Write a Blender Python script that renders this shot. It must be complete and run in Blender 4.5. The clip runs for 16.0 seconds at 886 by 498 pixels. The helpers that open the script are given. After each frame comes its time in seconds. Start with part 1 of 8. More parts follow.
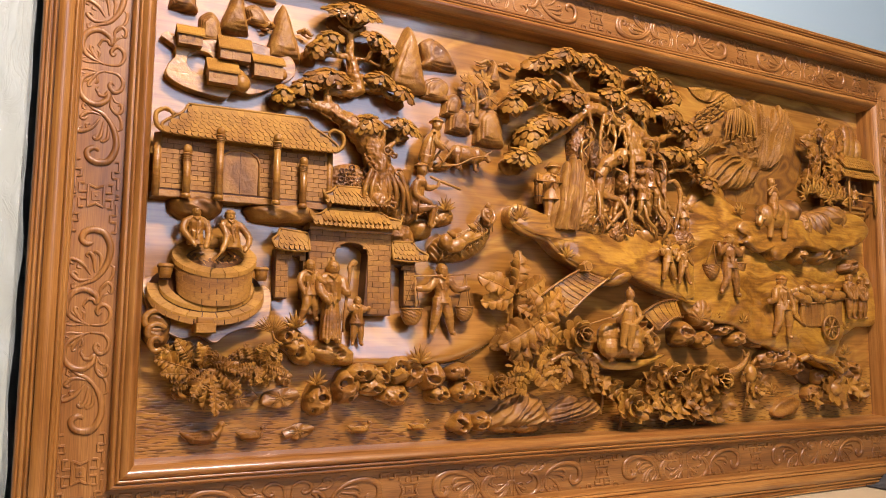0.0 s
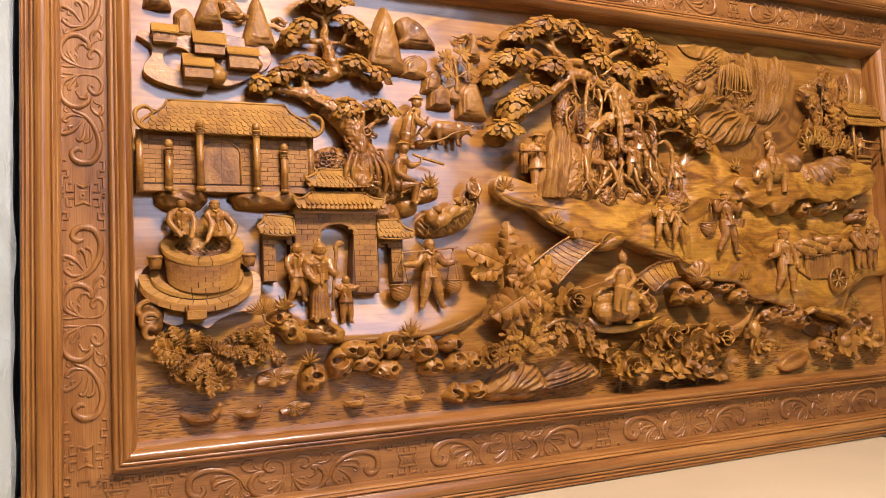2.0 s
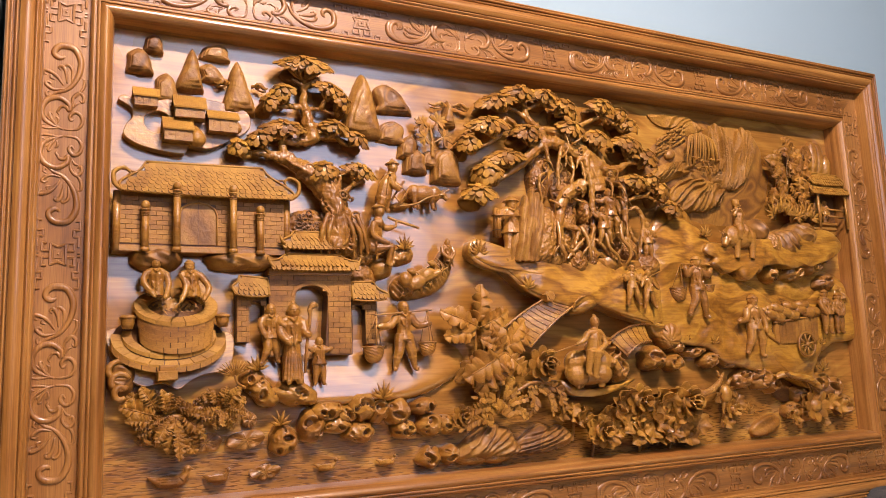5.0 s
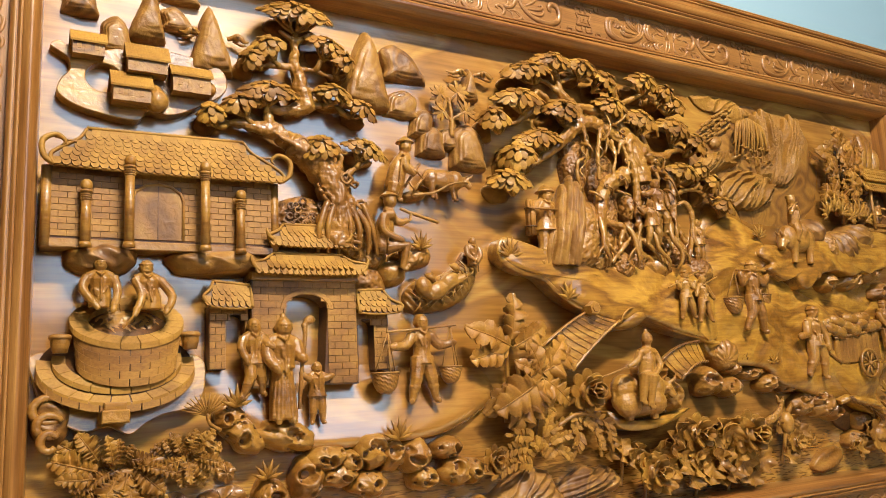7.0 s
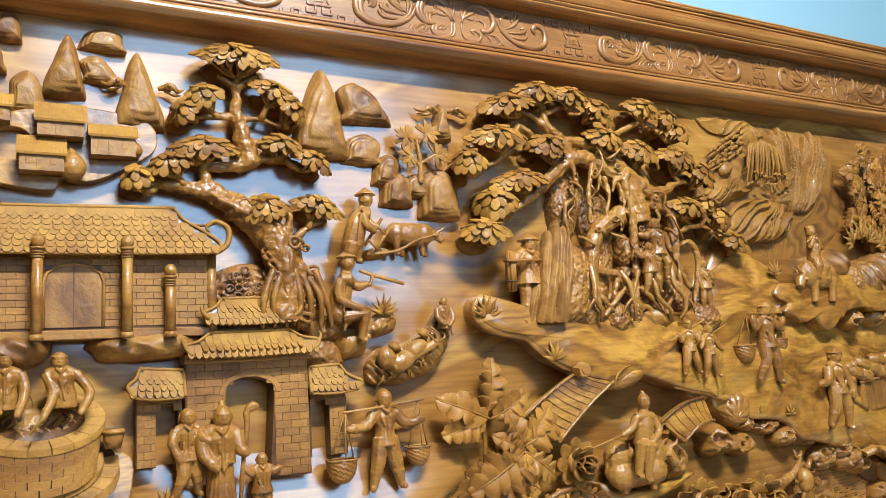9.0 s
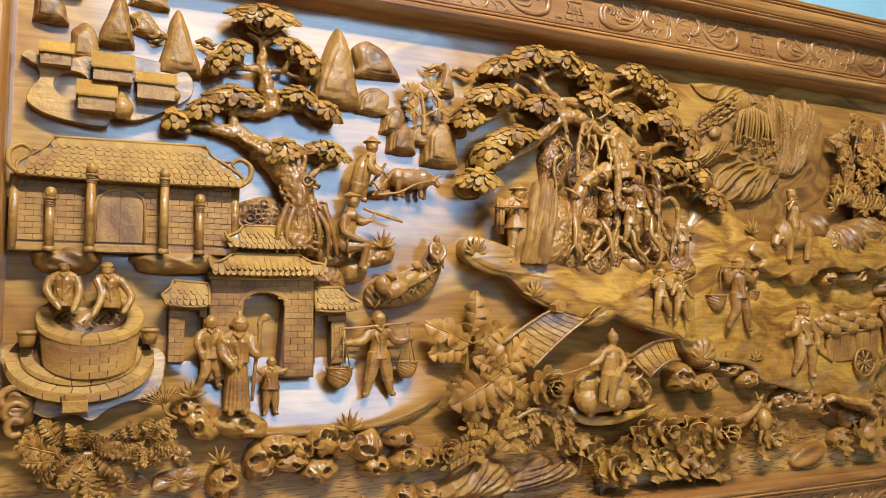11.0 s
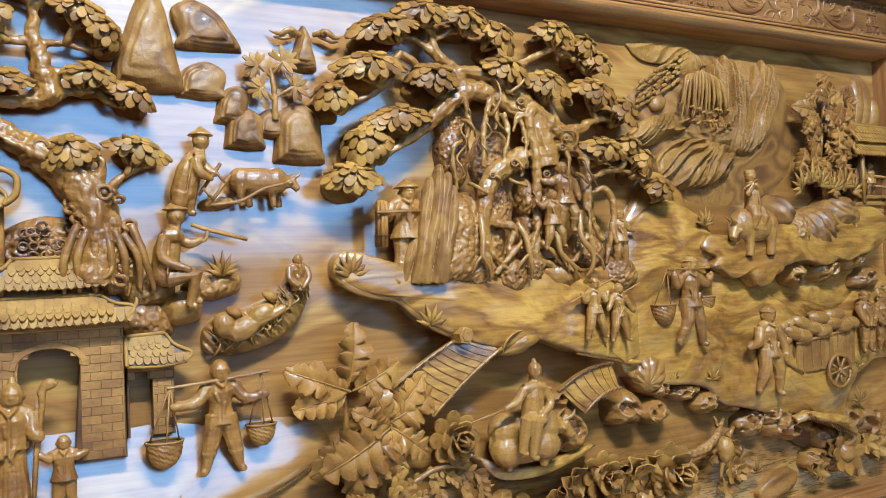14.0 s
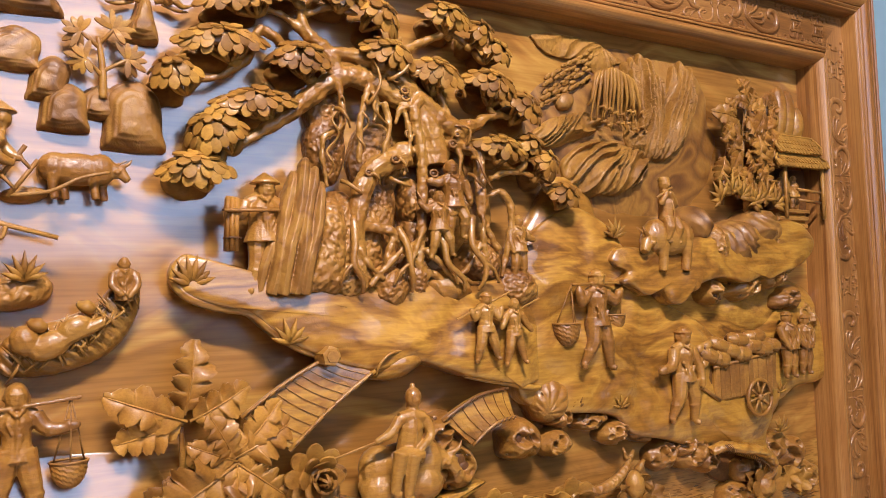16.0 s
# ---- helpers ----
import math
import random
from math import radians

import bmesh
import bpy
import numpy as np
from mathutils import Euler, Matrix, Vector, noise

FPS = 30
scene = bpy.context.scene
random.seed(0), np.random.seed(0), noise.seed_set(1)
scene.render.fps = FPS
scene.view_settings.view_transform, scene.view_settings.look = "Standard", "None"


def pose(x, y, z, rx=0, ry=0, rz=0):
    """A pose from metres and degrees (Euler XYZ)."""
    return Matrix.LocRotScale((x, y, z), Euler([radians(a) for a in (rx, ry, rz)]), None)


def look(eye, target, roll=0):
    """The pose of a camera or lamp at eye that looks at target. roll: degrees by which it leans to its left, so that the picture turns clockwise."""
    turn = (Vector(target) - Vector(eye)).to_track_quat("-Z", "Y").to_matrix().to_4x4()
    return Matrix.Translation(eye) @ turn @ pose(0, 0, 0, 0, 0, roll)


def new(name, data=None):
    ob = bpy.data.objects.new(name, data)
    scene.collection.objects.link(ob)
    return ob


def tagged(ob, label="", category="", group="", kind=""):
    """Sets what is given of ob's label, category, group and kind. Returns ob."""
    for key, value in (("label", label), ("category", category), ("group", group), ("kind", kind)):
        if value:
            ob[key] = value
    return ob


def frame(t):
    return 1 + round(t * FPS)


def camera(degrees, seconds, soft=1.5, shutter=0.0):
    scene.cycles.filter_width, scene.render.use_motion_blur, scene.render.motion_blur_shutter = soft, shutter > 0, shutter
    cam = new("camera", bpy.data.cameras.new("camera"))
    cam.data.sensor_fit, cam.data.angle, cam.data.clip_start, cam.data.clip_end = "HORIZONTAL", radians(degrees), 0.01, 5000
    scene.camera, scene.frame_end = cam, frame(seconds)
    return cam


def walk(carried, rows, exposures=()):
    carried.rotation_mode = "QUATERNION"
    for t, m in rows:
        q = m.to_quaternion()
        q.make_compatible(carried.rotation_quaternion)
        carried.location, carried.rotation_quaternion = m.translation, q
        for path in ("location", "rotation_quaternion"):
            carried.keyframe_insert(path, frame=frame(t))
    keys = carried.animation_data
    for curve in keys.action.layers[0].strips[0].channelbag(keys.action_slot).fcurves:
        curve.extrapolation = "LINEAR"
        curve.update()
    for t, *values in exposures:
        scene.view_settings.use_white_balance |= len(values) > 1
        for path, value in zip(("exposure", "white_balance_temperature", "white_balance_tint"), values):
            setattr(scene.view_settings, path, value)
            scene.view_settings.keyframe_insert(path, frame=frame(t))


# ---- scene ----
cam = camera(58.6, 16.0, soft=0.8)
PATH = [
    (0, (-0.001, -1.4, 1.143), (0.935, 0.353, 1.371), 0.4),
    (0.5, (0.051, -1.444, 1.15), (1.019, 0.295, 1.35), -0.7),
    (1, (0.072, -1.461, 1.153), (0.967, 0.316, 1.358), -2.4),
    (1.5, (0.089, -1.471, 1.143), (0.902, 0.349, 1.309), -2.4),
    (2, (0.09, -1.479, 1.144), (0.928, 0.33, 1.303), -2.7),
    (2.5, (0.096, -1.487, 1.143), (0.964, 0.307, 1.303), -3.0),
    (3, (0.094, -1.495, 1.152), (0.987, 0.285, 1.332), -3.5),
    (3.5, (0.099, -1.5, 1.151), (1.008, 0.269, 1.367), -3.6),
    (4, (0.102, -1.499, 1.148), (1.024, 0.261, 1.379), -3.4),
    (4.5, (0.102, -1.505, 1.142), (1.022, 0.254, 1.391), -2.8),
    (5, (0.092, -1.502, 1.147), (0.975, 0.266, 1.454), -2.3),
    (5.2, (0.069, -1.482, 1.152), (0.954, 0.28, 1.484), -2.1),
    (7.3, (0.161, -1.098, 1.184), (1.157, 0.601, 1.532), -3.1),
    (7.5, (0.185, -1.079, 1.193), (1.163, 0.63, 1.543), -3.6),
    (8, (0.242, -1.041, 1.252), (1.203, 0.679, 1.596), -3.8),
    (8.2, (0.259, -1.027, 1.309), (1.231, 0.689, 1.643), -3.8),
    (10.3, (0.289, -1.247, 1.325), (1.074, 0.58, 1.534), -1.4),
    (10.5, (0.285, -1.258, 1.308), (1.073, 0.571, 1.496), -0.6),
    (11, (0.285, -1.276, 1.299), (1.11, 0.54, 1.451), 0.1),
    (11.5, (0.296, -1.281, 1.302), (1.167, 0.514, 1.438), 0.0),
    (12, (0.307, -1.259, 1.341), (1.223, 0.513, 1.482), 0.1),
    (12.5, (0.338, -1.221, 1.371), (1.276, 0.54, 1.518), -0.5),
    (13, (0.392, -1.156, 1.396), (1.293, 0.628, 1.48), -2.3),
    (13.5, (0.498, -1.082, 1.415), (1.382, 0.711, 1.479), -3.1),
    (14, (0.541, -1.041, 1.387), (1.452, 0.738, 1.464), -2.4),
    (14.5, (0.575, -1.036, 1.35), (1.503, 0.734, 1.436), -1.6),
    (15, (0.608, -1.012, 1.337), (1.567, 0.74, 1.436), -1.4),
    (15.5, (0.654, -0.982, 1.343), (1.652, 0.747, 1.457), -1.8),
    (16, (0.703, -0.955, 1.372), (1.729, 0.758, 1.497), -1.7),
]
LIGHT = [
    (0, -0.37, 6980, 32),
    (1.5, -0.33, 6800, 34),
    (3.5, -0.39, 6950, 34),
    (5.2, -0.36, 6900, 34),
    (7.3, -0.2, 5990, 6),
    (7.6, -0.2, 5530, 4),
    (8.2, -0.14, 4670, -4),
    (10.3, -0.33, 5990, 15),
    (10.5, -0.33, 5920, 15),
    (11, -0.22, 5080, 1),
    (11.5, -0.17, 4560, -2),
    (12, -0.26, 5140, 12),
    (12.5, -0.37, 5300, 17),
    (13, -0.36, 5460, 21),
    (13.5, -0.24, 4200, 5),
    (14.5, -0.24, 4550, -2),
    (15, -0.33, 5060, 13),
    (16, -0.32, 5850, 23),
]
walk(cam, [(t, look(eye, target, roll)) for t, eye, target, roll in PATH], LIGHT)

# ---- world, daylight and lamps ----
world = bpy.data.worlds.new("world")
scene.world = world
world.use_nodes = True
sky = world.node_tree.nodes.new("ShaderNodeTexSky")
sky.sky_type, sky.sun_disc = "NISHITA", False
sky.sun_elevation, sky.sun_rotation = radians(38), radians(200)
world.node_tree.links.new(sky.outputs[0], world.node_tree.nodes["Background"].inputs[0])
world.node_tree.nodes["Background"].inputs[1].default_value = 0.1

WIN_X0, WIN_X1, WIN_Z0, WIN_Z1, WIN_Y = 0.25, 2.45, 1.58, 3.3, -3.1


def area_lamp(name, eye, target, size_x, size_y, power, colour):
    data = bpy.data.lights.new(name, "AREA")
    data.shape, data.size, data.size_y, data.energy, data.color = "RECTANGLE", size_x, size_y, power, colour
    ob = new(name, data)
    ob.matrix_world = look(eye, target)
    return ob


# daylight in the opening of the shop window, and the ceiling tube
area_lamp("window_daylight", (1.35, WIN_Y + 0.02, 2.44), (1.35, 0, 2.25), 2.1, 1.62, 19, (0.58, 0.79, 1.0))
area_lamp("tube_light", (0.75, -1.8, 3.28), (0.85, 0.0, 1.25), 0.9, 0.1, 186, (1.0, 0.92, 0.79))

# ---- materials ----


def nodes_of(name):
    m = bpy.data.materials.new(name)
    m.use_nodes = True
    t = m.node_tree
    return m, t, t.nodes["Principled BSDF"]


def node(t, kind, **sets):
    n = t.nodes.new(kind)
    for k, v in sets.items():
        if k in n.inputs:
            n.inputs[k].default_value = v
    return n


def ramp(t, source, stops):
    r = t.nodes.new("ShaderNodeValToRGB")
    e = r.color_ramp.elements
    while len(e) < len(stops):
        e.new(0.5)
    for el, (p, c) in zip(e, stops):
        el.position, el.color = p, (*c, 1)
    t.links.new(source, r.inputs[0])
    return r.outputs[0]


def mixed(t, a, b, factor, mode="MIX"):
    n = t.nodes.new("ShaderNodeMix")
    n.data_type, n.blend_type = "RGBA", mode
    for socket, v in ((n.inputs[0], factor), (n.inputs[6], a), (n.inputs[7], b)):
        if hasattr(v, "links"):
            t.links.new(v, socket)
        else:
            socket.default_value = v if isinstance(v, float) else (*v, 1)
    return n.outputs[2]


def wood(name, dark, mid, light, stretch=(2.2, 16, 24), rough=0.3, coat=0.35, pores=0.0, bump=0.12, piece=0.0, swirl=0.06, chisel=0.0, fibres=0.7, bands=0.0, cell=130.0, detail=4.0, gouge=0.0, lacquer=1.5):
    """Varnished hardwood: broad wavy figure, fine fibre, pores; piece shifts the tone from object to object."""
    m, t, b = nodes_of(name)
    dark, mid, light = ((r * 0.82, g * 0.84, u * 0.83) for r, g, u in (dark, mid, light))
    geo = t.nodes.new("ShaderNodeNewGeometry")
    warp = node(t, "ShaderNodeTexNoise", Scale=3.2, Detail=2.0)
    t.links.new(geo.outputs["Position"], warp.inputs["Vector"])
    shift = t.nodes.new("ShaderNodeVectorMath")
    shift.operation = "MULTIPLY_ADD"
    t.links.new(warp.outputs["Color"], shift.inputs[0])
    shift.inputs[1].default_value = (swirl, swirl, swirl)
    t.links.new(geo.outputs["Position"], shift.inputs[2])
    where = node(t, "ShaderNodeMapping", Scale=stretch)
    t.links.new(shift.outputs[0], where.inputs[0])
    broad = node(t, "ShaderNodeTexNoise", Scale=1.0, Detail=detail, Roughness=0.55, Distortion=0.6)
    t.links.new(where.outputs[0], broad.inputs["Vector"])
    fine_where = node(t, "ShaderNodeMapping", Scale=tuple(s * (3.5 if s < 5 else 18) for s in stretch))
    t.links.new(geo.outputs["Position"], fine_where.inputs[0])
    fine = node(t, "ShaderNodeTexNoise", Scale=1.0, Detail=3.0, Roughness=0.6)
    t.links.new(fine_where.outputs[0], fine.inputs["Vector"])
    figured = broad.outputs[0]
    if bands:
        waves = t.nodes.new("ShaderNodeMath")
        waves.operation = "MULTIPLY"
        t.links.new(figured, waves.inputs[0])
        waves.inputs[1].default_value = bands
        fold = t.nodes.new("ShaderNodeMath")
        fold.operation = "PINGPONG"
        fold.inputs[1].default_value = 0.5
        t.links.new(waves.outputs[0], fold.inputs[0])
        soft = t.nodes.new("ShaderNodeMath")
        soft.operation = "MULTIPLY_ADD"
        t.links.new(fold.outputs[0], soft.inputs[0])
        soft.inputs[1].default_value = 0.42
        half = t.nodes.new("ShaderNodeMath")
        half.operation = "MULTIPLY_ADD"
        t.links.new(figured, half.inputs[0])
        half.inputs[1].default_value, half.inputs[2].default_value = 0.75, 0.02
        t.links.new(half.outputs[0], soft.inputs[2])
        figured = soft.outputs[0]
    colour = ramp(t, figured, ((0.30, dark), (0.46, mid), (0.60, light), (0.74, mid)))
    fibre = ramp(t, fine.outputs[0], ((0.34, (0.52, 0.44, 0.38)), (0.58, (1, 1, 1))))
    colour = mixed(t, colour, fibre, fibres, "MULTIPLY")
    stain = node(t, "ShaderNodeTexNoise", Scale=7.0, Detail=3.0)
    t.links.new(geo.outputs["Position"], stain.inputs["Vector"])
    colour = mixed(t, colour, ramp(t, stain.outputs[0], ((0.35, (0.8, 0.72, 0.62)), (0.62, (1.1, 1.06, 1.0)))), 0.6, "MULTIPLY")
    if pores:
        pw = node(t, "ShaderNodeMapping", Scale=(38, 60, 330))
        t.links.new(geo.outputs["Position"], pw.inputs[0])
        pore = node(t, "ShaderNodeTexNoise", Scale=1.0, Detail=1.0)
        t.links.new(pw.outputs[0], pore.inputs["Vector"])
        low = t.nodes.new("ShaderNodeSeparateXYZ")
        t.links.new(geo.outputs["Position"], low.inputs[0])
        band = t.nodes.new("ShaderNodeMapRange")
        band.inputs[1].default_value, band.inputs[2].default_value = 1.11, 1.01
        t.links.new(low.outputs[2], band.inputs[0])
        dash = ramp(t, pore.outputs[0], ((0.39, (0.16, 0.09, 0.05)), (0.47, (1, 1, 1))))
        colour = mixed(t, colour, mixed(t, (1.0, 1.0, 1.0), dash, band.outputs[0]), pores, "MULTIPLY")
    if piece:
        info = t.nodes.new("ShaderNodeObjectInfo")
        tone = ramp(t, info.outputs["Random"], ((0.0, (1 - piece, 1 - piece * 1.15, 1 - piece * 1.3)), (1.0, (1 + piece * 0.6, 1 + piece * 0.6, 1 + piece * 0.5))))
        colour = mixed(t, colour, tone, 1.0, "MULTIPLY")
    t.links.new(colour, b.inputs["Base Color"])
    gloss = t.nodes.new("ShaderNodeMapRange")
    gloss.inputs[3].default_value, gloss.inputs[4].default_value = rough - 0.06, rough + 0.1
    t.links.new(stain.outputs[0], gloss.inputs[0])
    t.links.new(gloss.outputs[0], b.inputs["Roughness"])
    b.inputs["Coat Weight"].default_value, b.inputs["Coat Roughness"].default_value, b.inputs["Coat IOR"].default_value = coat, 0.12 if lacquer < 1.85 else 0.17, lacquer
    relief = node(t, "ShaderNodeBump", Strength=bump, Distance=0.002)
    t.links.new(fine.outputs[0], relief.inputs["Height"])
    if pores:
        depth = t.nodes.new("ShaderNodeMath")
        depth.operation = "MULTIPLY"
        t.links.new(ramp(t, pore.outputs[0], ((0.36, (0, 0, 0)), (0.56, (1, 1, 1)))), depth.inputs[0])
        t.links.new(band.outputs[0], depth.inputs[1])
        nick = node(t, "ShaderNodeBump", Strength=0.22, Distance=0.002)
        t.links.new(depth.outputs[0], nick.inputs["Height"])
        t.links.new(relief.outputs[0], nick.inputs["Normal"])
        relief = nick
    if chisel:
        cuts = node(t, "ShaderNodeTexVoronoi", Scale=cell)
        cuts.feature = "SMOOTH_F1"
        t.links.new(shift.outputs[0], cuts.inputs["Vector"])
        tool = node(t, "ShaderNodeBump", Strength=chisel, Distance=0.004)
        t.links.new(cuts.outputs["Distance"], tool.inputs["Height"])
        t.links.new(relief.outputs[0], tool.inputs["Normal"])
        relief = tool
    if gouge:
        marks = node(t, "ShaderNodeTexNoise", Scale=85.0, Detail=3.0, Roughness=0.6, Distortion=0.8)
        t.links.new(geo.outputs["Position"], marks.inputs["Vector"])
        dent = node(t, "ShaderNodeBump", Strength=gouge, Distance=0.006)
        t.links.new(marks.outputs[0], dent.inputs["Height"])
        t.links.new(relief.outputs[0], dent.inputs["Normal"])
        relief = dent
    t.links.new(relief.outputs[0], b.inputs["Normal"])
    return m


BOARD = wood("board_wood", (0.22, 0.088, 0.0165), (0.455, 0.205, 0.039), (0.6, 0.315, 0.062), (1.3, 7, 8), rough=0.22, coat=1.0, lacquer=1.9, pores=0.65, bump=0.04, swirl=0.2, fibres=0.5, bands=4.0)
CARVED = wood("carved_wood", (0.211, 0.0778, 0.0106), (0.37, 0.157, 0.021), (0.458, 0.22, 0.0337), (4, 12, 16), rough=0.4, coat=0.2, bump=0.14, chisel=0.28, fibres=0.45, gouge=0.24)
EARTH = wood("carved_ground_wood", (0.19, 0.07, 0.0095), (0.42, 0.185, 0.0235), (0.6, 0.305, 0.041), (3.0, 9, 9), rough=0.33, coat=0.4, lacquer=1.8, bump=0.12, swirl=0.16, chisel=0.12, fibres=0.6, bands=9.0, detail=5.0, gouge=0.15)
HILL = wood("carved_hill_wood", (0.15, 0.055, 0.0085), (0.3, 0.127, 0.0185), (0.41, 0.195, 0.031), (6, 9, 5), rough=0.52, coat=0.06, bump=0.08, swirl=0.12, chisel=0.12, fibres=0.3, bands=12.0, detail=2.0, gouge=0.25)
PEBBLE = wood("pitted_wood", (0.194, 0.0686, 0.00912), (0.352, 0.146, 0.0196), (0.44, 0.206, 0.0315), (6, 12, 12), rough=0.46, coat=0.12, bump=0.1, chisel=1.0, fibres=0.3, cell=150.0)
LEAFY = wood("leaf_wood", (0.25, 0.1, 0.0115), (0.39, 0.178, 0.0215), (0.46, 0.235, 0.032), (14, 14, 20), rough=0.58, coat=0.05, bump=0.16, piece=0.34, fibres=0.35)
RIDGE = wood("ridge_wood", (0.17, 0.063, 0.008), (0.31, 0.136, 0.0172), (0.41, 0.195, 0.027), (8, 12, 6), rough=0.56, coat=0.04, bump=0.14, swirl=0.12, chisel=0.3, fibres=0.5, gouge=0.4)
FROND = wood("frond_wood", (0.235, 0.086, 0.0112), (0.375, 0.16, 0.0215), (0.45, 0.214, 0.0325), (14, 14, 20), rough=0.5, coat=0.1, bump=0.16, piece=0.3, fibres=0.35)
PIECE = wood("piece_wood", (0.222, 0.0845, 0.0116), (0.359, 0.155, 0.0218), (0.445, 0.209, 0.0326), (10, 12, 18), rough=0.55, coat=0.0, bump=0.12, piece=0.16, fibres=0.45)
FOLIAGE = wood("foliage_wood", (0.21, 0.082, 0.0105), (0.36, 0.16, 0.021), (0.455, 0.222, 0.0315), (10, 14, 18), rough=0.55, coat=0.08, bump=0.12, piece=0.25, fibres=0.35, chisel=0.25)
# dark wood of joints and cuts; also paints the shade in holes and openings
JOINT_SHADE = wood("joint_and_shade_wood", (0.1, 0.0354, 0.00558), (0.155, 0.0572, 0.0088), (0.2, 0.079, 0.0127), (9, 9, 16), rough=0.5, coat=0.05)
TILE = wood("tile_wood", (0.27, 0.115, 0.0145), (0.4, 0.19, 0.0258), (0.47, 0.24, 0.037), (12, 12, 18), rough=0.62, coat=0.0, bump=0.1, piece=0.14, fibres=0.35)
for _m in (LEAFY, FROND, FOLIAGE, RIDGE, TILE):
    _m.node_tree.nodes["Principled BSDF"].inputs["Specular IOR Level"].default_value = 0.3
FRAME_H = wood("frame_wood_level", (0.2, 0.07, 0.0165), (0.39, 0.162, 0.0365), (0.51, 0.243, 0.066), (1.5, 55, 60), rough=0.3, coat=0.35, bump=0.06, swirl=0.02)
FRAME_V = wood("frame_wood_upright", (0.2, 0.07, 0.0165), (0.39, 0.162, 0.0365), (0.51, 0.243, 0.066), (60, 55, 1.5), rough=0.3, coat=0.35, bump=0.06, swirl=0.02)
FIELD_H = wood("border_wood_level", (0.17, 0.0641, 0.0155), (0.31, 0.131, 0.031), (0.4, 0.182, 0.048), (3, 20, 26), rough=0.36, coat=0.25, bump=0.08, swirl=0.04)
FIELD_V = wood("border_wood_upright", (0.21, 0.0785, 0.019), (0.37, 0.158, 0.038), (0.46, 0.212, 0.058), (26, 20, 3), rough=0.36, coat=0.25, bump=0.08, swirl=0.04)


def painted(name, colour, rough, scale=6.0, amount=0.12, bump=0.05, coat=0.0):
    m, t, b = nodes_of(name)
    geo = t.nodes.new("ShaderNodeNewGeometry")
    big = node(t, "ShaderNodeTexNoise", Scale=scale, Detail=5.0)
    small = node(t, "ShaderNodeTexNoise", Scale=scale * 22, Detail=3.0)
    for n in (big, small):
        t.links.new(geo.outputs["Position"], n.inputs["Vector"])
    low = tuple(c * (1 - amount) for c in colour)
    t.links.new(ramp(t, big.outputs[0], ((0.3, low), (0.7, colour))), b.inputs["Base Color"])
    b.inputs["Roughness"].default_value = rough
    b.inputs["Coat Weight"].default_value = coat
    relief = node(t, "ShaderNodeBump", Strength=bump, Distance=0.002)
    t.links.new(small.outputs[0], relief.inputs["Height"])
    t.links.new(relief.outputs[0], b.inputs["Normal"])
    return m


WALL = painted("blue_wall_paint", (0.27, 0.4, 0.46), 0.75, 1.5, 0.06)
CEIL = painted("dull_ceiling_paint", (0.17, 0.16, 0.15), 0.8, 1.5, 0.08)
SIDE = painted("brown_grey_wall_paint", (0.09, 0.075, 0.06), 0.8, 1.5, 0.15)
FLOOR = painted("grey_floor_tile", (0.09, 0.078, 0.065), 0.35, 3.0, 0.15)
CREAM = painted("cream_table_top", (0.6, 0.5, 0.31), 0.45, 4.0, 0.08)
GREY = painted("dark_grey_cloth", (0.07, 0.075, 0.075), 0.6, 30.0, 0.4, 0.5)
WHITE = painted("white_lamp_metal", (0.8, 0.8, 0.8), 0.4, 8.0, 0.04)

PLASTIC, _t, _b = nodes_of("clear_wrapping_film")
_b.inputs["Base Color"].default_value = (0.62, 0.72, 0.68, 1)
_b.inputs["Roughness"].default_value = 0.16
_b.inputs["Alpha"].default_value = 0.36
_b.inputs["Coat Weight"].default_value = 0.8
_n = node(_t, "ShaderNodeTexNoise", Scale=26.0, Detail=4.0, Distortion=1.2)
_bump = node(_t, "ShaderNodeBump", Strength=0.5, Distance=0.008)
_t.links.new(_n.outputs[0], _bump.inputs["Height"])
_t.links.new(_bump.outputs[0], _b.inputs["Normal"])
WRAPPED = painted("grey_green_padding", (0.52, 0.58, 0.52), 0.7, 2.5, 0.3)

GLOW, _t, _b = nodes_of("lamp_tube_glow")
_b.inputs["Emission Color"].default_value = (1.0, 0.93, 0.82, 1)
_b.inputs["Emission Strength"].default_value = 6.0
DAY, _t, _b = nodes_of("bright_daylight_backdrop")
_b.inputs["Base Color"].default_value = (0, 0, 0, 1)
_b.inputs["Emission Color"].default_value = (0.66, 0.78, 0.96, 1)
_b.inputs["Emission Strength"].default_value = 2.9

# ---- building helpers: the relief is drawn in millimetres, d is the height over the board ----
BOARD_Y = 0.032


def W(x, z, d=0.0):
    return (x / 1000, BOARD_Y - d / 1000, z / 1000)


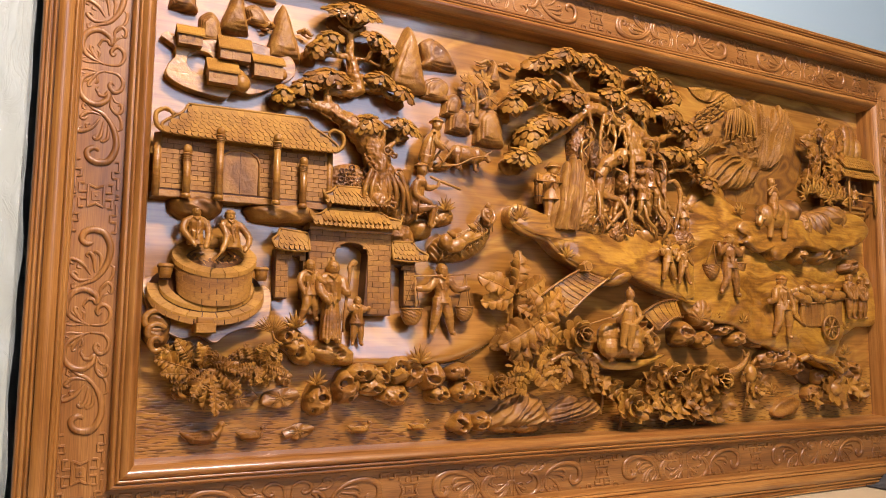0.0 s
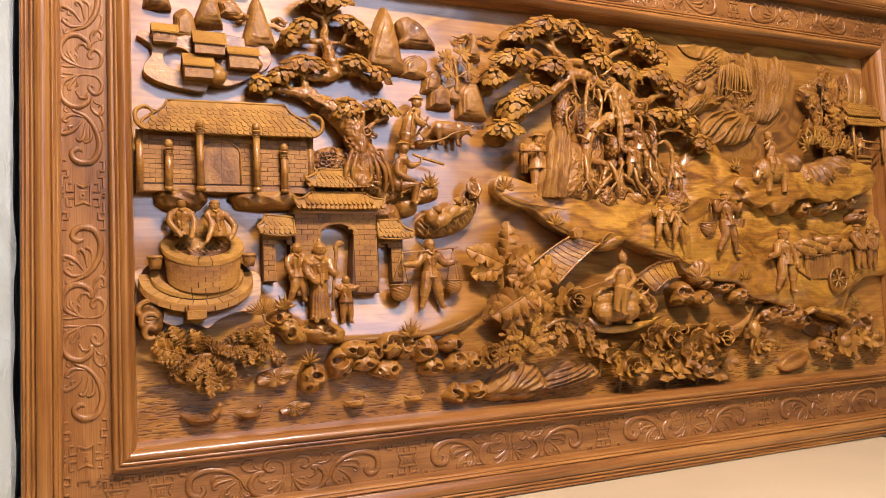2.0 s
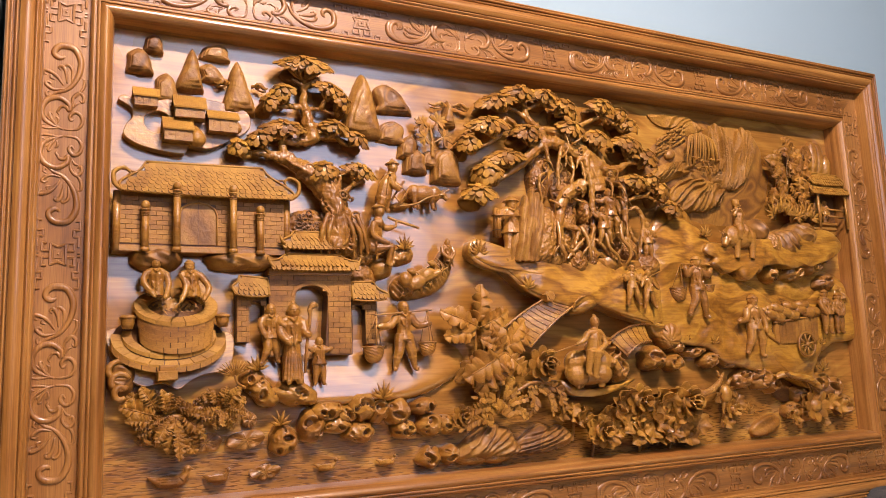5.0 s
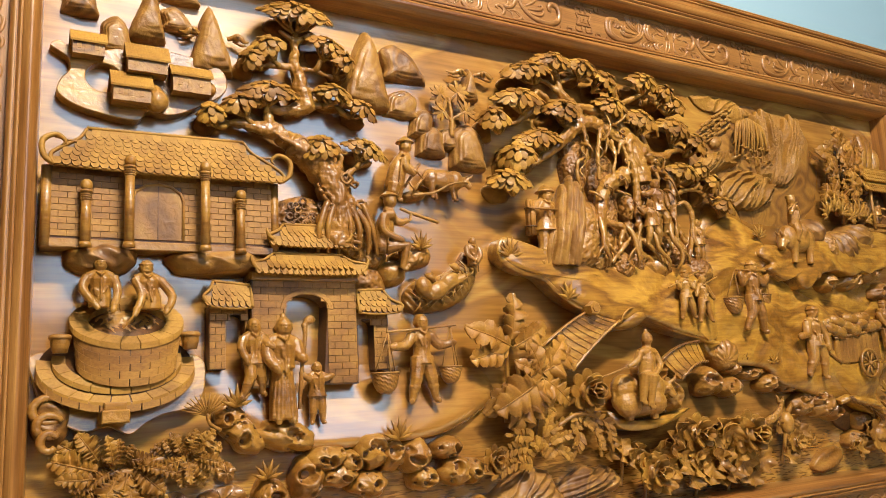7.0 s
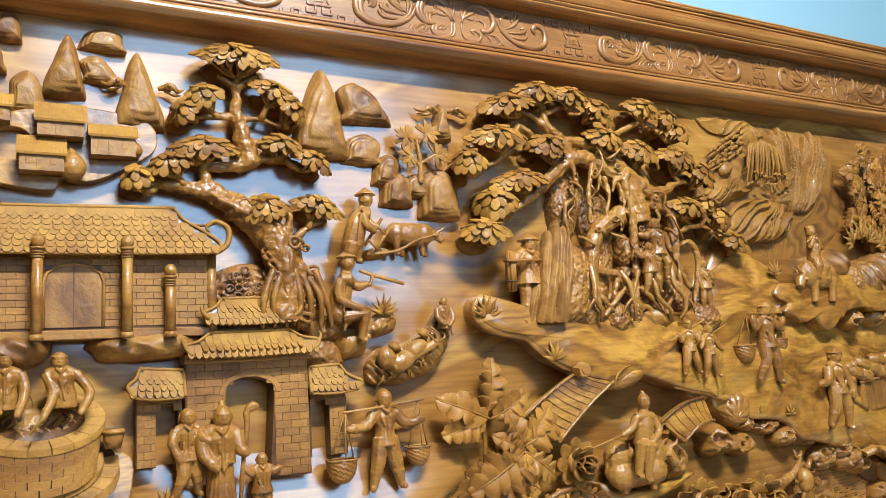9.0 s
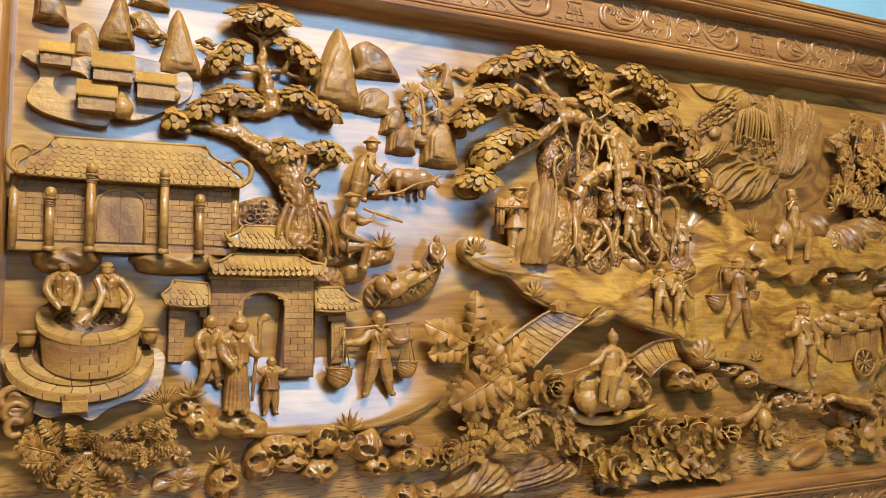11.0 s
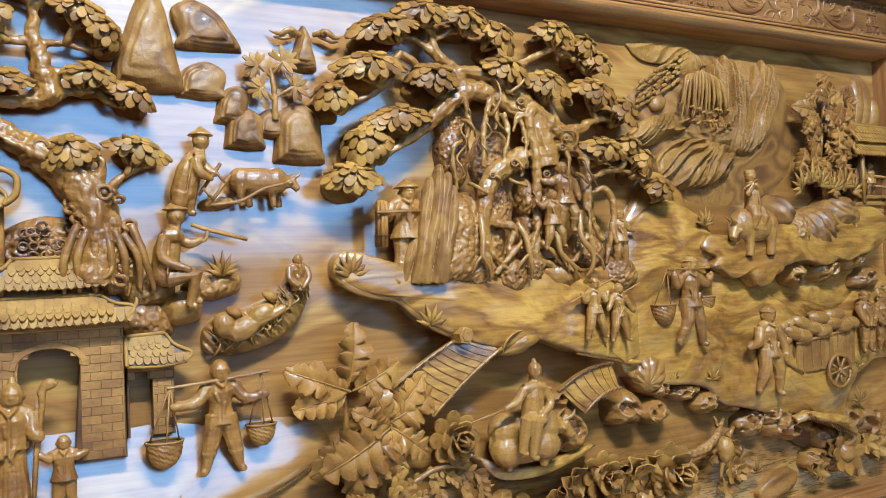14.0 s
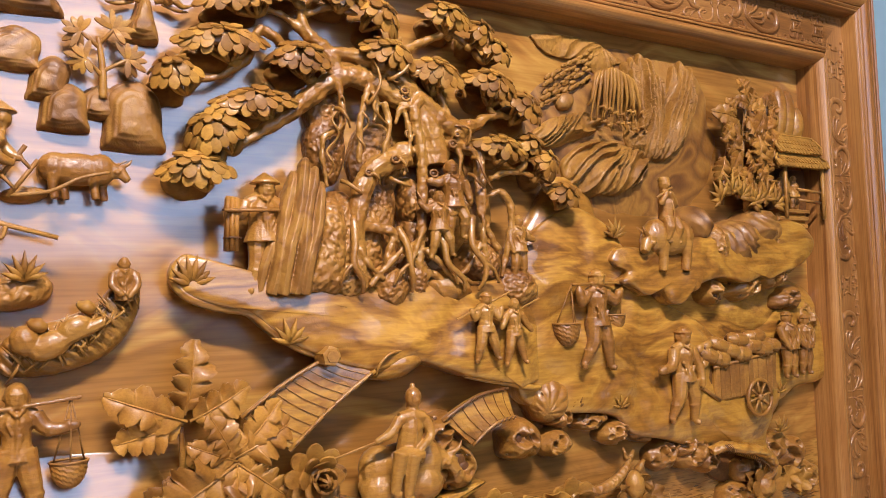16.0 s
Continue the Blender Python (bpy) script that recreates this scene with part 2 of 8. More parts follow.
class Shape:
    """Collects vertices and faces of one mesh."""

    def __init__(self):
        self.v, self.f = [], []

    def add(self, verts, faces):
        k = len(self.v)
        self.v += verts
        self.f += [tuple(i + k for i in f) for f in faces]
        return self

    def tube(self, path, radii, n=8, flat=1.0):
        """A tapered tube along points (x, z, d)."""
        pts = [Vector(W(*p)) for p in path]
        r = [q / 1000 for q in (radii if len(radii) == len(pts) else np.interp(np.linspace(0, 1, len(pts)), np.linspace(0, 1, len(radii)), radii))]
        verts, faces = [], []
        up = Vector((0.13, 1, 0.07))
        for i, p in enumerate(pts):
            way = (pts[min(i + 1, len(pts) - 1)] - pts[max(i - 1, 0)])
            way = way.normalized() if way.length else Vector((0, 0, 1))
            a = way.cross(up).normalized()
            b = a.cross(way).normalized() * flat
            verts += [tuple(p + (a * math.cos(k * 2 * math.pi / n) + b * math.sin(k * 2 * math.pi / n)) * r[i]) for k in range(n)]
        for i in range(len(pts) - 1):
            faces += [(i * n + k, i * n + (k + 1) % n, (i + 1) * n + (k + 1) % n, (i + 1) * n + k) for k in range(n)]
        faces += [tuple(range(n))[::-1], tuple((len(pts) - 1) * n + k for k in range(n))]
        return self.add(verts, faces)

    def ball(self, c, r, n=10, turn=0.0):
        """An ellipsoid at (x, z, d) with radii (rx, rz, rd), turned in the board's plane."""
        rx, rz, rd = r if isinstance(r, tuple) else (r, r, r)
        ca, sa = math.cos(turn), math.sin(turn)
        verts, faces = [], []
        m = max(5, n * 2 // 3)
        for i in range(m + 1):
            th = math.pi * i / m
            for k in range(n):
                ph = 2 * math.pi * k / n
                lx, lz, ld = rx * math.sin(th) * math.cos(ph), rz * math.cos(th), rd * math.sin(th) * math.sin(ph)
                verts.append(W(c[0] + lx * ca - lz * sa, c[1] + lx * sa + lz * ca, c[2] + ld))
        for i in range(m):
            faces += [(i * n + k, i * n + (k + 1) % n, (i + 1) * n + (k + 1) % n, (i + 1) * n + k) for k in range(n)]
        return self.add(verts, faces)

    def block(self, x0, x1, z0, z1, d0, d1, bevel=1.0, lean=0.0):
        """A block with chamfered front edges; lean shifts the top sideways."""
        b = min(bevel, (x1 - x0) / 3, (z1 - z0) / 3)
        rows = []
        for dd, s in ((d0, 0.0), (d1 - b, 0.0), (d1, b)):
            rows += [W(x0 + s, z0 + s, dd), W(x1 - s, z0 + s, dd), W(x1 - s + lean, z1 - s, dd), W(x0 + s + lean, z1 - s, dd)]
        faces = [(0, 3, 2, 1), (8, 9, 10, 11)]
        for a in (0, 4):
            faces += [(a + k, a + (k + 1) % 4, a + 4 + (k + 1) % 4, a + 4 + k) for k in range(4)]
        return self.add(rows, faces)

    def plate(self, outline, d0, d1, bevel=1.0, slope=(0.0, 0.0)):
        """A plate of any outline (counter-clockwise) with a rounded front edge; slope: level, rise per mm below it."""
        n = len(outline)
        z_ref, k_ = slope
        inner = inset(outline, bevel)
        verts = [W(x, z, d0) for x, z in outline] + [W(x, z, d1 - bevel + (z_ref - z) * k_) for x, z in outline] + [W(x, z, d1 + (z_ref - z) * k_) for x, z in inner]
        faces = [tuple(range(n))[::-1], tuple(2 * n + k for k in range(n))]
        for a in (0, n):
            faces += [(a + k, a + (k + 1) % n, a + n + (k + 1) % n, a + n + k) for k in range(n)]
        return self.add(verts, faces)

    def dome(self, outline, edge, top, power=2.0, amp=0.0, freq=0.03, seed=0, centre=None, extra=None, rings=9, base=-3.0):
        """A swelling mass over a closed outline that can be seen whole from its centre."""
        n = len(outline)
        cx, cz = centre or (sum(p[0] for p in outline) / n, sum(p[1] for p in outline) / n)
        verts, faces = [W(x, z, base) for x, z in outline], []
        for i in range(rings):
            f = math.cos(math.pi / 2 * i / rings)
            for x, z in outline:
                px, pz = cx + (x - cx) * f, cz + (z - cz) * f
                d = edge + (top - edge) * (1 - f ** power) ** (1 / power)
                q = Vector((px * freq + seed * 7.3, pz * freq, seed * 3.1))
                d += amp * (noise.noise(q) + 0.5 * noise.noise(q * 2.3)) * min(1.0, 0.35 + (1 - f) * 2)
                if extra:
                    d += extra(px, pz, f)
                verts.append(W(px, pz, d))
        d = top + (extra(cx, cz, 0) if extra else 0)
        verts.append(W(cx, cz, d + amp * noise.noise(Vector((cx * freq + seed * 7.3, cz * freq, seed * 3.1)))))
        for i in range(rings):
            faces += [(i * n + k, i * n + (k + 1) % n, (i + 1) * n + (k + 1) % n, (i + 1) * n + k) for k in range(n)]
        last = rings * n
        faces += [(last + k, last + (k + 1) % n, len(verts) - 1) for k in range(n)]
        return self.add(verts, faces)

    def mesh(self, name, material, smooth=True):
        me = bpy.data.meshes.new(name)
        me.from_pydata(self.v, [], self.f)
        me.polygons.foreach_set("use_smooth", [smooth] * len(me.polygons))
        me.materials.append(material)
        me.update()
        return me


def inset(outline, by):
    n, out = len(outline), []
    for i in range(n):
        a, b = Vector(outline[i - 1]), Vector(outline[(i + 1) % n])
        t = (b - a).normalized() if (b - a).length else Vector((1, 0))
        out.append((outline[i][0] - t.y * by, outline[i][1] + t.x * by))
    return out


def spline(points, steps=6, closed=True):
    """A smooth line through points."""
    out, n = [], len(points)
    dim = len(points[0])
    for i in range(n if closed else n - 1):
        p = [points[(i + k) % n] if closed else points[min(max(i + k, 0), n - 1)] for k in (-1, 0, 1, 2)]
        for s in range(steps):
            u = s / steps
            out.append(tuple(0.5 * (2 * p[1][k] + (p[2][k] - p[0][k]) * u + (2 * p[0][k] - 5 * p[1][k] + 4 * p[2][k] - p[3][k]) * u * u + (3 * p[1][k] - p[0][k] - 3 * p[2][k] + p[3][k]) * u ** 3) for k in range(dim)))
    if not closed:
        out.append(tuple(points[-1]))
    return out


def oval(cx, cz, rx, rz, n=28, turn=0.0, wave=0.0, seed=0, power=2.0):
    """A rounded outline, counter-clockwise, with an uneven rim."""
    out = []
    for k in range(n):
        a = 2 * math.pi * k / n
        c, s = math.cos(a), math.sin(a)
        m = (abs(c) ** power + abs(s) ** power) ** (-1 / power) * (1 + wave * noise.noise(Vector((c * 1.6 + seed * 5.7, s * 1.6, seed))))
        x, z = rx * c * m, rz * s * m
        out.append((cx + x * math.cos(turn) - z * math.sin(turn), cz + x * math.sin(turn) + z * math.cos(turn)))
    return out


def pebbled(size, amp, seed=0.0):
    """A relief of close-set round pebbles, for the swelling of a dome."""
    def bumps(px, pz, f):
        near = noise.voronoi(Vector((px / size, pz / size, seed)))[0]
        return amp * (1 - 1.6 * near[0]) * min(1.0, (1 - f) * 6)
    return bumps


def combed(turn, period, amp, seed):
    """A relief of broken ridges that run along one direction and wander, for the swelling of a dome."""
    c, q = math.cos(turn), math.sin(turn)

    def ridges(px, pz, f):
        bend = 1.5 * noise.noise(Vector((px * 0.017, pz * 0.017, seed + 40)))
        u, v = (px * c + pz * q) / period + bend, (pz * c - px * q) / period
        coarse = 1 - 2.4 * abs(noise.noise(Vector((u, v * 0.2, seed))))
        fine = 1 - 2.4 * abs(noise.noise(Vector((u * 2.3, v * 0.45, seed + 9))))
        return amp * (coarse + 0.35 * fine - 0.4) * min(1.0, (1 - f) * 7)
    return ridges


def fluted(turn, period, amp, seed, wander=0.5):
    """A relief of close sharp flutes that run side by side, some deeper than others, for the swelling of a dome."""
    c, q = math.cos(turn), math.sin(turn)

    def flutes(px, pz, f):
        u, v = (px * c + pz * q) / period, (pz * c - px * q) / period
        u += wander * noise.noise(Vector((u * 0.35, v * 0.12, seed))) * 2 + 0.25 * noise.noise(Vector((u, v * 0.3, seed + 5)))
        deep = 0.75 + 0.9 * noise.noise(Vector((u * 0.8, v * 0.1, seed + 20)))
        return amp * deep * (1 - 2 * abs(math.sin(math.pi * u)) ** 0.8) * min(1.0, (1 - f) * 8)
    return flutes


def thing(name, label, category, at=None, group="", kind=""):
    ob = new(name)
    ob.location = at or (0, 0, 0)
    ob.empty_display_size = 0.02
    return tagged(ob, label, category, group, kind)


def part(name, shape, material, parent, label="", smooth=True):
    """One mesh, in the world's place, under a thing or a part."""
    me = shape if isinstance(shape, bpy.types.Mesh) else shape.mesh(name, material, smooth)
    ob = new(name, me)
    if parent is not None:
        ob.parent = parent
        if parent.type == "EMPTY":
            ob.matrix_parent_inverse = Matrix.Translation(-parent.location)
    return tagged(ob, label)


def solo(name, shape, material, label, category, group="", kind="", smooth=True):
    """A thing of one mesh."""
    ob = new(name, shape.mesh(name, material, smooth))
    return tagged(ob, label, category, group, kind)


CLOUDS = bpy.data.textures.new("carving_marks", "CLOUDS")
CLOUDS.noise_scale, CLOUDS.noise_depth = 0.014, 2


def fused(ob, voxel, smooth=4, rough=0.0):
    """Melts the overlapping pieces of a carved mesh into one skin; rough: depth of the tool marks."""
    m = ob.modifiers.new("fuse", "REMESH")
    m.mode, m.voxel_size, m.use_smooth_shade = "VOXEL", voxel / 1000, True
    s = ob.modifiers.new("soften", "SMOOTH")
    s.factor, s.iterations = 0.5, smooth
    if rough:
        r = ob.modifiers.new("marks", "DISPLACE")
        r.texture, r.strength, r.mid_level, r.texture_coords = CLOUDS, rough / 1000, 0.5, "GLOBAL"
    return ob


def box_shape(x0, x1, y0, y1, z0, z1):
    v = [(x, y, z) for z in (z0, z1) for x, y in ((x0, y0), (x1, y0), (x1, y1), (x0, y1))]
    return Shape().add(v, [(0, 3, 2, 1), (4, 5, 6, 7), (0, 1, 5, 4), (1, 2, 6, 5), (2, 3, 7, 6), (3, 0, 4, 7)])


# ---- the room ----
RX0, RX1, RY0, RY1, RH = -2.6, 4.6, -3.1, 0.12, 3.4
solo("floor", box_shape(RX0 - 0.2, RX1 + 0.2, RY0 - 0.2, RY1 + 0.2, -0.1, 0), FLOOR, "grey tiled shop floor", "floor", kind="structure", smooth=False)
solo("ceiling", box_shape(RX0, RX1, RY0, RY1, RH, RH + 0.1), CEIL, "dull grey painted ceiling", "ceiling", kind="structure", smooth=False)
solo("wall_north", box_shape(RX0 - 0.2, RX1 + 0.2, RY1, RY1 + 0.15, 0, RH + 0.1), WALL, "pale blue painted wall behind the carved panel", "wall", kind="structure", smooth=False)
solo("wall_west", box_shape(RX0 - 0.15, RX0, RY0, RY1, 0, RH + 0.1), SIDE, "dull brown-grey side wall", "wall", kind="structure", smooth=False)
solo("wall_east", box_shape(RX1, RX1 + 0.15, RY0, RY1, 0, RH + 0.1), SIDE, "dull brown-grey side wall", "wall", kind="structure", smooth=False)
south = Shape()
for x0, x1, z0, z1 in ((RX0, WIN_X0, 0, RH + 0.1), (WIN_X1, RX1, 0, RH + 0.1), (WIN_X0, WIN_X1, 0, WIN_Z0), (WIN_X0, WIN_X1, WIN_Z1, RH + 0.1)):
    b = box_shape(x0, x1, RY0 - 0.15, RY0, z0, z1)
    south.add(b.v, b.f)
solo("wall_south", south, SIDE, "dull brown-grey wall with a wide high window", "wall", kind="structure", smooth=False)
solo("backdrop", box_shape(WIN_X0 - 1.2, WIN_X1 + 1.2, RY0 - 1.4, RY0 - 1.38, WIN_Z0 - 1.2, WIN_Z1 + 1.2), DAY, "bright hazy daylight outside the window", "backdrop", kind="structure", smooth=False)
win = thing("window_1", "wide shop window with a slim white frame", "window", (1.35, RY0 - 0.08, WIN_Z0), kind="structure")
for x0, x1, z0, z1 in ((WIN_X0, WIN_X1, WIN_Z0, WIN_Z0 + 0.04), (WIN_X0, WIN_X1, WIN_Z1 - 0.04, WIN_Z1), (WIN_X0, WIN_X0 + 0.04, WIN_Z0 + 0.04, WIN_Z1 - 0.04), (WIN_X1 - 0.04, WIN_X1, WIN_Z0 + 0.04, WIN_Z1 - 0.04)):
    part("window_frame", box_shape(x0, x1, RY0 - 0.1, RY0 - 0.05, z0, z1), WHITE, win, smooth=False)
lamp = thing("ceiling_light", "slim white ceiling tube lamp, switched on", "lamp", (0.75, -1.8, 3.4))
part("housing", box_shape(0.25, 1.25, -1.86, -1.74, 3.34, 3.399), WHITE, lamp, smooth=False)
part("tube", box_shape(0.28, 1.22, -1.83, -1.77, 3.305, 3.339), GLOW, lamp, "glowing tube", smooth=False)

table = thing("table", "long table with a plain cream top under the carving", "table", (1.2, -0.2, 0))
part("tabletop", box_shape(-1.6, 3.9, -0.75, 0.115, 0.724, 0.763), CREAM, table, smooth=False)
for x in (-1.5, 1.1, 3.7):
    for y in (-0.68, 0.03):
        part("leg", box_shape(x, x + 0.07, y, y + 0.07, 0, 0.723), WHITE, table, smooth=False)

# ---- the carved panel: board, frame, border ----
OX0, OX1, OZ0, OZ1 = 3.0, 2322.0, 764.0, 1993.0
panel = thing("relief_carving", "large varnished hardwood relief panel in a moulded frame", "carving", (1.169, 0.03, 0.76))
board_grid, NX, NZ = Shape(), 120, 60
for j in range(NZ + 1):
    for i in range(NX + 1):
        x, z = 150 + (2188 - 150) * i / NX, 910 + (1840 - 910) * j / NZ
        dd = 1.2 * noise.noise(Vector((x * 0.012, z * 0.02, 0.3)))
        if z < 1100:
            dd += 1.0 * noise.noise(Vector((x * 0.02, z * 0.16, 2.0))) * (1100 - z) / 160
        board_grid.v.append(W(x, z, dd))
board_grid.f = [(j * (NX + 1) + i, j * (NX + 1) + i + 1, (j + 1) * (NX + 1) + i + 1, (j + 1) * (NX + 1) + i) for j in range(NZ) for i in range(NX)]
part("board", board_grid, BOARD, panel, "glossy brown board with a flowing grain")
part("back_board", box_shape(0.013, 2.312, 0.046, 0.081, 0.774, 1.983), JOINT_SHADE, panel, smooth=False)


def moulding(name, profile, material_h, material_v, label):
    """Four mitred lengths round the panel; profile: (distance from the outer edge, height)."""
    def corner(u, which):
        return {"bl": (OX0 + u, OZ0 + u), "br": (OX1 - u, OZ0 + u), "tr": (OX1 - u, OZ1 - u), "tl": (OX0 + u, OZ1 - u)}[which]
    made = {}
    for a, b in (("bl", "br"), ("br", "tr"), ("tr", "tl"), ("tl", "bl")):
        s, steps, n = Shape(), 2, len(profile)
        for k in range(steps):
            for u, d in profile:
                p, q = corner(u, a), corner(u, b)
                s.v.append(W(p[0] + (q[0] - p[0]) * k, p[1] + (q[1] - p[1]) * k, d))
        s.f = [(i, n + i, n + i + 1, i + 1) for i in range(n - 1)]
        made[a + b] = part(name, s, material_v if {a, b} in ({"br", "tr"}, {"tl", "bl"}) else material_h, panel, label, smooth=False)
    return made


def bead(u0, u1, d0, d1, lift, n=7):
    """A rounded bead between two edges of a profile."""
    return [(u0 + (u1 - u0) * k / n, d0 + (d1 - d0) * k / n + lift * math.sin(math.pi * k / n)) for k in range(n + 1)]


OUTER = [(0, -50), (0, 62)] + bead(0.5, 6, 66, 69, 2.0) + bead(7, 12.5, 68, 70, 2.4) + [(13, 65), (14.5, 65)] + bead(15, 20, 67, 70, 2.0) + [(21, 65), (22.5, 65)] + bead(23, 45, 70, 68, 4.5, 10) + [(46, 64)] + bead(47, 52, 66, 65, 2.2) + bead(53, 59, 63, 61, 2.2) + [(60, 58), (61, 48), (62, 31)]
LIP = [(135, 31), (136, 41)] + bead(136.5, 143, 43, 48, 2.2) + [(143.6, 46), (145, 46)] + bead(145.4, 151, 48, 51, 2.0) + [(151.6, 48)] + bead(152, 170, 49, 48, 6.5, 10) + [(173, 43), (175, 34), (176.5, 20), (177.5, -3)]
moulding("frame_rail", OUTER, FRAME_H, FRAME_V, "reddish brown moulded rail")
moulding("inner_moulding", LIP, FRAME_H, FRAME_V, "rounded inner moulding")
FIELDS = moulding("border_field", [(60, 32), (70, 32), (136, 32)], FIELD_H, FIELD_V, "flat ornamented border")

# ---- upper left: far hills, hamlet, hall ----


def crag(x0, x1, z0, z1, seed, lean=0.0, point=0.5):
    """The outline of a far rock: flat foot, curved flanks, rounded head."""
    rnd = random.Random(seed)
    w, h = x1 - x0, z1 - z0
    cx = (x0 + x1) / 2
    top = cx + lean
    a, b, c = 0.40 - 0.12 * point, 0.34 - 0.17 * point, 0.16 - 0.10 * point
    wob = lambda: rnd.uniform(-0.02, 0.02) * w
    right = [(x1 - 0.01 * w, z0 + 0.10 * h), (x1 - 0.06 * w + wob(), z0 + 0.26 * h), (cx + lean * 0.5 + a * w + wob(), z0 + 0.5 * h), (top + b * w, z0 + 0.76 * h), (top + c * w, z0 + 0.94 * h)]
    left = [(top - c * w, z0 + 0.95 * h), (top - b * w, z0 + 0.78 * h), (cx + lean * 0.5 - a * w + wob(), z0 + 0.52 * h), (x0 + 0.05 * w + wob(), z0 + 0.26 * h), (x0 + 0.01 * w, z0 + 0.10 * h)]
    foot = [(x0 + 0.02 * w, z0 + 0.01 * h), (x0 + w * 0.12, z0), (cx, z0 - 1.5), (x1 - w * 0.12, z0), (x1 - 0.02 * w, z0 + 0.01 * h)]
    return spline(foot + right + [(top, z1)] + left, 4)


def layered(cx, seed, side=-1):
    """Stepped cuts that follow the outline, deeper on one flank."""
    rnd = random.Random(seed)
    levels = [rnd.uniform(0.86, 0.9), rnd.uniform(0.7, 0.76), rnd.uniform(0.5, 0.58)]

    def cuts(px, pz, f):
        wob = 0.05 * noise.noise(Vector((px * 0.05, pz * 0.04, seed)))
        on = 0.5 + 0.5 * math.tanh((px - cx) * side / 6)
        cut = 0.0
        for k, level in enumerate(levels):
            cut -= (4.4 - 0.6 * k) * (0.12 + 0.88 * on) * (0.5 + 0.5 * math.tanh((f + wob - level) * 60))
        return cut
    return cuts


def hill(x0, x1, z0, z1, d, seed, lean=0.0, label="pointed carved hill with cut contour lines"):
    """A far hill: a tall rock with stepped contour cuts on one flank."""
    tall = z1 - z0 > 1.3 * (x1 - x0)
    s = Shape().dome(crag(x0, x1, z0, z1, seed, lean, 0.75 if tall else -0.1), 10, d + 6, 2.4, 1.6, 0.05, seed, extra=layered((x0 + x1) / 2 + lean, seed, -1 if seed % 3 else 1), rings=34)
    return solo("carved_hill", s, HILL, label, "carved hill", "far hills")


for n, (x0, x1, z0, z1, d, lean) in enumerate(((200, 252, 1728, 1779, 18, -4), (231, 269, 1772, 1812, 15, 0), (292, 346, 1703, 1792, 24, 4), (333, 396, 1774, 1808, 13, 2), (338, 386, 1728, 1767, 12, -10), (380, 447, 1666, 1778, 24, -4), (252, 300, 1674, 1736, 15, -4), (624, 714, 1645, 1787, 27, 4), (704, 794, 1706, 1772, 18, -16), (858, 896, 1688, 1754, 18, 2))):
    hill(x0, x1, z0, z1, d, n + 1, lean, label="tall pointed carved hill with contour cuts" if z1 - z0 > 70 else "low rounded carved hill")

for x, z, w in ((388, 1727, -26), (444, 1727, 26), (866, 1738, -36), (899, 1740, 36)):
    s = Shape()
    sg = 1 if w > 0 else -1
    s.tube(spline([(x - sg * 8, z, 12), (x + w * 0.3, z + 3, 20), (x + w * 0.65, z - 3, 18), (x + w, z + 2, 12)], 5, False), [3.5, 5, 3.5, 0.8], 8, 0.7)
    s.ball((x + w * 0.2, z + 2, 19), (7, 6.5, 5))
    s.ball((x + w * 0.2, z + 2, 24), (3, 3, 2.5))
    s.tube(spline([(x, z - 2, 14), (x + w * 0.5, z - 8, 16), (x + w * 0.85, z - 6, 11)], 4, False), [2.5, 3, 0.8], 6)
    solo("carved_branch", s, CARVED, "small curled branch with a round knot on a hill", "carved branch", "hill branches")

for n, (x0, x1, z0, z1, d, lean) in enumerate(((704, 770, 1640, 1690, 17, 4), (752, 798, 1608, 1660, 22, 6), (764, 820, 1574, 1630, 26, 2), (806, 850, 1592, 1632, 19, 2), (830, 904, 1556, 1642, 32, -2))):
    s = Shape().dome(crag(x0, x1, z0, z1, n + 40, lean, -0.35), 9, d, 2.6, 1.8, 0.05, n + 20, extra=layered((x0 + x1) / 2, n + 50), rings=34)
    solo("carved_boulder", s, HILL, "flat-footed carved boulder with cut seams", "carved boulder", "boulder chain")

outer = spline([(189, 1672), (200, 1681), (214, 1674), (240, 1670), (285, 1684), (340, 1690), (420, 1676), (432, 1640), (400, 1612), (352, 1588), (318, 1590), (305, 1574), (262, 1577), (224, 1586), (200, 1602), (203, 1622), (214, 1638), (212, 1655), (200, 1664)], 5)
cut = min(range(len(outer)), key=lambda i: (outer[i][0] - 304) ** 2 + (outer[i][1] - 1686) ** 2)
pond_rim = [(259 + 25 * math.cos(a), 1633 + 22 * math.sin(a)) for a in np.linspace(0.5, 2 * math.pi + 0.2, 28)]
ledge_line = outer[:cut] + [(299, 1662)] + pond_rim + [(301, 1660)] + outer[cut:]
s = Shape().plate(ledge_line[::-1], -2, 17, 1.2, (1690, 0.06))
ledge = solo("carved_terrace", s, EARTH, "winding carved terrace with a pond hole under four tiny houses", "carved terrace", smooth=False)


